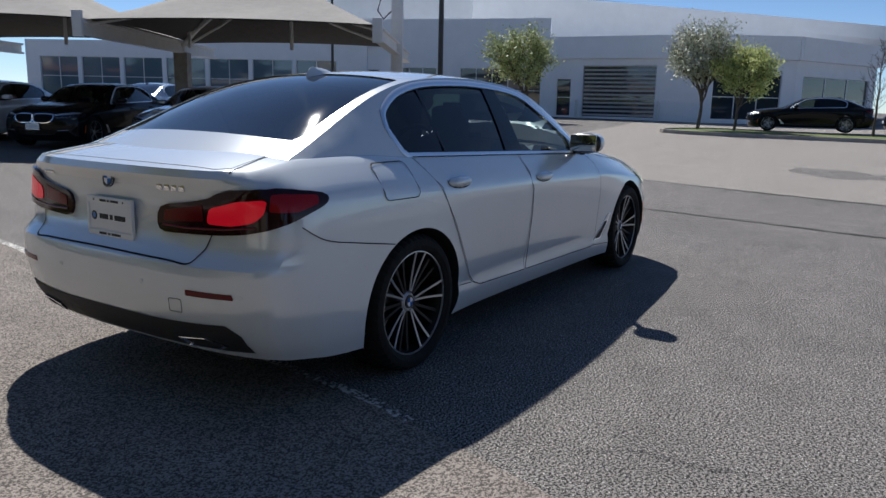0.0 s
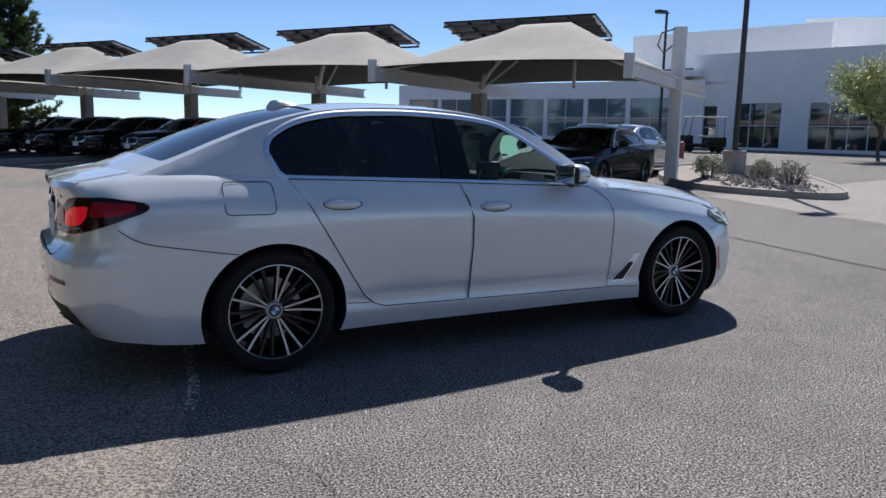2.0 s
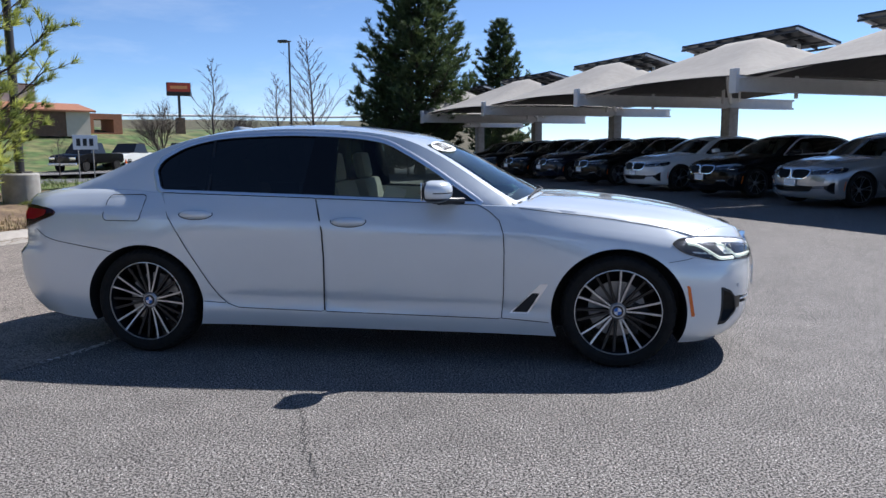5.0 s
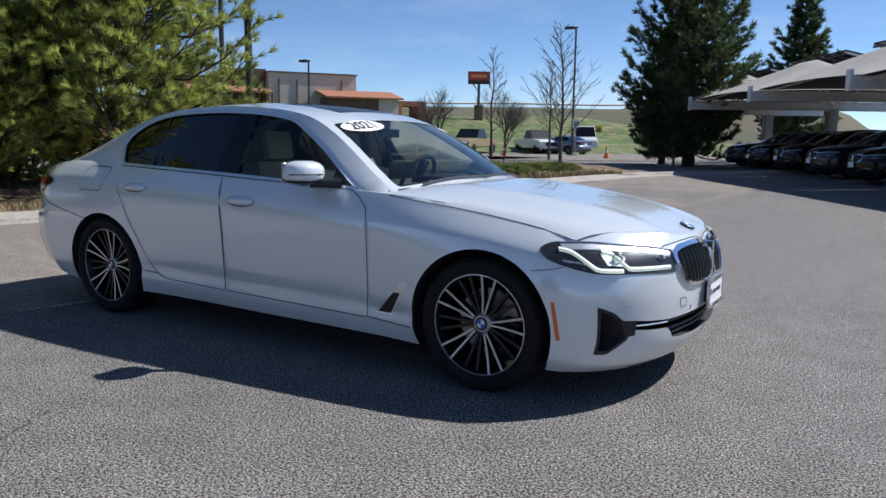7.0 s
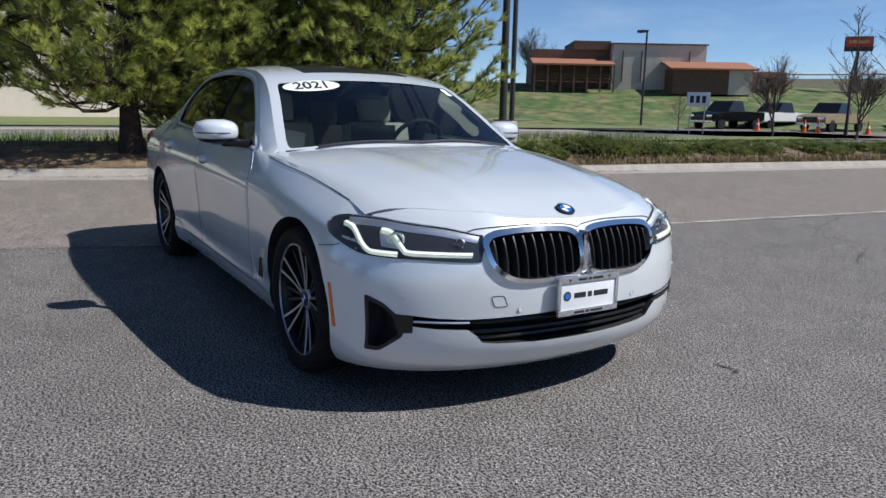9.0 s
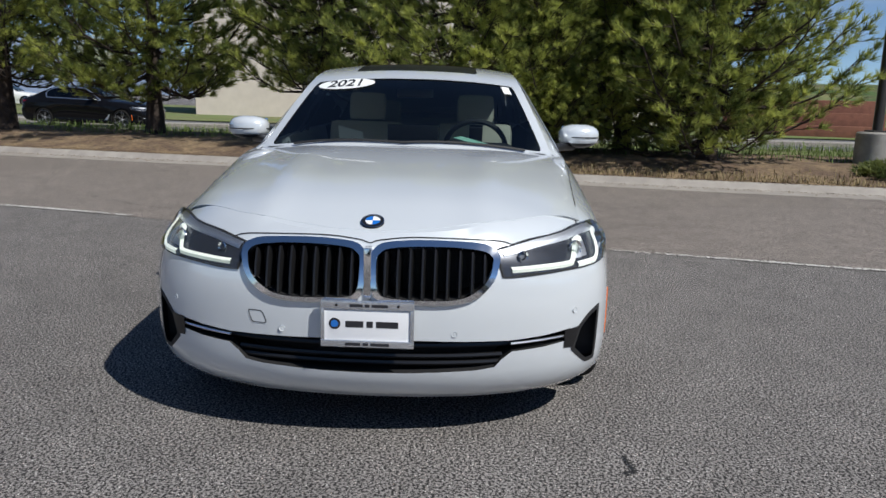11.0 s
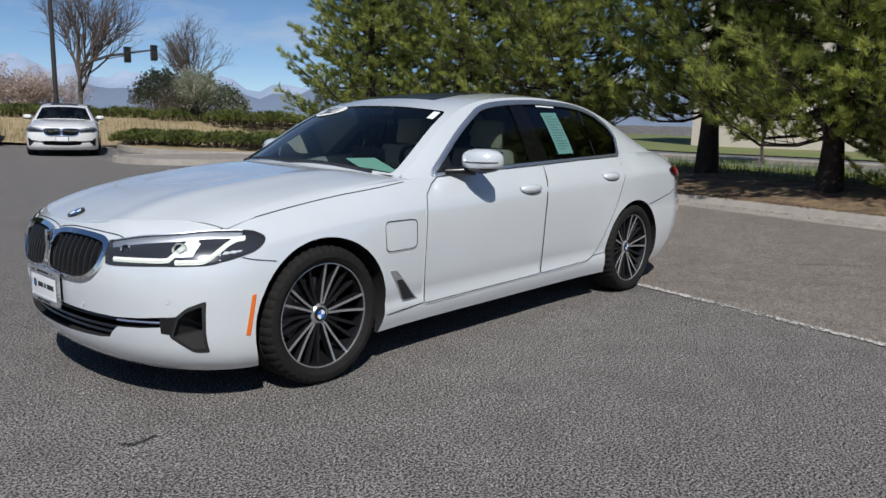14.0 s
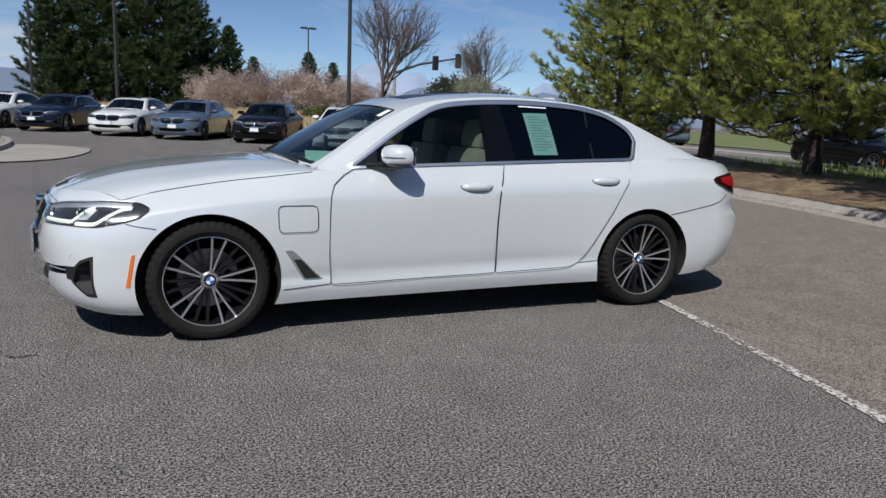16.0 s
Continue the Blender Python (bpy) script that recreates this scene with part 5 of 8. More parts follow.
KERB_SECTION = [(-0.62, 0.006), (-0.18, 0.014), (-0.13, 0.03), (-0.07, 0.095), (-0.04, 0.112), (0.07, 0.118), (0.10, 0.11), (0.10, -0.05)]
sweep("kerb", KERB, KERB_SECTION, M_KERB, "weathered concrete kerb and gutter", "kerb")

# worn white line
def worn_line():
    """Road paint rubbed away in flakes, leaving the asphalt bare between them."""
    m = bpy.data.materials.new("worn_white_road_paint")
    m.use_nodes = True
    n, l = m.node_tree.nodes, m.node_tree.links
    b = n["Principled BSDF"]
    b.inputs["Roughness"].default_value = 0.85
    geo = n.new("ShaderNodeNewGeometry")
    f, g = n.new("ShaderNodeTexNoise"), n.new("ShaderNodeTexNoise")
    f.inputs["Scale"].default_value, f.inputs["Detail"].default_value = 45, 6
    g.inputs["Scale"].default_value, g.inputs["Detail"].default_value = 0.8, 2
    for t in (f, g):
        l.new(geo.outputs["Position"], t.inputs["Vector"])
    add = n.new("ShaderNodeMath")
    l.new(f.outputs["Fac"], add.inputs[0])
    l.new(ramp(n, l, g.outputs["Fac"], 0.3, 0.7, -0.07, 0.07), add.inputs[1])
    l.new(node_mix(n, l, (0.17, 0.16, 0.15), (0.62, 0.60, 0.56), ramp(n, l, add.outputs[0], 0.44, 0.53, 0, 1)), b.inputs["Base Color"])
    l.new(ramp(n, l, add.outputs[0], 0.45, 0.49, 0.0, 1.0), b.inputs["Alpha"])
    return m


M_LINE = worn_line()


def painted_line(line, width, label):
    rl = random.Random(5)
    P = smooth_line(line, 40)
    vs = []
    for i, p in enumerate(P):
        a, b = P[max(i - 1, 0)], P[min(i + 1, len(P) - 1)]
        d = Vector((b[0] - a[0], b[1] - a[1])).normalized()
        for s_ in (-1, 1):
            w = s_ * width / 2 * rl.uniform(0.85, 1.05)
            vs.append((p[0] - d.y * w, p[1] + d.x * w, ground_z(p[0], p[1]) + 0.0085))
    fs = [(2 * i, 2 * i + 1, 2 * i + 3, 2 * i + 2) for i in range(len(P) - 1)]
    tagged(mesh_from("road_marking", vs, fs, M_LINE), label, "road marking", "worn white lines")


painted_line([(-1.72, 0.8), (-1.70, 1.0), (-1.28, 2.7), (-1.05, 3.7), (-0.72, 6.2), (-0.47, 8.1)], 0.075, "worn white painted line on the asphalt")
painted_line([(-5.0, -13.0), (-4.05, -9.0), (-3.08, -4.8), (-2.62, -3.1)], 0.085, "worn white painted line on the asphalt")
painted_line([(-2.02, -1.25), (-1.93, -0.95), (-1.80, -0.1)], 0.06, "short faded scrap of white line")


def crack(points, width, seed, label):
    r_ = random.Random(seed)
    P = smooth_line(points, 14)
    vs, fs = [], []
    for i, p in enumerate(P):
        a, b = P[max(i - 1, 0)], P[min(i + 1, len(P) - 1)]
        d = Vector((b[0] - a[0], b[1] - a[1])).normalized()
        w = width * r_.uniform(0.3, 1.1) / 2
        j = r_.uniform(-1, 1) * 0.02
        for s_ in (-w, w):
            x, y = p[0] - d.y * (s_ + j), p[1] + d.x * (s_ + j)
            vs.append((x, y, ground_z(x, y) + 0.006))
    fs = [(2 * i, 2 * i + 1, 2 * i + 3, 2 * i + 2) for i in range(len(P) - 1)]
    tagged(mesh_from("asphalt_crack", vs, fs, M_TAR), label, "crack", "cracks in the asphalt")


crack([(-0.35, -1.55), (-0.22, -1.75), (-0.10, -1.92), (0.02, -2.25), (0.20, -2.6)], 0.006, 1, "thin dark crack running across the asphalt")
crack([(-1.9, -1.9), (-1.75, -2.05), (-1.72, -2.3), (-1.66, -2.55)], 0.006, 2, "thin dark crack running across the asphalt")
crack([(9.3, 2.3), (9.0, 1.2), (8.4, -0.6), (7.9, -2.5), (7.0, -6.0), (5.8, -12.0)], 0.11, 3, "wide tar-filled joint across the asphalt")
crack([(6.2, 4.0), (5.7, 2.2), (5.2, 0.1), (4.65, -2.6), (3.8, -7.0)], 0.085, 4, "wide tar-filled joint across the asphalt")
crack([(7.4, -0.9), (7.1, -1.1), (6.6, -1.05), (6.2, -1.5)], 0.02, 5, "thin dark crack running across the asphalt")
crack([(2.35, 0.9), (2.43, 0.93), (2.50, 0.90)], 0.02, 6, "short dark scar in the asphalt")
crack([(-4.0, -4.2), (-3.3, -3.2), (-3.2, -2.6)], 0.02, 7, "thin dark crack running across the asphalt")
crack([(1.9, 3.6), (1.2, 4.1), (0.8, 4.9), (0.1, 5.2), (-0.5, 6.6)], 0.012, 8, "thin dark crack running across the asphalt")
crack([(-3.6, 1.3), (-4.6, 2.8), (-5.0, 5.2), (-5.2, 7.5)], 0.02, 9, "thin dark crack running across the asphalt")
crack([(8.0, 6.6), (6.4, 4.6), (6.0, 4.2), (5.6, 3.0)], 0.03, 10, "thin dark crack running across the asphalt")

# planted verge behind the kerb, road, far verge


def verge_z(x, y):
    """The planted verge swells gently behind the kerb and falls to the road."""
    s_ = float(np.interp(y, [p[1] for p in KERB], [p[0] for p in KERB])) - 0.1 - x
    return 0.105 + float(np.interp(s_, [0, 0.5, 1.6, 3.2, 4.6, 6.0, 7.4], [0.0, 0.05, 0.20, 0.27, 0.20, 0.06, -0.03]))


ys_ = np.linspace(-15.6, 21.4, 110)
vs, k = [], 26
for y in ys_:
    x0 = float(np.interp(y, [p[1] for p in KERB], [p[0] for p in KERB])) - 0.1
    x1 = float(np.interp(y, [-15.6, 0, 8, 21.4], [-17.6, -16.4, -15.6, -14.4]))
    for j in range(k + 1):
        x = x0 + (x1 - x0) * j / k
        vs.append((x, y, verge_z(x, y) + (0.035 * noise.noise((x * 1.7, y * 1.7, 3)) if j else 0)))
fs = [(i * (k + 1) + j, i * (k + 1) + j + 1, (i + 1) * (k + 1) + j + 1, (i + 1) * (k + 1) + j) for i in range(len(ys_) - 1) for j in range(k)]
tagged(mesh_from("planting_bed", vs, fs, M_DIRT, smooth=True), "brown mulched verge with dry needles and straw", "planting bed", kind="structure")
strip("grass_verge", [(-17.5, -60.0), (-17.2, -30.0), (-17.0, -8.6), (-16.2, 0.4), (-15.4, 8.0), (-15.2, 22.0), (-15.0, 30.0)], [(-19.6, -60.0), (-19.4, -30.0), (-19.2, -8.6), (-18.6, 0.4), (-17.8, 8.0), (-17.6, 22.0), (-17.4, 30.0)], 0.10, M_TURF, "narrow green grass strip beside the road", "grass")
strip("road", [(-19.6, -90.0), (-19.4, -30.0), (-19.2, -8.6), (-18.6, 0.4), (-17.8, 8.0), (-17.6, 22.0), (-16.0, 40.0)], [(-31.0, -90.0), (-30.6, -30.0), (-30.2, -8.6), (-29.6, 0.4), (-29.0, 8.0), (-28.6, 22.0), (-27.0, 40.0)], 0.03, M_ROAD, "grey asphalt road beyond the trees", "road")
sweep("road_kerb", [(-19.5, -60.0), (-19.4, -30.0), (-19.2, -8.6), (-18.6, 0.4), (-17.8, 8.0), (-17.6, 22.0)], [(-0.1, 0.0), (-0.1, 0.14), (0.1, 0.14), (0.12, 0.02), (0.7, 0.05)], M_KERB, "pale concrete kerb of the road", "kerb")
sweep("road_kerb", [(-24.7, -60.0), (-24.6, -30.0), (-24.4, -8.6), (-23.8, 0.4), (-23.2, 8.0), (-22.8, 22.0)], [(-0.8, 0.0), (-0.8, 0.16), (0.8, 0.16), (0.8, 0.0)], M_KERB, "pale concrete median kerb of the road", "kerb")
strip("far_verge", [(-31.0, -90.0), (-30.6, -30.0), (-30.2, -8.6), (-29.6, 0.4), (-29.0, 8.0), (-28.6, 22.0), (-27.5, 34.0)], [(-70.0, -90.0), (-70.0, -30.0), (-70.0, -8.6), (-68.0, 0.4), (-66.0, 8.0), (-64.0, 22.0), (-60.0, 34.0)], 0.08, M_TURF, "green grass slope beyond the road", "grass")


# ---------------------------------------------------------------- grass, straw and litter on the verge
def blades(name, n, place, h0, h1, material_, label, seed, category="grass"):
    r_ = random.Random(seed)
    vs, fs = [], []
    for _ in range(n):
        x, y, z = place(r_)
        a, h = r_.uniform(0, 6.28), r_.uniform(h0, h1)
        w, lean = 0.006 + 0.004 * r_.random(), r_.uniform(0.1, 0.7) * h
        dx, dy = math.cos(a), math.sin(a)
        b0 = len(vs)
        vs += [(x - dy * w, y + dx * w, z), (x + dy * w, y - dx * w, z), (x + dx * lean * 0.4 + dy * w * 0.7, y + dy * lean * 0.4 - dx * w * 0.7, z + h * 0.6), (x + dx * lean * 0.4 - dy * w * 0.7, y + dy * lean * 0.4 + dx * w * 0.7, z + h * 0.6), (x + dx * lean, y + dy * lean, z + h)]
        fs += [(b0, b0 + 1, b0 + 2, b0 + 3), (b0 + 3, b0 + 2, b0 + 4)]
    return tagged(mesh_from(name, vs, fs, material_), label, category, kind="stuff")


def kerb_place(s0, s1, y0, y1):
    def f(r_):
        y = r_.uniform(y0, y1)
        x = float(np.interp(y, [p[1] for p in KERB], [p[0] for p in KERB])) - 0.12 - abs(r_.gauss(0, 1)) * (s1 - s0) * 0.5 - s0
        return x, y, verge_z(x, y) - 0.01
    return f


blades("straw_grass", 5200, kerb_place(0.0, 0.8, 1.5, 20), 0.03, 0.12, M_STRAW, "dry straw-coloured grass along the kerb", 1)
blades("tall_straw", 2600, kerb_place(0.0, 0.5, 8, 20), 0.05, 0.22, M_STRAW, "dry straw grass before the low junipers", 8)
blades("green_grass", 5000, kerb_place(2.2, 5.5, -10, 20), 0.04, 0.18, M_GREEN_BLADE, "sparse green grass under the pine trees", 2)
blades("verge_grass", 6000, lambda r_: (lambda y: (float(np.interp(y, [-15, 0, 20], [-17.6, -16.6, -15.6])) - r_.uniform(-0.6, 1.6), y, 0.11))(r_.uniform(-16, 20)), 0.1, 0.35, M_GREEN_BLADE, "rough grass beside the road", 3)
r_ = random.Random(9)
vs, fs = [], []
for _ in range(7000):
    y = r_.uniform(-11, 9)
    x = float(np.interp(y, [p[1] for p in KERB], [p[0] for p in KERB])) + r_.gauss(-0.12, 0.33) * (1.6 if r_.random() < 0.25 else 0.8)
    z = 0.122 if x < float(np.interp(y, [p[1] for p in KERB], [p[0] for p in KERB])) + 0.04 else 0.02
    a, s_ = r_.uniform(0, 6.28), r_.uniform(0.01, 0.05)
    b0 = len(vs)
    for k in range(3):
        vs.append((x + s_ * math.cos(a + k * 2.1), y + s_ * 0.35 * math.sin(a + k * 2.1), z + 0.004 * k))
    fs.append((b0, b0 + 1, b0 + 2))
tagged(mesh_from("leaf_litter", vs, fs, M_DIRT), "brown dry needles and leaf litter on the kerb", "leaf litter", kind="stuff")


# ---------------------------------------------------------------- trees
M_BARK = material("dark_pine_bark", (0.042, 0.030, 0.024), 0.95, vary=0.4, scale=12, bump=1.0, bump_scale=25)
M_TWIG = material("grey_brown_twigs", (0.10, 0.08, 0.067), 0.9, vary=0.3, scale=8, bump=0.4)
M_TWIG_PINK = material("pink_grey_budding_twigs", (0.33, 0.25, 0.22), 0.9, vary=0.3, scale=3)


def leaf_material(name, c0, c1, rough=0.5, glow=0.42):
    """Leaves and needles: each clump its own shade; light passes through."""
    m = bpy.data.materials.new(name)
    m.use_nodes = True
    n, l = m.node_tree.nodes, m.node_tree.links
    b = n["Principled BSDF"]
    b.inputs["Roughness"].default_value = rough
    b.inputs["Specular IOR Level"].default_value = 0.35
    geo = n.new("ShaderNodeNewGeometry")
    t = n.new("ShaderNodeTexNoise")
    t.inputs["Scale"].default_value, t.inputs["Detail"].default_value = 2.1, 4
    l.new(geo.outputs["Position"], t.inputs["Vector"])
    add = n.new("ShaderNodeMath")
    add.operation = "MULTIPLY_ADD"
    l.new(geo.outputs["Random Per Island"], add.inputs[0])
    add.inputs[1].default_value = 0.3
    l.new(ramp(n, l, t.outputs["Fac"], 0.40, 0.62, 0.0, 0.7), add.inputs[2])
    col = node_mix(n, l, c0, c1, add.outputs[0])
    l.new(col, b.inputs["Base Color"])
    tr = n.new("ShaderNodeBsdfTranslucent")
    l.new(col, tr.inputs["Color"])
    mx = n.new("ShaderNodeMixShader")
    mx.inputs["Fac"].default_value = glow
    l.new(b.outputs["BSDF"], mx.inputs[1])
    l.new(tr.outputs["BSDF"], mx.inputs[2])
    l.new(mx.outputs["Shader"], n["Material Output"].inputs["Surface"])
    return m


M_NEEDLE = leaf_material("green_pine_needles", (0.075, 0.12, 0.035), (0.62, 0.66, 0.17), glow=0.55)
M_NEEDLE_DARK = leaf_material("dark_pine_needles", (0.030, 0.055, 0.024), (0.11, 0.15, 0.055))
M_LEAF = leaf_material("pale_spring_leaves", (0.28, 0.34, 0.10), (0.66, 0.70, 0.34))
M_BLOSSOM = leaf_material("white_blossom_leaves", (0.30, 0.34, 0.20), (0.70, 0.70, 0.60))
M_PINK = leaf_material("pink_brown_buds", (0.34, 0.26, 0.22), (0.74, 0.64, 0.58))
M_JUNIPER = leaf_material("juniper_foliage", (0.055, 0.085, 0.026), (0.24, 0.26, 0.075))
M_SAGE = leaf_material("grey_green_shrub", (0.10, 0.12, 0.08), (0.22, 0.24, 0.17))


class Soup:
    """Gathers verts and faces for one mesh."""
    def __init__(self):
        self.v, self.f = [], []

    def limb(self, pts, radii, seg=5):
        b0 = len(self.v)
        ref = Vector((0.31, 0.17, 0.93))
        for i, p in enumerate(pts):
            d = (pts[min(i + 1, len(pts) - 1)] - pts[max(i - 1, 0)])
            d = d.normalized() if d.length > 1e-6 else Vector((0, 0, 1))
            if abs(d.dot(ref)) > 0.95:
                ref = Vector((1, 0, 0.1))
            a = d.cross(ref).normalized()
            c = d.cross(a)
            for k in range(seg):
                q = p + (a * math.cos(2 * math.pi * k / seg) + c * math.sin(2 * math.pi * k / seg)) * radii[i]
                self.v.append((q.x, q.y, q.z))
        for i in range(len(pts) - 1):
            for k in range(seg):
                self.f.append((b0 + i * seg + k, b0 + i * seg + (k + 1) % seg, b0 + (i + 1) * seg + (k + 1) % seg, b0 + (i + 1) * seg + k))

    def tuft(self, p, way, rnd, n, length, width):
        """A brush of needles round a shoot."""
        way = way.normalized()
        a = way.orthogonal().normalized()
        c = way.cross(a)
        for _ in range(n):
            t = rnd.uniform(0, 6.283)
            spread = rnd.uniform(0.25, 1.15)
            d = (way + (a * math.cos(t) + c * math.sin(t)) * spread).normalized()
            o = p - way * length * 0.5 * rnd.random()
            e = o + d * length * rnd.uniform(0.75, 1.1)
            s_ = d.cross(Vector((rnd.uniform(-1, 1), rnd.uniform(-1, 1), rnd.uniform(-1, 1))))
            if s_.length < 1e-4:
                continue
            s_ = s_.normalized() * width
            b0 = len(self.v)
            self.v += [tuple(o - s_), tuple(o + s_), tuple(e)]
            self.f.append((b0, b0 + 1, b0 + 2))

    def leaf(self, p, rnd, size):
        a = Vector((rnd.gauss(0, 1), rnd.gauss(0, 1), rnd.gauss(0, 1))).normalized()
        b = a.orthogonal().normalized()
        w = size * 0.5
        b0 = len(self.v)
        m = p + a * size * 0.5
        self.v += [tuple(p), tuple(m + b * w), tuple(p + a * size), tuple(m - b * w)]
        self.f.append((b0, b0 + 1, b0 + 2, b0 + 3))

    def mesh(self, name, material_, parent=None, smooth=False):
        return mesh_from(name, self.v, self.f, material_, parent, smooth)


def pine(seed, height, reach, clear, whorls, needles, length, width, mat, label, group, lean=0.0):
    """Pine: tapered trunk, whorls of drooping limbs that turn up at their tips, brushes of needles."""
    rnd = random.Random(seed)
    tree = empty("pine_tree", pose(0, 0, 0), label, "pine tree", group)
    wood, green = Soup(), Soup()
    n = 9
    trunk = [Vector((0.10 * math.sin(i * 0.8 + seed) * (i / n) + lean * i / n, 0.10 * math.cos(i * 0.7 + seed) * (i / n), height * i / n)) for i in range(n + 1)]
    r0 = 0.021 * height + 0.03
    wood.limb(trunk, [r0 * (1.25 if i == 0 else 1) * (1 - 0.93 * i / n) for i in range(n + 1)], 10)

    def on_trunk(h):
        f = min(n - 1e-4, max(0, h / height * n))
        i = int(f)
        return trunk[i].lerp(trunk[i + 1], f - i)
    for w in range(whorls):
        u = w / (whorls - 1)
        h = clear + (height - clear - 0.15) * u ** 0.92
        shape = (0.82 + 0.18 * math.sin(min(1, u * 3.2) * math.pi / 2)) * (1 - u) ** 0.62 + 0.05
        count = rnd.randint(5, 6)
        a0 = rnd.uniform(0, 6.28)
        for k in range(count):
            ang = a0 + 6.283 * k / count + rnd.uniform(-0.35, 0.35)
            L = reach * shape * rnd.uniform(0.62, 1.12)
            rise = -0.12 + 0.55 * u + rnd.uniform(-0.12, 0.15)
            base = on_trunk(h + rnd.uniform(-0.12, 0.12))
            out = Vector((math.cos(ang), math.sin(ang), 0))
            pts = [base + out * L * t + Vector((0, 0, L * (rise * t + 0.30 * t * t * t - 0.12 * math.sin(t * 3.1)))) + Vector((rnd.uniform(-1, 1), rnd.uniform(-1, 1), rnd.uniform(-1, 1))) * 0.03 * L * t for t in (0, 0.25, 0.5, 0.75, 1)]
            rb = 0.012 + 0.011 * L
            wood.limb(pts, [rb, rb * 0.8, rb * 0.6, rb * 0.4, rb * 0.2], 4)
            subs = max(5, int(L * 9.5))
            for j in range(subs):
                t = 0.12 + 0.88 * (j + rnd.random()) / subs
                i = min(3, int(t * 4))
                p = pts[i].lerp(pts[i + 1], t * 4 - i)
                sgn = 1 if j % 2 else -1
                side = Vector((-out.y, out.x, 0)) * sgn * rnd.uniform(0.4, 1.0) + out * rnd.uniform(0.4, 0.9) + Vector((0, 0, rnd.uniform(0.0, 0.65)))
                side.normalize()
                l2 = L * rnd.uniform(0.14, 0.32) * (1.15 - 0.6 * t) + 0.10
                tip = p + side * l2 + Vector((0, 0, 0.10 * l2))
                wood.limb([p, p.lerp(tip, 0.5) - Vector((0, 0, 0.02)), tip], [0.009, 0.007, 0.004], 3)
                green.tuft(tip, side + Vector((0, 0, 0.5)), rnd, needles, length, width)
                green.tuft(p.lerp(tip, 0.62), side + Vector((0, 0, 0.35)), rnd, needles // 2, length, width)
                if rnd.random() < 0.75:
                    s2 = (side + Vector((rnd.uniform(-0.8, 0.8), rnd.uniform(-0.8, 0.8), rnd.uniform(-0.1, 0.6)))).normalized()
                    q = p.lerp(tip, 0.45) + s2 * l2 * 0.6
                    wood.limb([p.lerp(tip, 0.45), q], [0.006, 0.003], 3)
                    green.tuft(q, s2 + Vector((0, 0, 0.4)), rnd, needles, length, width)
            green.tuft(pts[4], pts[4] - pts[3] + Vector((0, 0, 0.15)), rnd, needles, length, width)
    wood.mesh("trunk", M_BARK, tree, True)
    green.mesh("crown", mat, tree)
    return tree


def bare_tree(seed, height, label, group, material_=None, leaves=None, spread=0.62, depth=5, name="bare_tree", leaf_size=0.05, leaf_n=5, stems=1):
    """Leafless or budding tree: limbs that fork again and again."""
    rnd = random.Random(seed)
    tree = empty(name, pose(0, 0, 0), label, "tree", group)
    wood, green = Soup(), Soup()

    def grow(p, d, L, r, k):
        mid = p + d * L * 0.5 + Vector((rnd.uniform(-1, 1), rnd.uniform(-1, 1), 0)) * L * 0.05
        e = p + d * L
        wood.limb([p, mid, e], [r, r * 0.82, r * 0.62], 6 if k < 2 else (4 if k < 3 else 3))
        if leaves is not None and k >= depth - 2:
            for _ in range(leaf_n):
                green.leaf(p.lerp(e, rnd.random()) + Vector((rnd.gauss(0, 1), rnd.gauss(0, 1), rnd.gauss(0, 1))) * leaf_size * 1.5, rnd, leaf_size * rnd.uniform(0.7, 1.4))
        if k >= depth:
            return
        kids = rnd.randint(2, 3) if k else rnd.randint(4, 5)
        for i in range(kids + (1 if k in (1, 2) else 0)):
            a = d.orthogonal().normalized()
            a.rotate(Matrix.Rotation(rnd.uniform(0, 6.283), 3, d))
            s_ = spread * rnd.uniform(0.45, 1.15)
            nd = (d + a * s_ + Vector((0, 0, 0.16))).normalized()
            st = e if i < kids - 1 or k == 0 else p.lerp(e, rnd.uniform(0.4, 0.8))
            if k == 0:
                st = p.lerp(e, rnd.uniform(0.6, 1.0))
            grow(st, nd, L * rnd.uniform(0.60, 0.86), max(0.004, r * 0.60), k + 1)
        if k < 3:
            grow(e, (d + Vector((rnd.uniform(-0.15, 0.15), rnd.uniform(-0.15, 0.15), 0.1))).normalized(), L * 0.78, r * 0.62, k + 1)
    for s_ in range(stems):
        d0 = Vector((rnd.uniform(-0.06, 0.06), rnd.uniform(-0.06, 0.06), 1)) if stems == 1 else Vector((rnd.uniform(-0.7, 0.7), rnd.uniform(-0.7, 0.7), 1))
        grow(Vector((rnd.uniform(-0.2, 0.2) * (stems > 1), rnd.uniform(-0.2, 0.2) * (stems > 1), 0)), d0.normalized(), height * 0.27, 0.016 * height / (1 if stems == 1 else 2.2), 0)
    wood.mesh("trunk", material_ or M_TWIG, tree, False)
    if leaves is not None:
        green.mesh("crown", leaves, tree)
    return tree


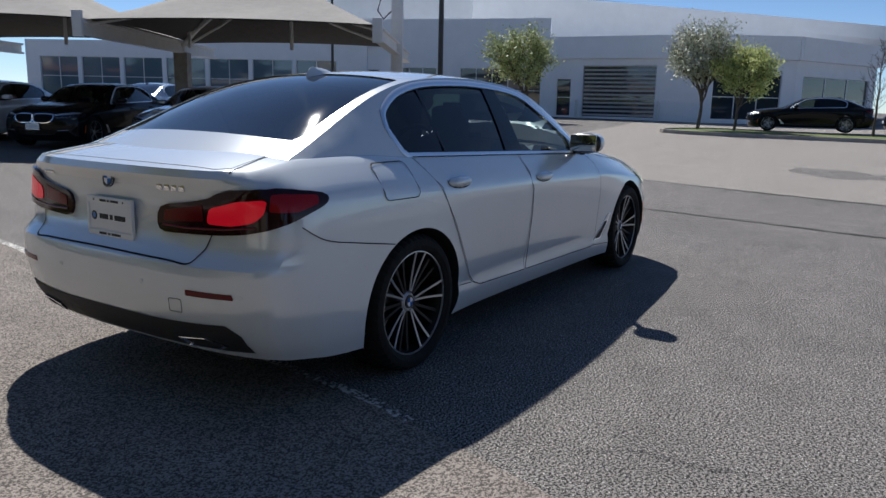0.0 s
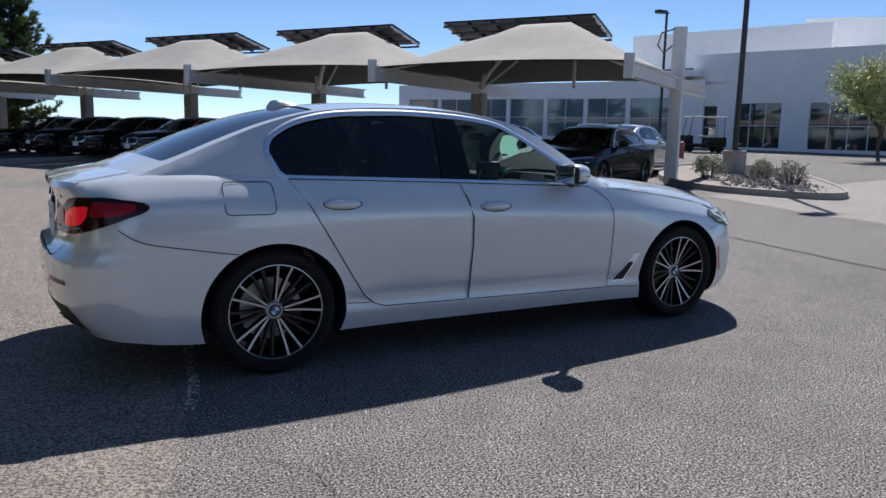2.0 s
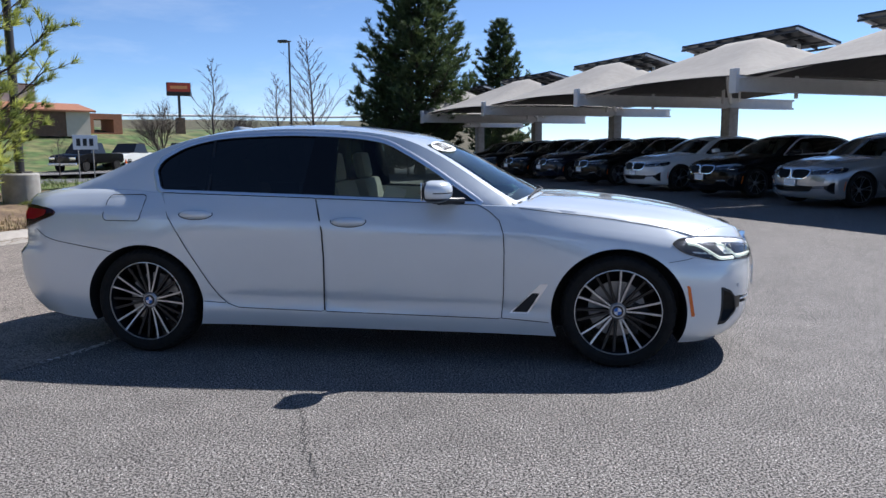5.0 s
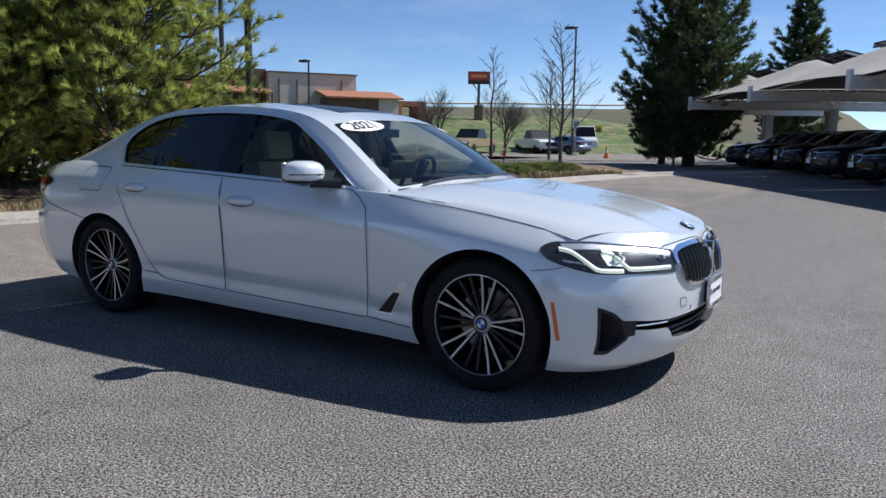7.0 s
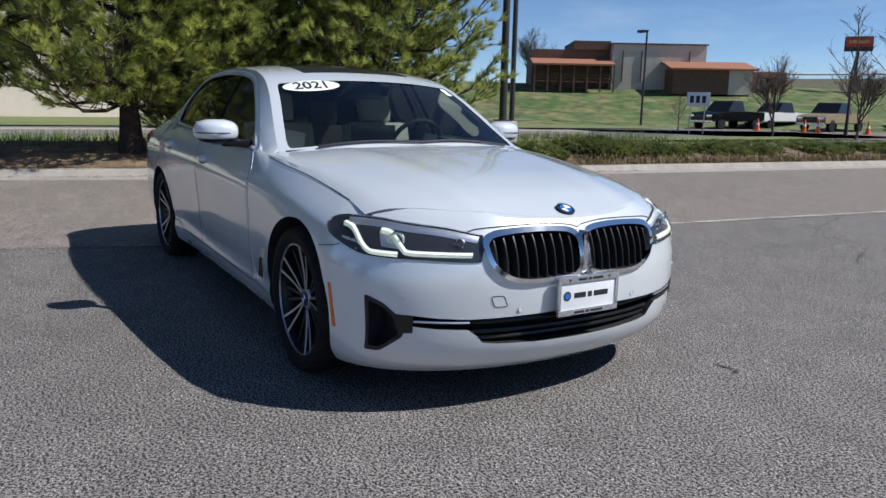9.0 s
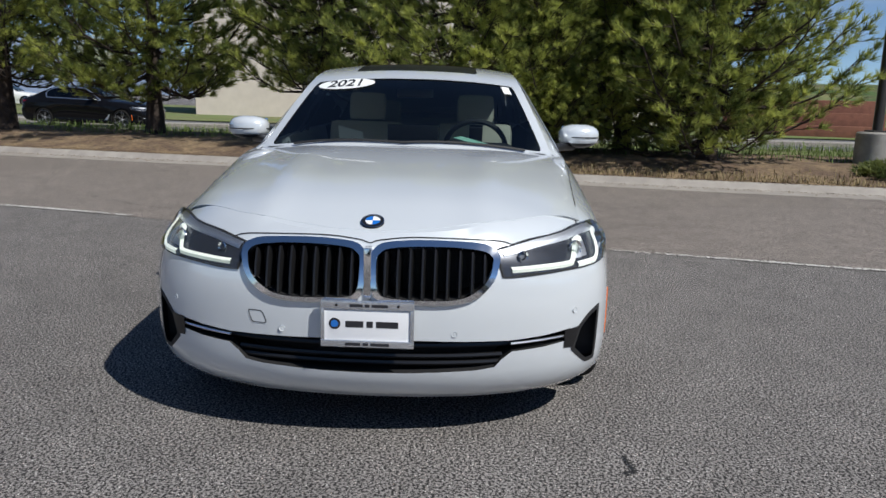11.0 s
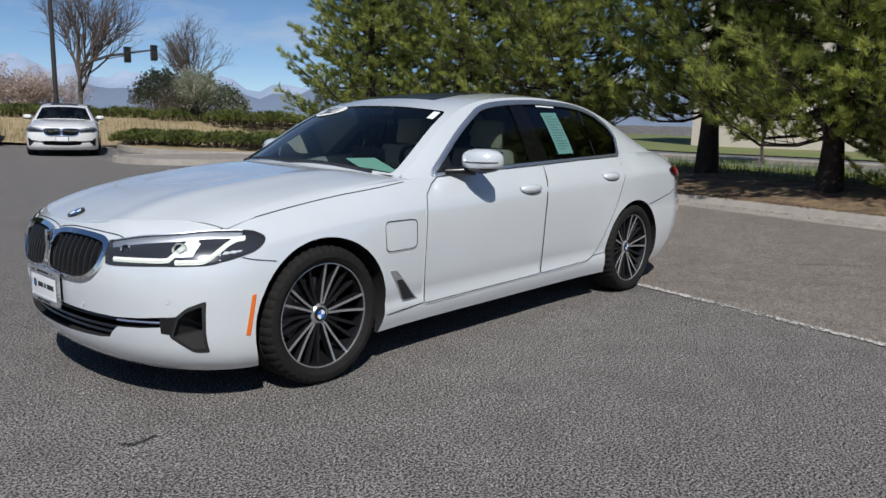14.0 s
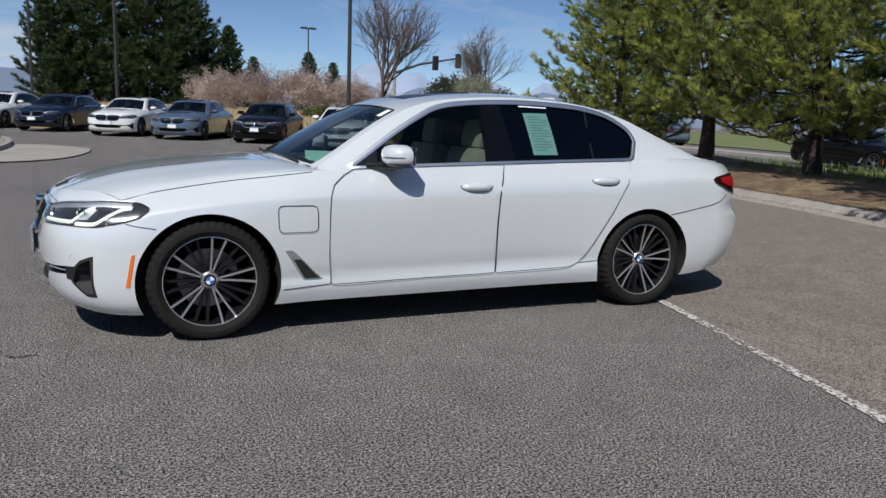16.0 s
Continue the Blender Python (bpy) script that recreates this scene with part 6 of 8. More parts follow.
def bush(seed, rx, ry, rz, n, mat, label, group, name="shrub", leaf=0.06, brush=False):
    """Low shrub: many twigs from the root with small leaves."""
    rnd = random.Random(seed)
    b = empty(name, pose(0, 0, 0), label, "shrub", group)
    wood, green = Soup(), Soup()
    for _ in range(n):
        a, u = rnd.uniform(0, 6.283), math.sqrt(rnd.random())
        tip = Vector((rx * u * math.cos(a), ry * u * math.sin(a), rz * (0.35 + 0.65 * math.sqrt(max(0, 1 - u * u))) * rnd.uniform(0.7, 1.12)))
        foot = Vector((tip.x * 0.55, tip.y * 0.55, 0))
        if rnd.random() < 0.5:
            wood.limb([foot, foot.lerp(tip, 0.5) + Vector((0, 0, 0.04)), tip], [0.010, 0.007, 0.003], 3)
        if brush:
            green.tuft(tip, Vector((tip.x * 0.4, tip.y * 0.4, 0.6)) + Vector((rnd.gauss(0, 0.3), rnd.gauss(0, 0.3), 0)), rnd, 14, leaf, leaf * 0.10)
        else:
            for _ in range(8):
                green.leaf(tip + Vector((rnd.gauss(0, 1), rnd.gauss(0, 1), rnd.gauss(0, 1))) * leaf, rnd, leaf)
    wood.mesh("stem", M_TWIG, b)
    green.mesh("foliage", mat, b)
    return b


# pines behind the kerb: three kinds, repeated with turns
NEAR = "green pine tree with brown trunk on the mulched verge"
kinds = [pine(11, 7.6, 2.75, 1.05, 28, 38, 0.185, 0.0064, M_NEEDLE, NEAR, "pines along the kerb"),
         pine(23, 8.2, 2.5, 1.35, 27, 38, 0.185, 0.0064, M_NEEDLE, NEAR, "pines along the kerb"),
         pine(37, 6.6, 2.7, 0.55, 29, 38, 0.18, 0.0066, M_NEEDLE, "green pine tree branching low over the mulched verge", "pines along the kerb")]
spots = [(-12.5, -6.95, 0, 0), (-11.3, -2.7, 1, 40), (-10.9, 3.5, 2, 0)]
for x, y, k, a in spots:
    kinds[k].matrix_basis = pose(x, y, verge_z(x, y) - 0.05, 0, 0, a)
for x, y, k, a, s_ in ((-9.6, 0.1, 0, 130, 0.95), (-9.1, 4.7, 2, 200, 1.0), (-10.9, 1.8, 2, 75, 0.85), (-9.5, 1.7, 2, 160, 0.6), (-12.9, -10.7, 1, 250, 1.0), (-12.9, -14.6, 0, 300, 1.0)):
    copy_thing(kinds[k], pose(x, y, verge_z(x, y) - 0.05, 0, 0, a) @ Matrix.Scale(s_, 4))
# darker pines farther off
FAR = "tall dark green pine tree with a dense crown"
dark = [pine(51, 10.5, 3.3, 0.8, 27, 15, 0.30, 0.022, M_NEEDLE_DARK, FAR, "distant pines"),
        pine(52, 9.0, 2.2, 0.8, 25, 14, 0.28, 0.022, M_NEEDLE_DARK, FAR, "distant pines")]
dark[0].matrix_basis = pose(-5.4, 31.0, 0.0)
dark[1].matrix_basis = pose(-2.3, 41.5, 0.0)
for x, y, k, a, s_ in ((-7.6, 34.5, 1, 60, 0.75), (5.4, -55, 1, 30, 1.05), (2.5, -57, 0, 90, 1.12), (-1.6, -57, 0, 200, 1.2), (-4.6, -60, 0, 300, 0.95), (-7.4, -60, 1, 120, 0.82), (-10.5, -66, 1, 10, 0.6), (-22, -92, 1, 80, 0.9), (-26, -95, 1, 180, 0.8)):
    copy_thing(dark[k], pose(x, y, ground_z(x, y), 0, 0, a) @ Matrix.Scale(s_, 4))
# leafless trees
BARE = "leafless grey-brown tree in early spring"


def leader_tree(seed, height, spread, label, group):
    """Leafless young tree: one straight stem with thin rising side branches and twigs."""
    rnd = random.Random(seed)
    tree = empty("bare_tree", pose(0, 0, 0), label, "tree", group)
    wood, fine = Soup(), Soup()
    n = 8
    stem = [Vector((rnd.uniform(-1, 1) * 0.02 * i, rnd.uniform(-1, 1) * 0.02 * i, height * i / n)) for i in range(n + 1)]
    wood.limb(stem, [(0.013 * height) * (1.2 if i == 0 else 1) * (1 - 0.95 * i / n) + 0.006 for i in range(n + 1)], 8)
    for k in range(34):
        u = 0.22 + 0.75 * (k + rnd.random()) / 34
        f = u * n
        p = stem[int(f)].lerp(stem[int(f) + 1], f - int(f))
        a = 2.4 * k + rnd.uniform(-0.5, 0.5)
        L = spread * (1.05 - u) ** 0.75 * rnd.uniform(0.7, 1.15)
        out = Vector((math.cos(a), math.sin(a), rnd.uniform(0.75, 1.3))).normalized()
        pts = [p, p + out * L * 0.5, p + out * L + Vector((0, 0, 0.12 * L))]
        r = 0.010 + 0.007 * L
        wood.limb(pts, [r, r * 0.65, 0.005], 4)
        for j in range(rnd.randint(5, 9)):
            t = rnd.uniform(0.25, 1.0)
            q = pts[0].lerp(pts[1], t * 2) if t < 0.5 else pts[1].lerp(pts[2], t * 2 - 1)
            d = (out + Vector((rnd.uniform(-1, 1), rnd.uniform(-1, 1), rnd.uniform(-0.2, 0.8))) * 0.8).normalized()
            l_ = L * rnd.uniform(0.18, 0.42)
            e = q + d * l_
            fine.limb([q, q.lerp(e, 0.5) + Vector((0, 0, 0.02)), e], [0.008, 0.006, 0.003], 3)
            for _ in range(3):
                g = q.lerp(e, rnd.uniform(0.3, 1.0))
                fine.limb([g, g + (d + Vector((rnd.uniform(-1, 1), rnd.uniform(-1, 1), rnd.uniform(-0.3, 0.8)))).normalized() * l_ * 0.45], [0.005, 0.002], 3)
    wood.mesh("trunk", M_TWIG, tree, True)
    fine.mesh("crown", M_TWIG, tree)
    return tree


bt = [leader_tree(3, 6.6, 2.3, BARE, "leafless trees"), leader_tree(8, 5.8, 2.5, BARE, "leafless trees")]
bt[0].matrix_basis = pose(-18.85, 37.08, 0.05)
bt[1].matrix_basis = pose(-7.87, 22.09, 0.05) @ Matrix.Scale(0.9, 4)
for x, y, k, a, s_ in ((-14.5, 36.0, 0, 140, 0.85), (-68, 58, 1, 10, 1.5), (-5.8, 30.0, 0, 250, 0.62), (-24, 30, 1, 190, 0.45)):
    copy_thing(bt[k], pose(x, y, ground_z(x, y), 0, 0, a) @ Matrix.Scale(s_, 4))
# broad leafless trees
vase = bare_tree(31, 9.6, "broad leafless tree with many rising branches", "broad leafless trees", None, None, 0.70, 6)
vase.matrix_basis = pose(-12.0, -35.0, ground_z(-12.0, -35.0) + 0.5) @ Matrix.Scale(0.88, 4)
for x, y, a, s_ in ((-19.0, -36.5, 120, 0.78), (-18.4, 30.3, 60, 0.5), (-15.6, 32.5, 200, 0.48), (-58.0, 46.0, 20, 0.8)):
    copy_thing(vase, pose(x, y, ground_z(x, y) + (0.5 if y < 0 else (2.9 if x < -50 else 0)), 0, 0, a) @ Matrix.Scale(s_, 4))
# budding shrubs and blossom
pk = bare_tree(14, 4.4, "pinkish budding shrub in early spring", "budding shrubs", M_TWIG_PINK, M_PINK, 0.95, 5, "budding_shrub", 0.07, 3, 4)
pk.matrix_basis = pose(-6.2, -42.0, 0.3)
for x, y, a, s_ in ((-9.6, -40.5, 80, 1.0), (-12.6, -41.5, 160, 0.9), (-16.5, -34.0, 240, 0.8), (-4.0, -44.5, 300, 0.9)):
    copy_thing(pk, pose(x, y, ground_z(x, y), 0, 0, a) @ Matrix.Scale(s_, 4))
leafy = bare_tree(21, 5.6, "young tree with pale yellow-green spring leaves", "leafing trees", M_TWIG, M_LEAF, 0.78, 5, "leafing_tree", 0.11, 9)
leafy.matrix_basis = pose(31.4, 15.1, 0.35)
l2 = bare_tree(22, 5.4, "young tree with pale spring leaves and white blossom", "leafing trees", M_TWIG, M_BLOSSOM, 0.78, 5, "leafing_tree", 0.10, 9)
l2.matrix_basis = pose(29.4, 5.7, 0.45)
copy_thing(leafy, pose(30.0, 4.3, 0.40, 0, 0, 100) @ Matrix.Scale(0.74, 4))
copy_thing(bt[0], pose(29.5, -1.0, 0.4, 0, 0, 30) @ Matrix.Scale(0.55, 4))
for x, y, a, s_ in ((-22.5, -5.5, 20, 0.8), (-40, -22, 120, 1.0), (-38, 8, 200, 0.9), (-36, -2, 60, 0.8)):
    copy_thing(l2, pose(x, y, 0.05, 0, 0, a) @ Matrix.Scale(s_, 4))
# junipers
jun = bush(5, 1.2, 0.9, 0.62, 420, M_JUNIPER, "low spreading green juniper", "junipers", "juniper", 0.20, True)
jun.matrix_basis = pose(-7.9, 9.2, 0.1) @ Matrix.Diagonal((0.95, 0.95, 0.72, 1))
for i, (x, y) in enumerate([(-7.8, 10.9), (-7.6, 12.7), (-7.5, 14.1), (-7.2, 16.2), (-7.1, 17.9), (-6.8, 19.2), (-8.8, 11.5), (-8.6, 14.6), (-8.4, 17.4), (-8.0, 7.7), (-7.9, -30.8), (-9.8, -29.9), (-11.6, -29.0), (-13.2, -27.4), (-14.4, -25.5), (-8.9, -32.0), (-15.4, -23.6)]):
    copy_thing(jun, pose(x, y, ground_z(x, y) + (0.1 if y > 0 else 0.75), 0, 0, 57 * i) @ (Matrix.Diagonal((0.95, 0.95, 0.72, 1)) if y > 0 else Matrix.Scale(1.25, 4)))
sage = bush(6, 1.5, 1.5, 2.4, 420, M_SAGE, "grey-green leafy shrub on the dry bank", "shrubs", "shrub", 0.12)
sage.matrix_basis = pose(-14.6, -31.5, 0.8)
copy_thing(sage, pose(-16.0, -28.5, 0.6, 0, 0, 90) @ Matrix.Scale(0.8, 4))
wild = bush(7, 0.35, 0.35, 0.55, 70, M_SAGE, "small sparse shrub in the gravel island", "island shrubs", "shrub", 0.05)
wild.matrix_basis = pose(13.7, 6.9, 0.2)
for i, (x, y) in enumerate([(14.6, 8.4), (16.2, 9.6), (15.9, 11.5), (13.2, 8.9), (5.4, -20.6), (5.9, -18.9)]):
    copy_thing(wild, pose(x, y, 0.22, 0, 0, 70 * i) @ Matrix.Scale(0.75 + 0.1 * i, 4))
for x, y, k in ((-9.6, -20.6, 1), (-10.4, -19.1, 2), (-10.9, -17.6, 3), (-11.6, -16.3, 4), (-8.9, -21.8, 5)):
    copy_thing(jun, pose(x, y, 0.25, 0, 0, 70 * k) @ Matrix.Scale(1.05, 4))
copy_thing(l2, pose(-13.6, -26.6, 0.6, 0, 0, 45) @ Matrix.Scale(0.6, 4))


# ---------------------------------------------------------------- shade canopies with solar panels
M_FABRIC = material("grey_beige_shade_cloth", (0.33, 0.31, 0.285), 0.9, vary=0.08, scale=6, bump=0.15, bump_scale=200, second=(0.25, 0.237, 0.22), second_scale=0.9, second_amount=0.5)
# shade below the canopies, put into a dark colour for the cloth's underside
M_CLOTH_SHADE = material("shaded_cloth_underside", (0.085, 0.080, 0.075), 0.95, vary=0.15, scale=5, bump=0.1, bump_scale=150)
M_STEEL = material("white_painted_steel", (0.72, 0.71, 0.69), 0.5, vary=0.06, scale=4)
M_PANEL = material("solar_cells", (0.015, 0.018, 0.026), 0.45, vary=0.2, scale=6, coat=0.1, spec=0.3)
# dark tone of the rails and bars beneath the panel
M_PANEL_BACK = material("dark_panel_underside", (0.05, 0.052, 0.055), 0.6, vary=0.15, scale=3)
M_POLE = material("dark_bronze_pole", (0.035, 0.032, 0.030), 0.45, vary=0.15, scale=5)
M_CONCRETE = material("grey_concrete_base", (0.33, 0.315, 0.29), 0.9, vary=0.18, scale=7, bump=0.4, bump_scale=60)
ROW, DEEP = Vector((-0.5226, 0.8526, 0)), Vector((0.8526, 0.5226, 0))
PEAK = Vector((9.18, 11.12, 0))
CELL = 6.22
HALF = CELL / 2


def canopy_place(k):
    c = PEAK + ROW * CELL * k
    return Matrix.Translation((c.x, c.y, ground_z(c.x, c.y))) @ Matrix((-ROW, DEEP, Vector((0, 0, 1)))).transposed().to_4x4()


def canopy():
    """One bay: cloth hip roof on a steel frame, tilted solar panel above. Local x along the row, y away, z up."""
    c = empty("shade_canopy", canopy_place(0), "beige cloth canopy on white steel beams below a solar panel", "canopy", "shade canopies over the parked cars")
    vs, fs, n = [], [], 18
    for i in range(n + 1):
        for j in range(n + 1):
            a, b = -1 + 2 * i / n, -1 + 2 * j / n
            m = max(max(0.0, abs(a) - 0.22) / 0.78, abs(b))
            x, y = a * (HALF - 0.08), 0.3 + b * 3.1
            sag = 0.10 * math.sin(math.pi * m) * m
            edge = (0.07 * (1 - a * a) if abs(b) >= abs(a) else 0.07 * (1 - b * b)) * m ** 3
            vs.append((x * (1 - 0.02 * (1 - b * b) * m), y, 2.74 + 1.28 * (1 - m) - sag * 0.5 + edge))
    for i in range(n):
        for j in range(n):
            fs.append((i * (n + 1) + j, (i + 1) * (n + 1) + j, (i + 1) * (n + 1) + j + 1, i * (n + 1) + j + 1))
    mesh_from("cloth", vs, fs, M_FABRIC, c, True)
    # added sheet just under the cloth, coloured dark for the shade there
    mesh_from("cloth_shade", [(x * 0.995, y, z - 0.025) for x, y, z in vs], fs, M_CLOTH_SHADE, c, True)
    for s_ in (-1, 1):
        bm = bmesh.new()
        for z0, z1, w in ((2.40, 2.43, 0.10), (2.67, 2.70, 0.10), (2.43, 2.67, 0.025)):
            box(bm, s_ * HALF - w, s_ * HALF + w, -3.0, 5.6, z0, z1)
        box(bm, s_ * HALF - 0.10, s_ * HALF + 0.10, -3.05, -2.95, 2.36, 2.86, None, 0.01)
        part("beam", bm, M_STEEL, c)
        bm = bmesh.new()
        tube(bm, [(s_ * 3.15, -2.7, 2.62), (s_ * 1.6, -1.3, 3.10), (0, 0.3, 3.72)], 0.035, 6)
        tube(bm, [(s_ * 3.15, 3.3, 2.62), (s_ * 1.6, 1.8, 3.10), (0, 0.3, 3.72)], 0.035, 6)
        part("rafter", bm, M_STEEL, c)
    bm = bmesh.new()
    box(bm, -HALF - 0.19, -HALF + 0.19, 2.7, 3.08, -0.3, 2.42, None, 0.015)
    part("column", bm, M_CONCRETE, c)
    bm = bmesh.new()
    tube(bm, [(-HALF, 2.9, 2.6), (-2.3, 2.0, 3.05), (-1.5, 1.2, 3.4)], 0.07, 8)
    tube(bm, [(-HALF, 2.9, 2.3), (-HALF, 2.9, 3.2)], 0.07, 8)
    part("strut", bm, M_STEEL, c)
    m = pose(-1.2, 1.92, 4.11, -12.5, 0, 0)
    bm = bmesh.new()
    box(bm, -2.24, 2.24, -0.83, 0.83, 0.0, 0.05, m)
    p = part("solar_panel", bm, M_PANEL, c, "dark solar panel on an aluminium frame", smooth=0)
    for k in range(7):
        bm = bmesh.new()
        x = -2.2 + 4.4 * k / 6
        box(bm, x - 0.025, x + 0.025, -0.83, 0.83, -0.07, -0.005, m)
        # inner rails are darker than the two end rails
        part("panel_rail", bm, M_STEEL if k in (0, 6) else M_PANEL_BACK, p, smooth=0)
    for y in (-0.80, -0.28, 0.28, 0.80):
        bm = bmesh.new()
        box(bm, -2.24, 2.24, y - 0.025, y + 0.025, -0.12, -0.075, m)
        part("panel_bar", bm, M_PANEL_BACK, p, smooth=0)
    for s_ in (-2.6, 0.2):
        bm = bmesh.new()
        tube(bm, [(s_, 2.1, 2.5), (s_, 2.1, 3.98)], 0.05, 8)
        part("panel_post", bm, M_STEEL, c)
    return c


bay = canopy()
for k in range(1, 5):
    copy_thing(bay, canopy_place(k))
# tall end post with a floodlight
m0 = canopy_place(0)
post = empty("end_post", m0 @ Matrix.Translation((HALF + 0.02, 1.55, 0)), "white steel end post with a loop of dark cable", "post")
bm = bmesh.new()
box(bm, -0.15, 0.15, -0.13, 0.13, -0.2, 3.95, None, 0.01)
part("shaft", bm, M_STEEL, post)
bm = bmesh.new()
tube(bm, [(-0.15, -0.10, 3.5), (-0.35, -0.16, 3.3), (-0.5, -0.2, 3.5), (-0.42, -0.18, 3.8), (-0.1, -0.12, 3.9)], 0.02, 6)
part("cable", bm, M_POLE, post)



# ---------------------------------------------------------------- parked cars: the same make, other paint
SKIP = ("print_line", "window_sheet", "window_label", "year_sticker", "lettering", "inspection_sticker", "paper_sheet", "folded_paper", "wording_bar", "plate_emblem", "screw", "parking_sensor", "badge_bar", "tow_flap", "shut_line", "handle_gap", "wiper", "lens_ring", "lamp_lens", "lamp_seal", "lamp_block", "emblem", "emblem_quarter", "emblem_ring", "print", "intake_bar", "vent_mesh", "charging_flap", "mirror_line", "panel_gap", "brake_caliper", "badge_quarter", "hub_badge")


def parked(x, y, turn, paint, label, group, scale=1.0, z=None):
    c = copy_thing(car, pose(x, y, ground_z(x, y) if z is None else z, 0, 0, turn))
    tagged(c, label, "car", group)
    for o in list(c.children_recursive):
        if o.name.split(".")[0] in SKIP:
            bpy.data.objects.remove(o)
    for o in c.children_recursive:
        if o.type == "MESH" and o.material_slots and o.material_slots[0].material == M_WHITE:
            o.material_slots[0].link = "OBJECT"
            o.material_slots[0].material = paint
        elif o.name.startswith(("brake_light", "side_light")):
            o.material_slots[0].link = "OBJECT"
            o.material_slots[0].material = M_RED_DARK
        elif o.name.startswith("daytime_light"):
            o.material_slots[0].link = "OBJECT"
            o.material_slots[0].material = M_CHROME
    if scale != 1.0:
        c.scale = (scale, scale, scale)
    return c


P_BLACK = paint_material("black_car_paint", (0.005, 0.005, 0.006), 0.0, 0.2)
P_NAVY = paint_material("navy_car_paint", (0.008, 0.012, 0.026), 0.1, 0.4)
P_SILVER = paint_material("silver_car_paint", (0.46, 0.47, 0.48), 0.5)
P_BLUE = paint_material("blue_grey_car_paint", (0.13, 0.17, 0.235), 0.4)
P_TAN = paint_material("tan_truck_paint", (0.28, 0.23, 0.14), 0.0, 0.2)
P_WHITE = paint_material("plain_white_car_paint", (0.78, 0.78, 0.77), 0.0)
UNDER = "cars under the shade canopies"
front0 = Vector((8.03, 11.87, 0))
CARS, BACK = Vector((-0.45, 0.893, 0)), Vector((0.893, 0.45, 0))
for k, paint, words in ((-1, P_BLACK, "black saloon car in the shade of the canopies"), (0, P_SILVER, "silver saloon car in the shade of the canopies"), (1, P_BLACK, "black saloon car in the shade of the canopies"), (2, P_WHITE, "white saloon car in the shade of the canopies"),
                        (3, P_BLACK, "black saloon car in the shade of the canopies"), (4, P_NAVY, "navy blue saloon car in the shade of the canopies"), (5, P_BLACK, "black saloon car in the shade of the canopies"), (6, P_BLACK, "black saloon car in the shade of the canopies"), (7, P_BLACK, "black saloon car in the shade of the canopies")):
    c = front0 + CARS * 2.95 * k
    parked(c.x, c.y, 206.7 + (k % 3 - 1) * 1.2, paint, words, UNDER)
for k, paint, words in ((-1, P_SILVER, "silver saloon car in the second row under the canopies"), (1, P_BLUE, "blue-grey saloon car in the second row under the canopies")):
    c = front0 + CARS * 2.95 * (k + 0.35) + BACK * 5.9
    parked(c.x, c.y, 26.7, paint, words, UNDER)
SOUTH = "cars parked in the far row"
for x, y, paint, words in ((-5.6, -20.3, P_WHITE, "white saloon car parked by the dry grass bank"), (-3.74, -24.2, P_BLACK, "black saloon car parked by the dry grass bank"), (-1.1, -25.5, P_BLUE, "blue-grey saloon car parked by the dry grass bank"), (1.0, -27.2, P_WHITE, "white saloon car parked by the dry grass bank"), (3.6, -29.6, P_NAVY, "navy saloon car parked by the dry grass bank"), (5.9, -31.6, P_WHITE, "white saloon car parked by the dry grass bank")):
    parked(x, y, 66, paint, words, SOUTH)
parked(-22.0, -13.0, 82, P_BLACK, "black car on the road behind the trees", "cars on the road")
parked(-46.0, -31.0, 95, P_WHITE, "white car parked across the road", "cars on the road")
parked(-27.0, -30.0, 262, P_BLUE, "blue-grey car on the road behind the trees", "cars on the road")
parked(31.6, 1.7, 98, P_BLACK, "black car parked before the white building", "cars by the building", z=0.45)
parked(35.0, -3.4, 102, P_BLACK, "black car parked before the white building", "cars by the building", z=0.45)
parked(-20.5, 52.0, 160, P_BLUE, "blue car on the far road", "cars on the far road")
parked(-14.5, 66.0, 300, P_WHITE, "white car on the far road", "cars on the far road")


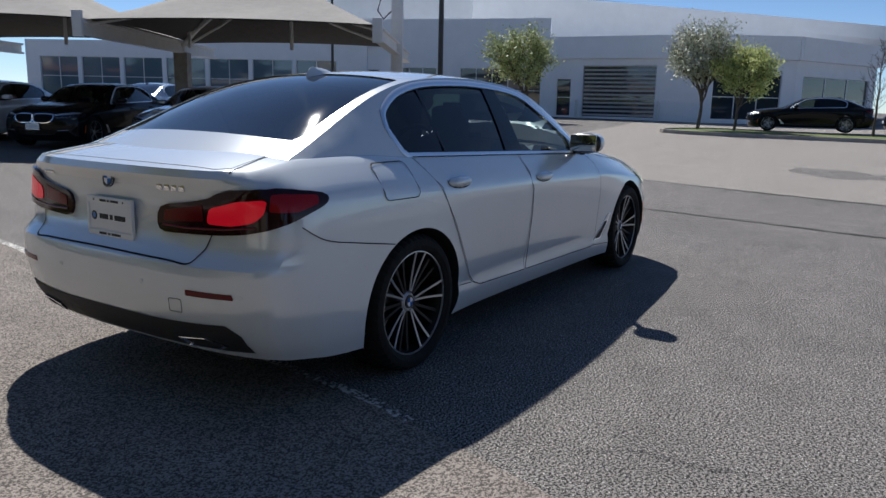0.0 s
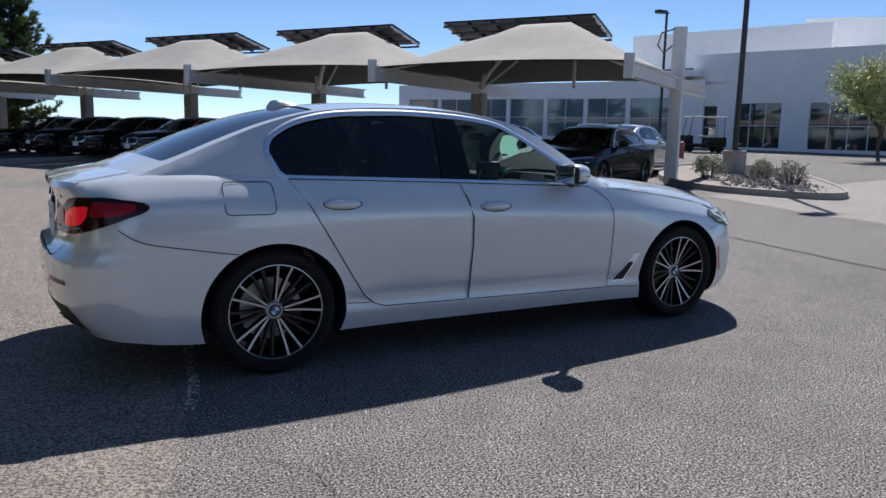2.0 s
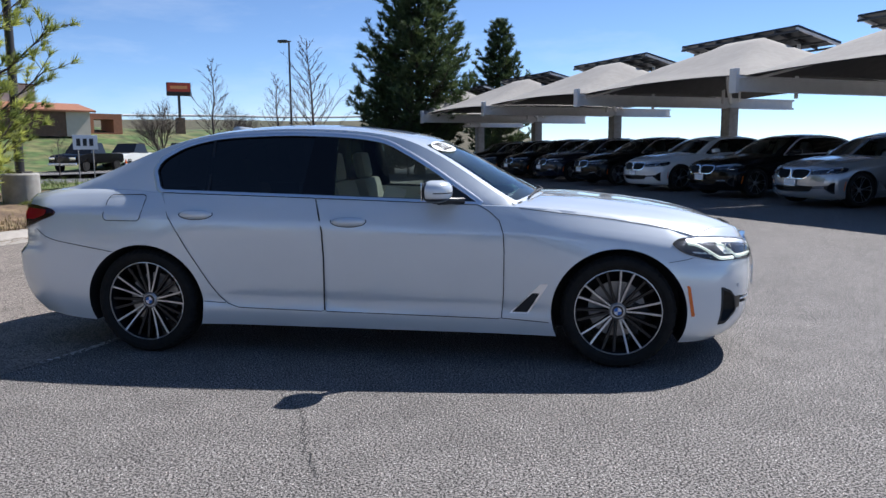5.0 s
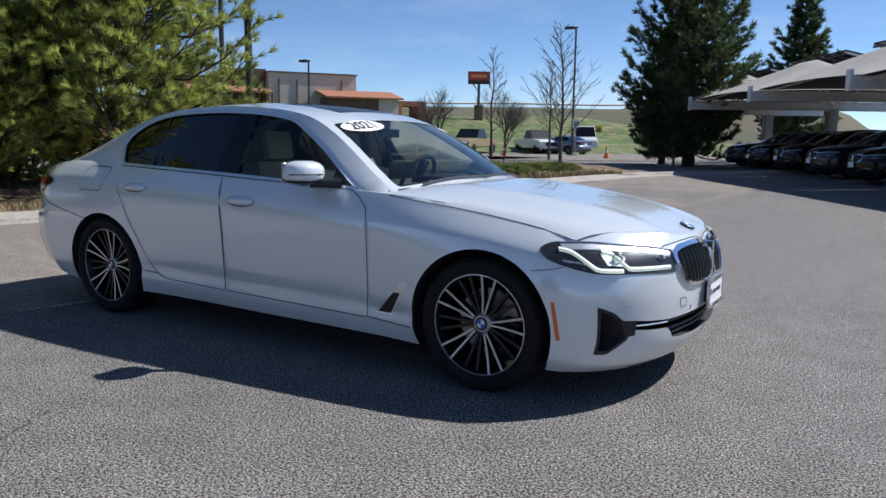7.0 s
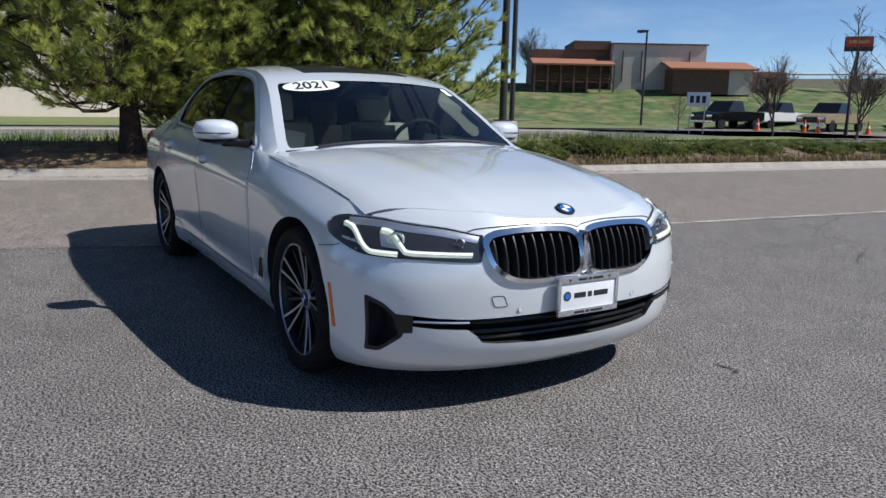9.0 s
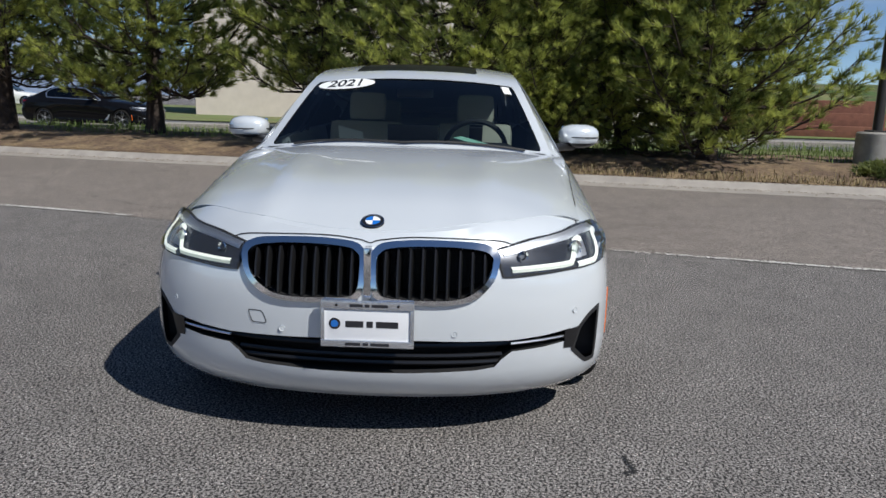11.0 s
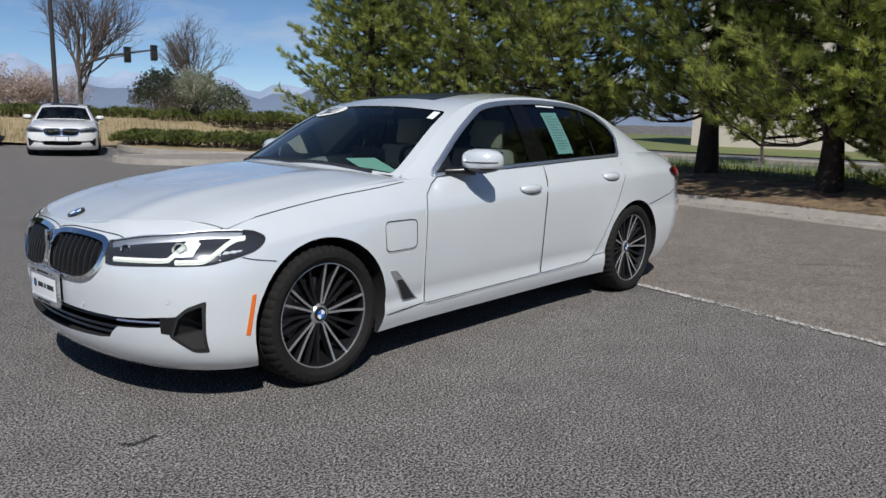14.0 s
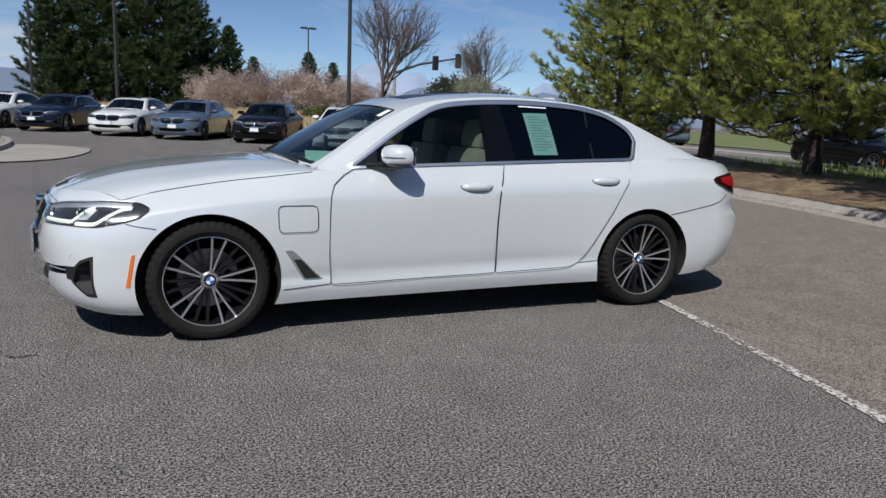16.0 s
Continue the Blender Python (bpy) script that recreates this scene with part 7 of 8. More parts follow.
def pickup(x, y, turn, paint, label, closed=False):
    t = empty("pickup_truck", pose(x, y, ground_z(x, y), 0, 0, turn), label, "van" if closed else "pickup truck", "trucks on the far road")
    bm = bmesh.new()
    prof = [(-2.8, 0.55), (-2.8, 1.15), (-0.7, 1.15), (-0.55, 1.2), (1.25, 1.2), (2.7, 1.05), (2.85, 0.9), (2.85, 0.5)]
    if closed:
        prof = [(-2.8, 0.45), (-2.8, 2.4), (1.0, 2.4), (1.9, 1.4), (2.7, 1.15), (2.85, 0.9), (2.85, 0.45)]
    a = [bm.verts.new((u, -0.98, w)) for u, w in prof]
    b = [bm.verts.new((u, 0.98, w)) for u, w in prof]
    bm.faces.new(a)
    bm.faces.new(b[::-1])
    for i in range(len(prof)):
        bm.faces.new((a[i - 1], b[i - 1], b[i], a[i]))
    bmesh.ops.bevel(bm, geom=list(bm.edges), offset=0.06, segments=2, affect="EDGES")
    bmesh.ops.recalc_face_normals(bm, faces=bm.faces)
    part("body", bm, paint, t)
    if not closed:
        bm = bmesh.new()
        lo, hi = [(-0.6, -0.93), (1.2, -0.93), (1.2, 0.93), (-0.6, 0.93)], [(-0.45, -0.78), (0.55, -0.78), (0.55, 0.78), (-0.45, 0.78)]
        v0 = [bm.verts.new((u, w, 1.17)) for u, w in lo]
        v1 = [bm.verts.new((u, w, 1.88)) for u, w in hi]
        bm.faces.new(v1)
        for i in range(4):
            bm.faces.new((v0[i - 1], v0[i], v1[i], v1[i - 1])).material_index = 1
        bmesh.ops.recalc_face_normals(bm, faces=bm.faces)
        part("cab", bm, [paint, M_BLACK], t)
    else:
        bm = bmesh.new()
        v = [bm.verts.new(p) for p in ((1.12, -0.86, 2.30), (1.12, 0.86, 2.30), (1.90, 0.90, 1.44), (1.90, -0.90, 1.44))]
        w = [bm.verts.new(q.co + Vector((0.035, 0, 0.03))) for q in v]
        bm.faces.new(w)
        for i in range(4):
            bm.faces.new((v[i - 1], v[i], w[i], w[i - 1]))
        part("windscreen", bm, M_PIANO, t)
        for s_ in (-1, 1):
            bm = bmesh.new()
            box(bm, 0.1, 1.05, s_ * 0.985 - 0.01, s_ * 0.985 + 0.01, 1.45, 2.1, None, 0.008)
            part("side_window", bm, M_PIANO, t)
    for u in (-1.85, 1.85):
        for s_ in (-1, 1):
            bm = bmesh.new()
            lathe(bm, [(0.0, 0.0), (0.22, 0.02), (0.24, 0.0), (0.38, 0.0), (0.40, -0.04), (0.40, -0.22), (0.0, -0.22)], 20, "y", pose(u, s_ * 0.98, 0.40, 0, 0, 0 if s_ > 0 else 180))
            part("wheel", bm, M_RUBBER, t)
    for s_ in (-0.7, 0.7):
        bm = bmesh.new()
        box(bm, 2.78, 2.89, s_ - 0.2, s_ + 0.2, 0.78, 0.95, None, 0.02)
        part("headlamp", bm, M_CHROME, t)
    bm = bmesh.new()
    box(bm, 2.80, 2.88, -0.45, 0.45, 0.62, 0.95, None, 0.02)
    part("grille", bm, M_BLACK, t)
    bm = bmesh.new()
    box(bm, 2.75, 2.95, -0.95, 0.95, 0.42, 0.58, None, 0.03)
    part("bumper", bm, M_SILVER_FRAME, t)


pickup(-30.0, 41.5, 272, P_BLACK, "black pickup truck on the far road")
pickup(-30.2, 47.2, 268, P_WHITE, "white pickup truck on the far road")
pickup(-23.0, 52.7, 318, P_WHITE, "white pickup truck facing the car park")
pickup(-25.6, 46.6, 275, P_TAN, "tan work truck beside the traffic cones")
pickup(-23.5, 64.0, 300, P_WHITE, "white delivery van on the far road", True)


def golf_cart(x, y, turn):
    g = empty("golf_cart", pose(x, y, ground_z(x, y), 0, 0, turn), "dark golf cart with a pale roof by the building", "golf cart")
    bm = bmesh.new()
    box(bm, -1.15, 1.10, -0.58, 0.58, 0.28, 0.48, None, 0.05)
    box(bm, -1.15, -0.35, -0.58, 0.58, 0.45, 0.82, None, 0.06)
    box(bm, 0.62, 1.12, -0.55, 0.55, 0.45, 0.92, None, 0.12)
    part("body", bm, P_BLACK, g)
    bm = bmesh.new()
    box(bm, -0.55, 0.05, -0.55, 0.55, 0.80, 0.92, None, 0.04)
    box(bm, -0.62, -0.50, -0.55, 0.55, 0.92, 1.30, None, 0.04)
    part("seat", bm, M_CREAM, g)
    bm = bmesh.new()
    box(bm, -1.10, 0.85, -0.62, 0.62, 1.86, 1.93, None, 0.03)
    part("roof", bm, M_STEEL, g)
    for u, w in ((-1.0, -0.55), (-1.0, 0.55), (0.72, -0.55), (0.72, 0.55)):
        bm = bmesh.new()
        tube(bm, [(u + (0.2 if u > 0 else 0), w, 0.8), (u, w, 1.88)], 0.022, 6)
        part("post", bm, M_POLE, g)
    for u in (-0.8, 0.8):
        for s_ in (-1, 1):
            bm = bmesh.new()
            lathe(bm, [(0.0, 0.0), (0.11, 0.01), (0.13, 0.0), (0.21, 0.0), (0.225, -0.03), (0.225, -0.15), (0.0, -0.15)], 18, "y", pose(u, s_ * 0.56, 0.225, 0, 0, 0 if s_ > 0 else 180))
            part("wheel", bm, M_RUBBER, g)


golf_cart(30.2, 24.2, 150)
parked(17.6, 18.6, 48, P_BLACK, "black car parked before the white building", "cars by the building")

M_CONE = material("orange_cone_rubber", (0.75, 0.13, 0.02), 0.6, vary=0.1, scale=10)


def traffic_cone(x, y):
    c = empty("traffic_cone", pose(x, y, ground_z(x, y) + 0.04), "orange traffic cone on the far road", "traffic cone", "traffic cones on the far road")
    bm = bmesh.new()
    box(bm, -0.2, 0.2, -0.2, 0.2, 0.0, 0.04, None, 0.01)
    part("base", bm, M_CONE, c)
    bm = bmesh.new()
    lathe(bm, [(0.15, 0.04), (0.035, 0.75), (0.0, 0.75)], 16, "z")
    part("cone", bm, M_CONE, c, smooth=30)
    bm = bmesh.new()
    lathe(bm, [(0.104, 0.34), (0.080, 0.49)], 16, "z")
    part("band", bm, M_PLATE, c, smooth=30)


for x, y in ((-26.0, 39.4), (-23.6, 40.6), (-22.9, 40.9), (-20.6, 42.2), (-13.2, 42.0)):
    traffic_cone(x, y)

# ---------------------------------------------------------------- lamps, signs, kerb islands
def street_lamp(x, y, h, label, base=0.75, heads=1, z=None):
    z = ground_z(x, y) if z is None else z
    p = empty("street_lamp", pose(x, y, z), label, "street lamp", "car park lamps")
    if base:
        bm = bmesh.new()
        lathe(bm, [(0.0, 0.0), (0.33, 0.0), (0.33, base - 0.03), (0.30, base), (0.0, base)], 24, "z")
        part("base", bm, M_CONCRETE, p, smooth=30)
    bm = bmesh.new()
    tube(bm, [(0, 0, base), (0, 0, h)], [0.085, 0.065], 10)
    box(bm, -0.15, 0.15, -0.15, 0.15, base, base + 0.03)
    part("pole", bm, M_POLE, p)
    for k in range(heads):
        s_ = 1 if k else -1
        bm = bmesh.new()
        box(bm, 0.12 * s_ if s_ > 0 else -0.78, 0.78 if s_ > 0 else -0.12, -0.18, 0.18, h - 0.12, h + 0.06, None, 0.03)
        box(bm, -0.15, 0.15, -0.04, 0.04, h - 0.08, h)
        part("lamp_head", bm, M_POLE, p)
    return p


street_lamp(15.67, 10.19, 9.5, "tall dark lamp pole on a round concrete base", 0.8)
street_lamp(29.3, 26.5, 7.6, "dark car park lamp on a pole", 0)
street_lamp(-17.6, 47.0, 9.0, "dark car park lamp on a tall pole", 0.1)
street_lamp(-14.6, 12.0, 9.5, "dark lamp pole behind the pines", 0.1)
street_lamp(-8.9, 7.6, 8.5, "lamp pole on a round concrete base beside the kerb", 0.8, z=0.1)
street_lamp(-33.7, 37.1, 6.5, "dark street lamp by the far road", 0.1)
street_lamp(-7.0, -24.6, 9.0, "slim dark lamp pole by the far row of cars", 0.1)
street_lamp(1.45, -35.0, 9.5, "slim dark lamp pole by the far row of cars", 0.1)
street_lamp(5.6, -42.0, 9.5, "slim dark lamp pole by the far row of cars", 0.1)
street_lamp(-17.0, -72.0, 9.0, "distant double car park lamp", 0.1, 2)
street_lamp(6.0, -66.0, 7.5, "distant double car park lamp", 0.1, 2)

# traffic light on a long arm
tl = empty("traffic_light", pose(-18.8, -51.4, 0), "grey traffic signal pole with a long arm and two signals", "traffic light")
bm = bmesh.new()
tube(bm, [(0, 0, 0), (0, 0, 5.3)], [0.16, 0.12], 10)
part("pole", bm, M_CONCRETE, tl)
bm = bmesh.new()
tube(bm, [(0, 0, 4.6), (-1.8, 0.8, 5.35), (-4.7, 2.0, 5.95)], [0.11, 0.09, 0.06], 8)
part("arm", bm, M_POLE, tl)
for u in (0.62, 0.97):
    bm = bmesh.new()
    box(bm, -4.7 * u - 0.2, -4.7 * u + 0.2, 2.0 * u - 0.18, 2.0 * u + 0.18, 4.55 + 0.62 * u, 5.65 + 0.62 * u, None, 0.03)
    part("signal", bm, M_BLACK, tl)


def sign(x, y, z0, w, h, top, face, label, posts=1, turn=0.0, mark=None):
    s_ = empty("road_sign", pose(x, y, ground_z(x, y), 0, 0, turn), label, "sign", "road signs")
    for k in range(posts):
        o = 0 if posts == 1 else (-w * 0.3 if k else w * 0.3)
        bm = bmesh.new()
        tube(bm, [(o, 0.02, 0), (o, 0.02, top)], 0.03, 6)
        part("post", bm, M_CONCRETE, s_)
    bm = bmesh.new()
    box(bm, -w / 2, w / 2, -0.012, 0.0, top - h, top, None, 0.004)
    part("plate", bm, face, s_)
    if mark is not None:
        for k in range(3):
            bm = bmesh.new()
            box(bm, -w * 0.36 + k * w * 0.26, -w * 0.20 + k * w * 0.26, -0.02, -0.0125, top - h * 0.75, top - h * 0.25)
            part("mark", bm, mark, s_)


M_YELLOW = material("yellow_sign_face", (0.75, 0.48, 0.02), 0.5)
M_SIGN_RED = material("red_orange_sign_face", (0.55, 0.06, 0.03), 0.45)
M_SIGN_DARK = material("dark_sign_face", (0.03, 0.025, 0.022), 0.5)
sign(-21.4, 28.4, 0, 1.1, 0.7, 2.1, M_PLATE, "white road sign with black symbols on two posts", 2, 40, M_INK)
sign(-17.2, 46.6, 0, 0.45, 0.6, 2.6, M_PLATE, "small white sign on the lamp pole", 1, 30, M_INK)
ys = sign(-25.0, 72.0, 0, 0.9, 0.9, 2.6, M_YELLOW, "yellow warning sign beside the far road", 1, 25, M_INK)
# tall restaurant pylon sign
py = empty("pylon_sign", pose(-36.0, 66.0, 0, 0, 0, 32), "tall dark pylon sign with a red panel", "sign")
bm = bmesh.new()
box(bm, -0.45, 0.45, -0.45, 0.45, 0, 4.6, None, 0.05)
part("pillar", bm, material("brown_stone_pillar", (0.20, 0.13, 0.09), 0.9, vary=0.3, scale=3, bump=0.6, bump_scale=6), py)
bm = bmesh.new()
tube(bm, [(0, 0, 4.6), (0, 0, 6.9)], 0.14, 8)
part("mast", bm, M_POLE, py)
bm = bmesh.new()
box(bm, -1.15, 1.15, -0.22, 0.22, 6.75, 8.05, None, 0.05)
part("cabinet", bm, M_SIGN_DARK, py)
bm = bmesh.new()
box(bm, -1.08, 1.08, -0.26, -0.225, 7.15, 7.98)
part("panel", bm, M_SIGN_RED, py, smooth=0)
bm = bmesh.new()
box(bm, -0.8, 0.8, -0.28, -0.265, 7.42, 7.72)
part("wording_bar", bm, material("orange_lettering", (0.85, 0.35, 0.12), 0.5), py, smooth=0)

# gravel island at the end of the canopies and planted island by the building
def island(name, pts, lift, mat, label, rim=True):
    P = smooth_line(pts, 6, True)
    c = (sum(p[0] for p in P) / len(P), sum(p[1] for p in P) / len(P))
    z = [ground_z(x, y) for x, y in P]
    root = tagged(mesh_from(name, [(c[0], c[1], ground_z(*c) + lift + 0.02)] + [(x, y, q + lift) for (x, y), q in zip(P, z)], [(0, i + 1, (i + 1) % len(P) + 1) for i in range(len(P))], mat), label, "planting bed", kind="structure")
    if rim:
        sec = [(-0.02, 0.0), (0.0, 0.15), (0.13, 0.155), (0.15, 0.10)]
        vs, k = [], len(sec)
        for i, p in enumerate(P):
            a, b = P[i - 1], P[(i + 1) % len(P)]
            d = Vector((b[0] - a[0], b[1] - a[1])).normalized()
            for s_, h in sec:
                inw = Vector((c[0] - p[0], c[1] - p[1])).normalized()
                vs.append((p[0] + inw.x * s_, p[1] + inw.y * s_, z[i] + h))
        n = len(P)
        fs = [(i * k + j, ((i + 1) % n) * k + j, ((i + 1) % n) * k + j + 1, i * k + j + 1) for i in range(n) for j in range(k - 1)]
        tagged(mesh_from("island_kerb", vs, fs, M_KERB), "pale concrete kerb round the planted island", "kerb", kind="structure")


island("planting_island", [(12.7, 4.9), (11.5, 6.4), (11.7, 8.6), (13.5, 11.0), (17.0, 13.6), (19.6, 13.6), (18.6, 10.6), (15.6, 7.2)], 0.12, M_GRAVEL, "gravel island with small shrubs and a pale kerb")
island("planting_island", [(27.0, 6.6), (26.4, 4.0), (27.2, 0.0), (28.6, -6.0), (33.0, -8.0), (33.5, -4.0), (31.0, 1.0), (30.2, 5.6)], 0.10, M_TURF, "grass and gravel island before the building")
island("planting_island", [(-7.5, -13.4), (-5.2, -14.6), (-5.4, -16.4), (-8.8, -16.6), (-9.6, -14.6)], 0.12, M_GRAVEL, "gravel island with dry grass at the drive")
island("concrete_apron", [(2.4, -17.1), (2.9, -14.2), (4.2, -12.8), (5.8, -13.4), (5.6, -16.0), (4.6, -18.9), (3.1, -18.6)], 0.03, M_KERB, "pale concrete apron at the tip of the gravel island", False)
island("planting_island", [(4.5, -15.2), (5.6, -13.7), (8.0, -14.0), (9.5, -18.0), (7.5, -22.0), (5.2, -21.6), (4.4, -18.8)], 0.12, M_GRAVEL, "gravel island with a few dry twigs")
island("planting_island", [(-8.4, -17.2), (-7.4, -20.0), (-9.0, -23.2), (-13.2, -20.8), (-13.6, -17.2), (-11.2, -15.6)], 0.12, M_BANK, "dry grass island planted with low junipers")
r_ = random.Random(77)
vs, fs = [], []
for _ in range(1600):
    u, v = r_.random(), r_.random()
    x, y = 12.2 + 6.5 * u + r_.uniform(-0.6, 0.6), 6.2 + 6.0 * u + 2.2 * (v - 0.5)
    s_ = r_.uniform(0.02, 0.07)
    b0 = len(vs)
    z = ground_z(x, y) + 0.12
    vs += [(x - s_, y - s_ * 0.7, z), (x + s_, y - s_ * 0.8, z), (x + s_ * 0.9, y + s_, z), (x - s_ * 0.8, y + s_ * 0.7, z), (x + r_.uniform(-0.01, 0.01), y, z + s_ * 1.1)]
    fs += [(b0, b0 + 1, b0 + 4), (b0 + 1, b0 + 2, b0 + 4), (b0 + 2, b0 + 3, b0 + 4), (b0 + 3, b0, b0 + 4)]
tagged(mesh_from("gravel", vs, fs, M_GRAVEL), "grey landscape stones in the island", "gravel", kind="stuff")


# ---------------------------------------------------------------- banks, hills and mountains
def terrain(name, u0, u1, v0, v1, fn, mat, label, nu=30, nv=16, category="hill"):
    vs = [(u0 + (u1 - u0) * i / nu, v0 + (v1 - v0) * j / nv) for i in range(nu + 1) for j in range(nv + 1)]
    fs = [(i * (nv + 1) + j, (i + 1) * (nv + 1) + j, (i + 1) * (nv + 1) + j + 1, i * (nv + 1) + j + 1) for i in range(nu) for j in range(nv)]
    return tagged(mesh_from(name, [fn(*p) for p in vs], fs, mat, smooth=True), label, category, kind="structure")


def ease(t):
    t = min(1, max(0, t))
    return t * t * (3 - 2 * t)


# dry grass bank behind the far row of cars: runs from (-20, -16) to (14, -48)
def bank(u, v):
    x, y = -18 + 32 * u - 0.42 * v, -17.5 - 18 * u - 0.90 * v
    return (x, y, ground_z(x, y) + 0.05 + 0.95 * ease(v / 7) + 0.10 * noise.noise((x * 0.3, y * 0.3, 0)))


terrain("grass_bank", 0, 1, 0.0, 24, bank, M_BANK, "pale dry grass bank behind the parked cars", 30, 14, "bank")
blades("bank_grass", 7000, lambda r_: (lambda p: (p[0], p[1], p[2]))(bank(r_.random(), abs(r_.gauss(2, 4)))), 0.15, 0.5, M_STRAW, "tall dry grass on the bank", 12)


def scrub(u, v):
    a = radians(u)
    x, y = v * math.cos(a), v * math.sin(a)
    return (x, y, 0.2 + 7.2 * ease((v - 105) / 42) * ease((u - 89) / 5) + 0.6 * noise.noise((x * 0.03, y * 0.03, 2)))


terrain("hillside", 90, 142, 100, 420, scrub, M_HILL, "dull green-brown embankment on the horizon", 40, 24)
# guard rail along its crest
bm = bmesh.new()
tube(bm, [Vector(scrub(u, 150)) + Vector((0, 0, 0.7)) for u in np.linspace(95, 141, 40)], 0.22, 4)
tagged(part("guard_rail", bm, M_STEEL), "pale guard rail along the embankment's crest", "guard rail")


M_KNOLL = material("green_knoll_grass", (0.060, 0.105, 0.026), 0.95, vary=0.6, scale=1.1, bump=1.0, bump_scale=3, second=(0.17, 0.155, 0.065), second_scale=0.5, second_amount=0.9)


def knoll(u, v):
    x, y = -30 - v * 0.82 + u * 0.57, 34 + v * 0.55 + u * 0.82
    return (x, y, -0.25 + 0.35 * ease(v / 5) + 3.6 * ease((v - 4) / 26) * ease((u + 46) / 22) * ease((60 - u) / 22) + 0.25 * noise.noise((x * 0.08, y * 0.08, 4)))


terrain("grass_knoll", -46, 60, 0, 90, knoll, M_KNOLL, "green grass knoll below the restaurant", 40, 30)
strip("far_road", [(-29.0, 22.0), (-24.0, 40.0), (-14.0, 60.0), (6.0, 80.0)], [(-17.5, 30.0), (-11.0, 38.0), (0.0, 48.0), (16.0, 60.0)], 0.03, M_OLD, "pale far road at the edge of the car park", "road")
# distance haze is put into the blue and pale mountain colours
for k, (dist, top, mat_c, seed) in enumerate(((2600, 190, (0.17, 0.21, 0.29), 3), (3600, 330, (0.26, 0.33, 0.45), 8))):
    mt = material("far_haze_blue_mountain" if k == 0 else "farthest_haze_pale_mountain", mat_c, 1.0, vary=0.1, scale=0.004, spec=0.0, second=(0.36, 0.42, 0.52) if k else (0.13, 0.17, 0.23), second_scale=0.004, second_amount=0.5)
    vs, fs, n = [], [], 120
    for i in range(n + 1):
        a = radians(180 + 110 * i / n)
        h = top * (0.45 + 0.55 * abs(noise.noise((i * 0.11, seed, 0))) + 0.25 * noise.noise((i * 0.4, seed, 5))) * ease((i + 4) / 22) * ease((n - i + 4) / 22)
        x, y = dist * math.cos(a), dist * math.sin(a)
        vs += [(x, y, -20), (x * 1.03, y * 1.03, max(2, h * 0.6)), (x * 1.08, y * 1.08, max(3, h))]
    for i in range(n):
        for j in range(2):
            fs.append((i * 3 + j, (i + 1) * 3 + j, (i + 1) * 3 + j + 1, i * 3 + j + 1))
    tagged(mesh_from("mountain_range", vs, fs, mt, smooth=True), "hazy blue mountains on the horizon", "mountains", kind="structure")


# ---------------------------------------------------------------- buildings
M_STUCCO = material("white_panel_wall", (0.85, 0.86, 0.87), 0.75, vary=0.03, scale=1.5, bump=0.05, bump_scale=80, second=(0.80, 0.81, 0.82), second_scale=0.3, second_amount=0.5)
M_WIN = material("dark_window_glass", (0.025, 0.035, 0.045), 0.04, coat=0.5, spec=0.8)
# reflected sky is put into this pane's blue base colour
M_WIN_SKY = material("sky_tint_window_glass", (0.10, 0.16, 0.20), 0.05, coat=0.6, spec=0.9)
M_ALU = material("aluminium_frame", (0.62, 0.63, 0.65), 0.4, 0.6)
M_SLAT = material("garage_door_slat", (0.40, 0.41, 0.43), 0.45, 0.5, vary=0.1, scale=4)
M_BEIGE = material("beige_stucco", (0.56, 0.50, 0.43), 0.9, vary=0.06, scale=2, bump=0.15)
M_TERRA = material("terracotta_roof", (0.32, 0.135, 0.075), 0.85, vary=0.2, scale=6, bump=0.4, bump_scale=10)
M_BROWN = material("brown_timber_wall", (0.13, 0.075, 0.05), 0.8, vary=0.2, scale=5)


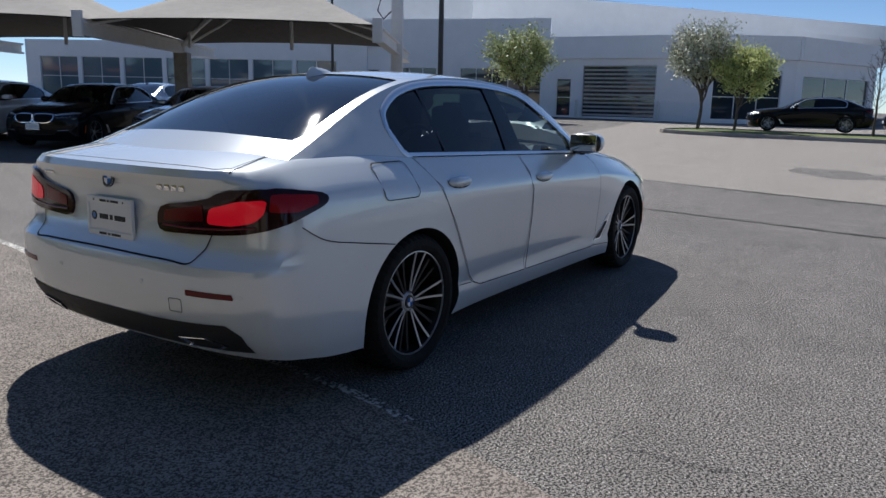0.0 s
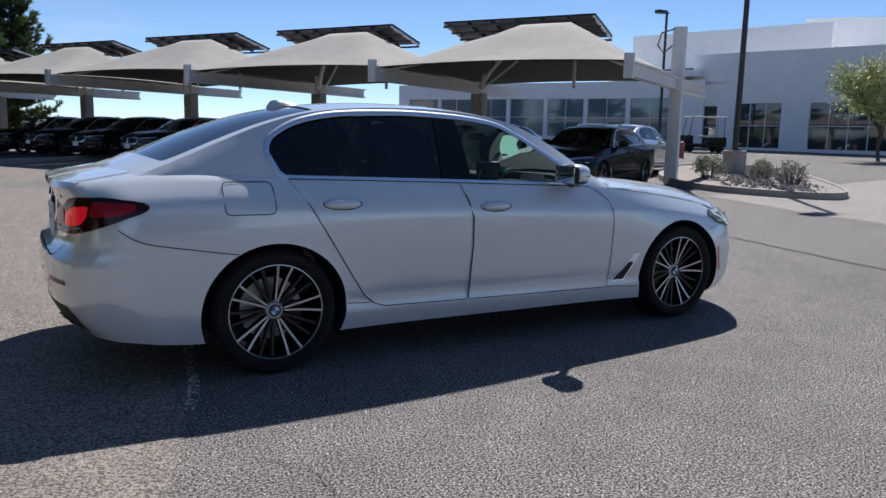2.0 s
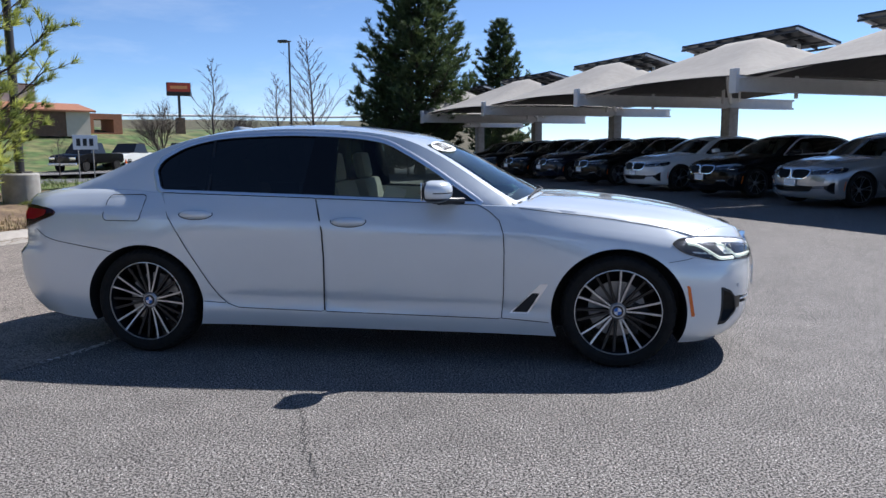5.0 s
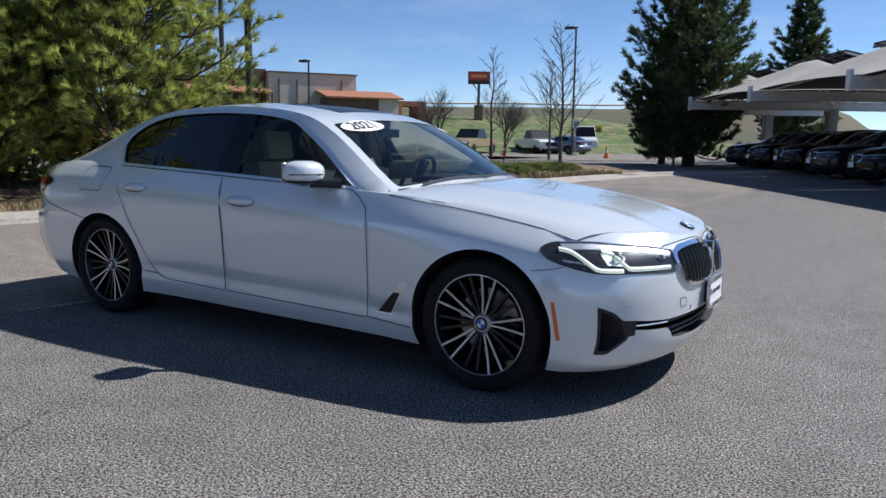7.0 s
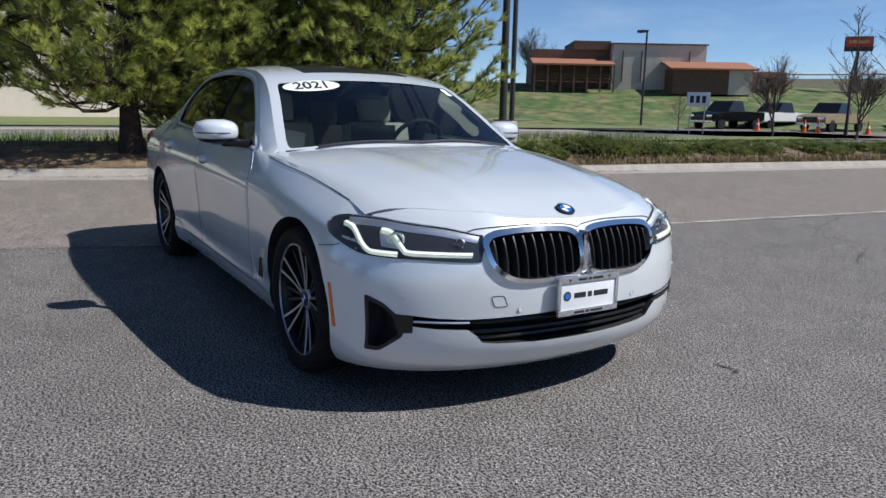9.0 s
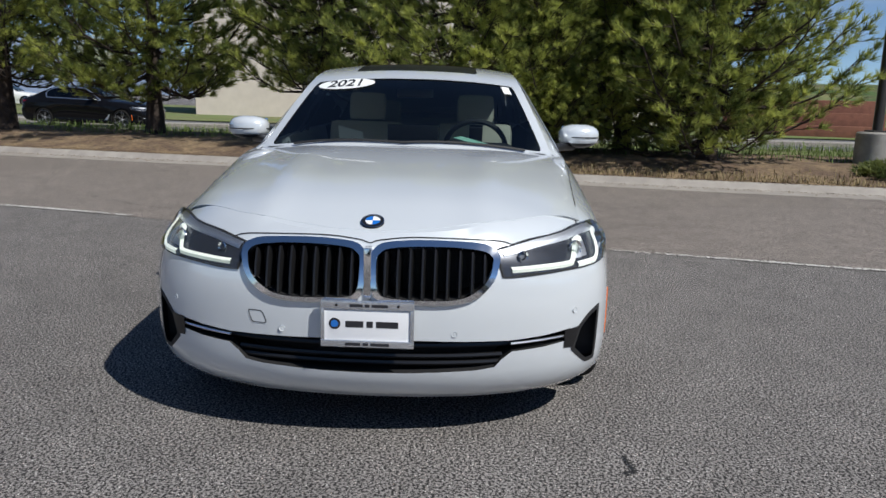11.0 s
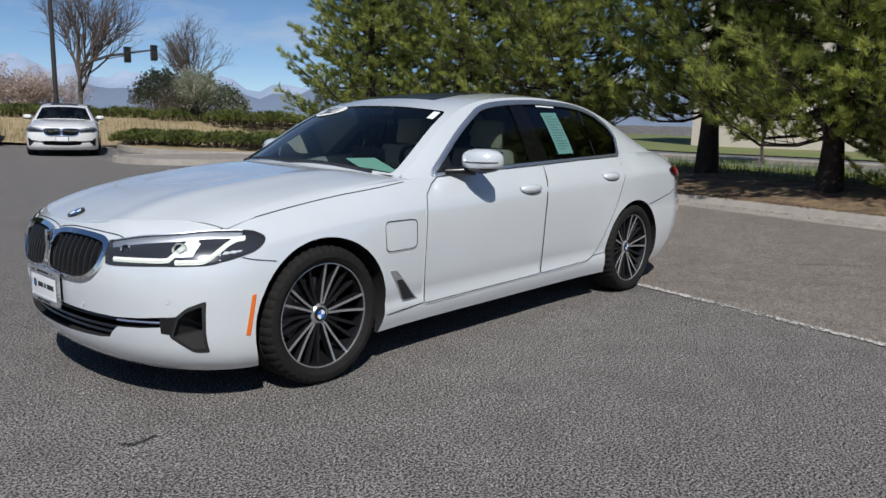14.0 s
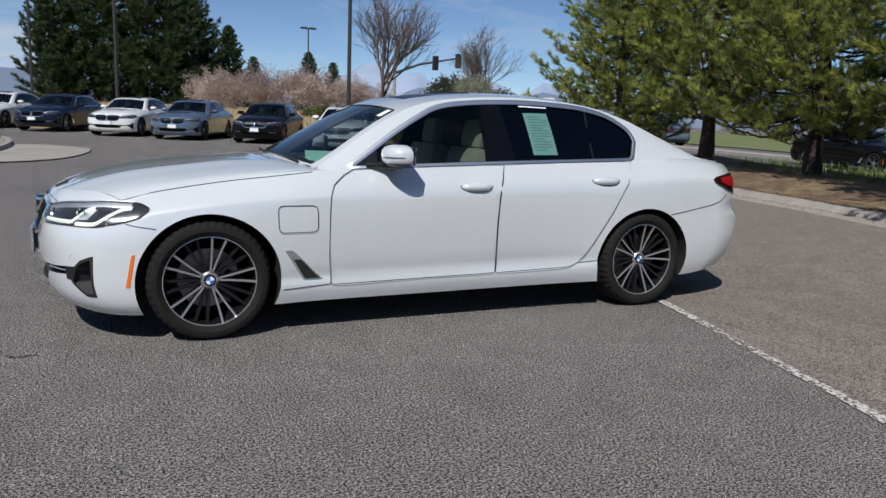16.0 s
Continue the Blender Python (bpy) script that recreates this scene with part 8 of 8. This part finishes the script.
def wall_part(parent, name, m, x0, x1, z0, z1, holes=(), thick=0.35, mat=None):
    """Upright wall in its own plane (x along, z up), with openings through it, 0.35 m thick."""
    xs = sorted({x0, x1, *[h[0] for h in holes], *[h[1] for h in holes]})
    zs = sorted({z0, z1, *[h[2] for h in holes], *[h[3] for h in holes]})
    bm = bmesh.new()
    def solid(i, j):
        if not (0 <= i < len(xs) - 1 and 0 <= j < len(zs) - 1):
            return False
        cx, cz = (xs[i] + xs[i + 1]) / 2, (zs[j] + zs[j + 1]) / 2
        return not any(h[0] < cx < h[1] and h[2] < cz < h[3] for h in holes)
    def quad(p):
        bm.faces.new([bm.verts.new(q) for q in p])
    for i in range(len(xs) - 1):
        for j in range(len(zs) - 1):
            if not solid(i, j):
                continue
            a, b, c, d = xs[i], xs[i + 1], zs[j], zs[j + 1]
            quad([(a, 0, c), (b, 0, c), (b, 0, d), (a, 0, d)])
            quad([(b, thick, c), (a, thick, c), (a, thick, d), (b, thick, d)])
            if not solid(i - 1, j):
                quad([(a, thick, c), (a, 0, c), (a, 0, d), (a, thick, d)])
            if not solid(i + 1, j):
                quad([(b, 0, c), (b, thick, c), (b, thick, d), (b, 0, d)])
            if not solid(i, j - 1):
                quad([(a, thick, c), (b, thick, c), (b, 0, c), (a, 0, c)])
            if not solid(i, j + 1):
                quad([(a, 0, d), (b, 0, d), (b, thick, d), (a, thick, d)])
    bmesh.ops.remove_doubles(bm, verts=bm.verts, dist=1e-4)
    bmesh.ops.recalc_face_normals(bm, faces=bm.faces)
    bmesh.ops.transform(bm, matrix=m, verts=bm.verts)
    return part(name, bm, mat or M_STUCCO, parent, smooth=0)


def window_part(parent, m, x0, x1, z0, z1, cols, rows, glass=None, name="window"):
    """Window in an opening: panes set back in a frame with mullions."""
    w = 0.025
    cells_ = [(x0 + (x1 - x0) * i / cols + w, x0 + (x1 - x0) * (i + 1) / cols - w, z0 + (z1 - z0) * j / rows + w, z0 + (z1 - z0) * (j + 1) / rows - w) for i in range(cols) for j in range(rows)]
    wn_ = wall_part(parent, name, m @ Matrix.Translation((0, 0.10, 0)), x0, x1, z0, z1, cells_, 0.08, M_ALU)
    for i in range(cols):
        for j in range(rows):
            bm = bmesh.new()
            a, b = x0 + (x1 - x0) * i / cols, x0 + (x1 - x0) * (i + 1) / cols
            c, d = z0 + (z1 - z0) * j / rows, z0 + (z1 - z0) * (j + 1) / rows
            box(bm, a, b, 0.135, 0.145, c, d)
            bmesh.ops.transform(bm, matrix=m, verts=bm.verts)
            part("pane", bm, glass or M_WIN, wn_, smooth=0)


def plane_at(p, q):
    """Wall plane from p towards q, seen from its right-hand side; x along, y inward."""
    d = (Vector(q) - Vector(p)).normalized()
    return Matrix.Translation((*p, 0)) @ Matrix((Vector((d.x, d.y, 0)), Vector((-d.y, d.x, 0)), Vector((0, 0, 1)))).transposed().to_4x4()


hall = empty("dealership_building", pose(0, 0, 0), "white modern building with large windows and a slatted garage door", "building")
# walls run from left to right as seen from the car park, so their inward side faces away
A, B, C, D, E_, F_ = (24.5, 50.0), (36.2, 27.6), (39.4, 17.6), (40.4, 8.6), (43.5, 4.0), (52.0, 0.5)
mAB, mBC, mCD, mDE, mEF = plane_at(A, B), plane_at(B, C), plane_at(C, D), plane_at(D, E_), plane_at(E_, F_)
LAB, LBC, LCD, LDE, LEF = [(Vector(q) - Vector(p)).length for p, q in ((A, B), (B, C), (C, D), (D, E_), (E_, F_))]
Z0 = 0.2
holes = [(1.0 + 3.0 * k, 3.7 + 3.0 * k, 1.3, 3.9) for k in range(7)]
wall_part(hall, "wall", mAB, 0, LAB - 1.5, Z0, 5.0, holes)
for h in holes:
    window_part(hall, mAB, *h, 2, 2, M_WIN_SKY)
holes = [(-1.9, -0.7, 0.75, 3.4), (0.4, 3.2, 0.85, 3.55), (4.8, 10.0, 0.85, 3.55)]
wall_part(hall, "wall", mBC, -2.4, LBC, Z0, 6.6, holes)
for h, (c_, r__) in zip(holes, ((1, 2), (3, 2), (5, 2))):
    window_part(hall, mBC, *h, c_, r__)
wall_part(hall, "tower_wall", mBC @ Matrix.Translation((0, 4.0, 0)), -9.0, 4.5, 4.0, 8.6, [(-6.5, -3.5, 4.6, 6.2)])
window_part(hall, mBC @ Matrix.Translation((0, 4.0, 0)), -6.5, -3.5, 4.6, 6.2, 2, 1)
wall_part(hall, "entrance_wall", mBC @ Matrix.Translation((0, 1.5, 0)), -9.0, -2.4, Z0, 5.2, [(-8.4, -3.0, 0.7, 4.2)])
window_part(hall, mBC @ Matrix.Translation((0, 1.5, 0)), -8.4, -3.0, 0.7, 4.2, 3, 3)
bm = bmesh.new()
box(bm, -9.3, -1.6, -0.9, 1.5, 5.2, 5.6)
bmesh.ops.transform(bm, matrix=mBC, verts=bm.verts)
part("entrance_roof", bm, M_STUCCO, hall, smooth=0)
# service wing: door and garage door
door_o, gar_o = (0.55, 1.45, 0.72, 2.95), (2.2, 6.6, 0.72, 3.75)
wall_part(hall, "wall", mCD, 0, LCD, Z0, 5.3, [door_o, gar_o])
bm = bmesh.new()
box(bm, -0.3, LCD + 0.2, -0.25, 0.6, 4.15, 5.45)
bmesh.ops.transform(bm, matrix=mCD, verts=bm.verts)
part("parapet", bm, M_STUCCO, hall, smooth=0)
window_part(hall, mCD, *door_o, 1, 2, name="glazed_door")
bm = bmesh.new()
box(bm, gar_o[0], gar_o[1], 0.22, 0.26, gar_o[2], gar_o[3])
bmesh.ops.transform(bm, matrix=mCD, verts=bm.verts)
gd = part("garage_door", bm, M_WIN, hall, "slatted metal garage door", smooth=0)
for k in range(13):
    z = gar_o[2] + 0.05 + (gar_o[3] - gar_o[2] - 0.12) * k / 12
    bm = bmesh.new()
    box(bm, gar_o[0] + 0.02, gar_o[1] - 0.02, 0.13, 0.19, z, z + 0.11)
    bmesh.ops.transform(bm, matrix=mCD, verts=bm.verts)
    part("slat", bm, M_SLAT, gd, smooth=0)
for x in (gar_o[0] - 0.25, gar_o[1] + 0.3):
    bm = bmesh.new()
    tube(bm, [(x, -0.3, 0.4), (x, -0.3, 1.7)], 0.08, 8)
    bmesh.ops.transform(bm, matrix=mCD, verts=bm.verts)
    part("bollard", bm, M_STEEL, hall)
for m, L in ((mDE, LDE), (mEF, LEF)):
    hs = [(0.8, L - 0.8, 0.75, 3.3)]
    wall_part(hall, "wall", m, 0, L, Z0, 5.3, hs)
    window_part(hall, m, *hs[0], 3, 2)
    bm = bmesh.new()
    box(bm, -0.2, L + 0.2, -0.25, 0.6, 4.15, 5.45)
    bmesh.ops.transform(bm, matrix=m, verts=bm.verts)
    part("parapet", bm, M_STUCCO, hall, smooth=0)
# closing roof and back, with the curved upper hall
bm = bmesh.new()
deck = [A, B, C, D, E_, F_, (75, 8), (70, 40), (45, 60)]
a = [bm.verts.new((x, y, 4.75)) for x, y in deck]
b = [bm.verts.new((x, y, 4.85)) for x, y in deck]
bm.faces.new(a[::-1])
bm.faces.new(b)
part("roof_deck", bm, M_STUCCO, hall, smooth=0)
bm = bmesh.new()
n = 24
ring0, ring1, ring2 = [], [], []
for i in range(n + 1):
    u = i / n
    x, y = 50.0 + 10.0 * u, 32.0 - 34.0 * u + 3.0 * math.sin(u * math.pi)
    z = 10.2 - 3.3 * u ** 1.6
    ring0.append(bm.verts.new((x, y, 4.8)))
    ring1.append(bm.verts.new((x - 1.2, y - 0.3, z - 0.9)))
    ring2.append(bm.verts.new((x + 16, y + 6, z + 0.2)))
top_lip = [bm.verts.new((v.co.x, v.co.y, v.co.z + 0.95)) for v in ring1]
for i in range(n):
    bm.faces.new((ring0[i], ring0[i + 1], ring1[i + 1], ring1[i]))
    bm.faces.new((ring1[i], ring1[i + 1], top_lip[i + 1], top_lip[i]))
    bm.faces.new((top_lip[i], top_lip[i + 1], ring2[i + 1], ring2[i]))
part("upper_roof", bm, M_STUCCO, hall, "white curved upper roof", smooth=30)
bm = bmesh.new()
tube(bm, [(0, 0, 0), (0, 0, 0.55)], 0.11, 10)
lathe(bm, [(0.0, 0.75), (0.10, 0.70), (0.15, 0.55), (0.12, 0.45)], 12, "z")
hyd = part("fire_hydrant", bm, material("dull_red_hydrant", (0.35, 0.10, 0.07), 0.6))
hyd.matrix_basis = pose(23.7, 19.6, ground_z(23.7, 19.6))
tagged(hyd, "small dull red fire hydrant by the kerb", "fire hydrant")

# restaurant on the knoll
rest = empty("restaurant_building", pose(-47.6, 47.2, 3.2, 0, 0, 57), "beige stucco restaurant with a dark timber porch on the knoll", "building")
I4 = Matrix.Identity(4)
wall_part(rest, "wall", I4, 0, 8.4, -0.6, 3.75, (), 9.0, M_BEIGE)
bm = bmesh.new()
box(bm, -0.12, 8.52, -0.12, 9.1, 3.75, 3.87)
part("parapet", bm, M_BROWN, rest, smooth=0)
for x in (0.9, 2.6, 6.9):
    bm = bmesh.new()
    box(bm, x - 0.05, x + 0.05, -0.09, -0.002, 0.4, 3.2)
    part("downpipe", bm, M_BROWN, rest, smooth=0)
# timber dining room with an awning, posts and a rail before it
bm = bmesh.new()
box(bm, -7.2, -0.02, 1.4, 8.5, -0.6, 3.3)
box(bm, -3.4, -0.02, 1.2, 8.7, 3.3, 4.1)
part("timber_room", bm, M_BROWN, rest, smooth=0)


def slope_roof(parent, x0, x1, y0, y1, z0, z1):
    bm = bmesh.new()
    v = [bm.verts.new(p) for p in ((x0, y0, z0), (x1, y0, z0), (x1, y1, z1), (x0, y1, z1), (x0, y0, z0 - 0.15), (x1, y0, z0 - 0.15), (x1, y1, z1 - 0.15), (x0, y1, z1 - 0.15))]
    for q in ((0, 1, 2, 3), (7, 6, 5, 4), (0, 4, 5, 1), (1, 5, 6, 2), (2, 6, 7, 3), (3, 7, 4, 0)):
        bm.faces.new([v[i] for i in q])
    part("porch_roof", bm, M_TERRA, parent, smooth=0)


slope_roof(rest, -7.4, -0.1, -2.2, 1.5, 1.85, 2.5)
for k in range(7):
    bm = bmesh.new()
    x = -7.2 + 7.0 * k / 6
    box(bm, x - 0.07, x + 0.07, -2.1, -1.96, -0.6, 1.75)
    part("post", bm, M_BROWN, rest, smooth=0)
for z in (0.25, 0.55, 0.85):
    bm = bmesh.new()
    box(bm, -7.2, -0.2, -2.07, -2.0, z, z + 0.08)
    part("rail", bm, M_BROWN, rest, smooth=0)
# low timber wing with a terracotta roof, pale end and an orange store
wall_part(rest, "wing_wall", Matrix.Translation((0, -3.0, 0)), 4.8, 9.6, -0.6, 1.55, (), 2.9, M_BROWN)
slope_roof(rest, 4.4, 12.0, -3.4, 0.2, 1.6, 2.35)
wall_part(rest, "wing_end", Matrix.Translation((0, -3.05, 0)), 9.6, 11.6, -0.6, 1.5, (), 2.9, M_BEIGE)
wall_part(rest, "store_wall", Matrix.Translation((0, -1.0, 0)), 12.2, 15.4, -0.6, 1.5, [(12.8, 14.6, -0.2, 1.0)], 2.6, M_TERRA)

# hotel seen through the pines
hotel = empty("hotel_building", pose(-55.0, -3.5, 0.4, 0, 0, 100), "beige three-storey hotel with dark windows", "building")
hs = [(-13 + 3.4 * i, -11.2 + 3.4 * i, 1.0 + 3.1 * j, 2.6 + 3.1 * j) for i in range(8) for j in range(3)]
wall_part(hotel, "wall", Matrix.Rotation(math.pi, 4, "Z"), -15, 15, -0.5, 10.2, hs, 0.4, M_BEIGE)
for h in hs:
    window_part(hotel, Matrix.Rotation(math.pi, 4, "Z"), *h, 2, 1)
bm = bmesh.new()
box(bm, -15.4, 15.4, -12.5, 0.5, 10.2, 10.9)
part("cornice", bm, M_BROWN, hotel, smooth=0)
bm = bmesh.new()
box(bm, -15, 15, -12, -0.41, -0.5, 10.2)
part("core", bm, M_BEIGE, hotel, smooth=0)

# low retaining wall of red timber by the road
rw = empty("retaining_wall", pose(-31.9, 16.2, 0, 0, 0, 70), "stepped red-brown retaining wall across the road", "wall")
for k in range(3):
    bm = bmesh.new()
    box(bm, -3.6, 3.6, 0.9 * k, 0.9 * k + 0.35, 0, 0.6 + 0.6 * k, None, 0.03)
    part("step", bm, material("red_brown_block", (0.24, 0.10, 0.065), 0.9, vary=0.2, scale=4, bump=0.5, bump_scale=8), rw)
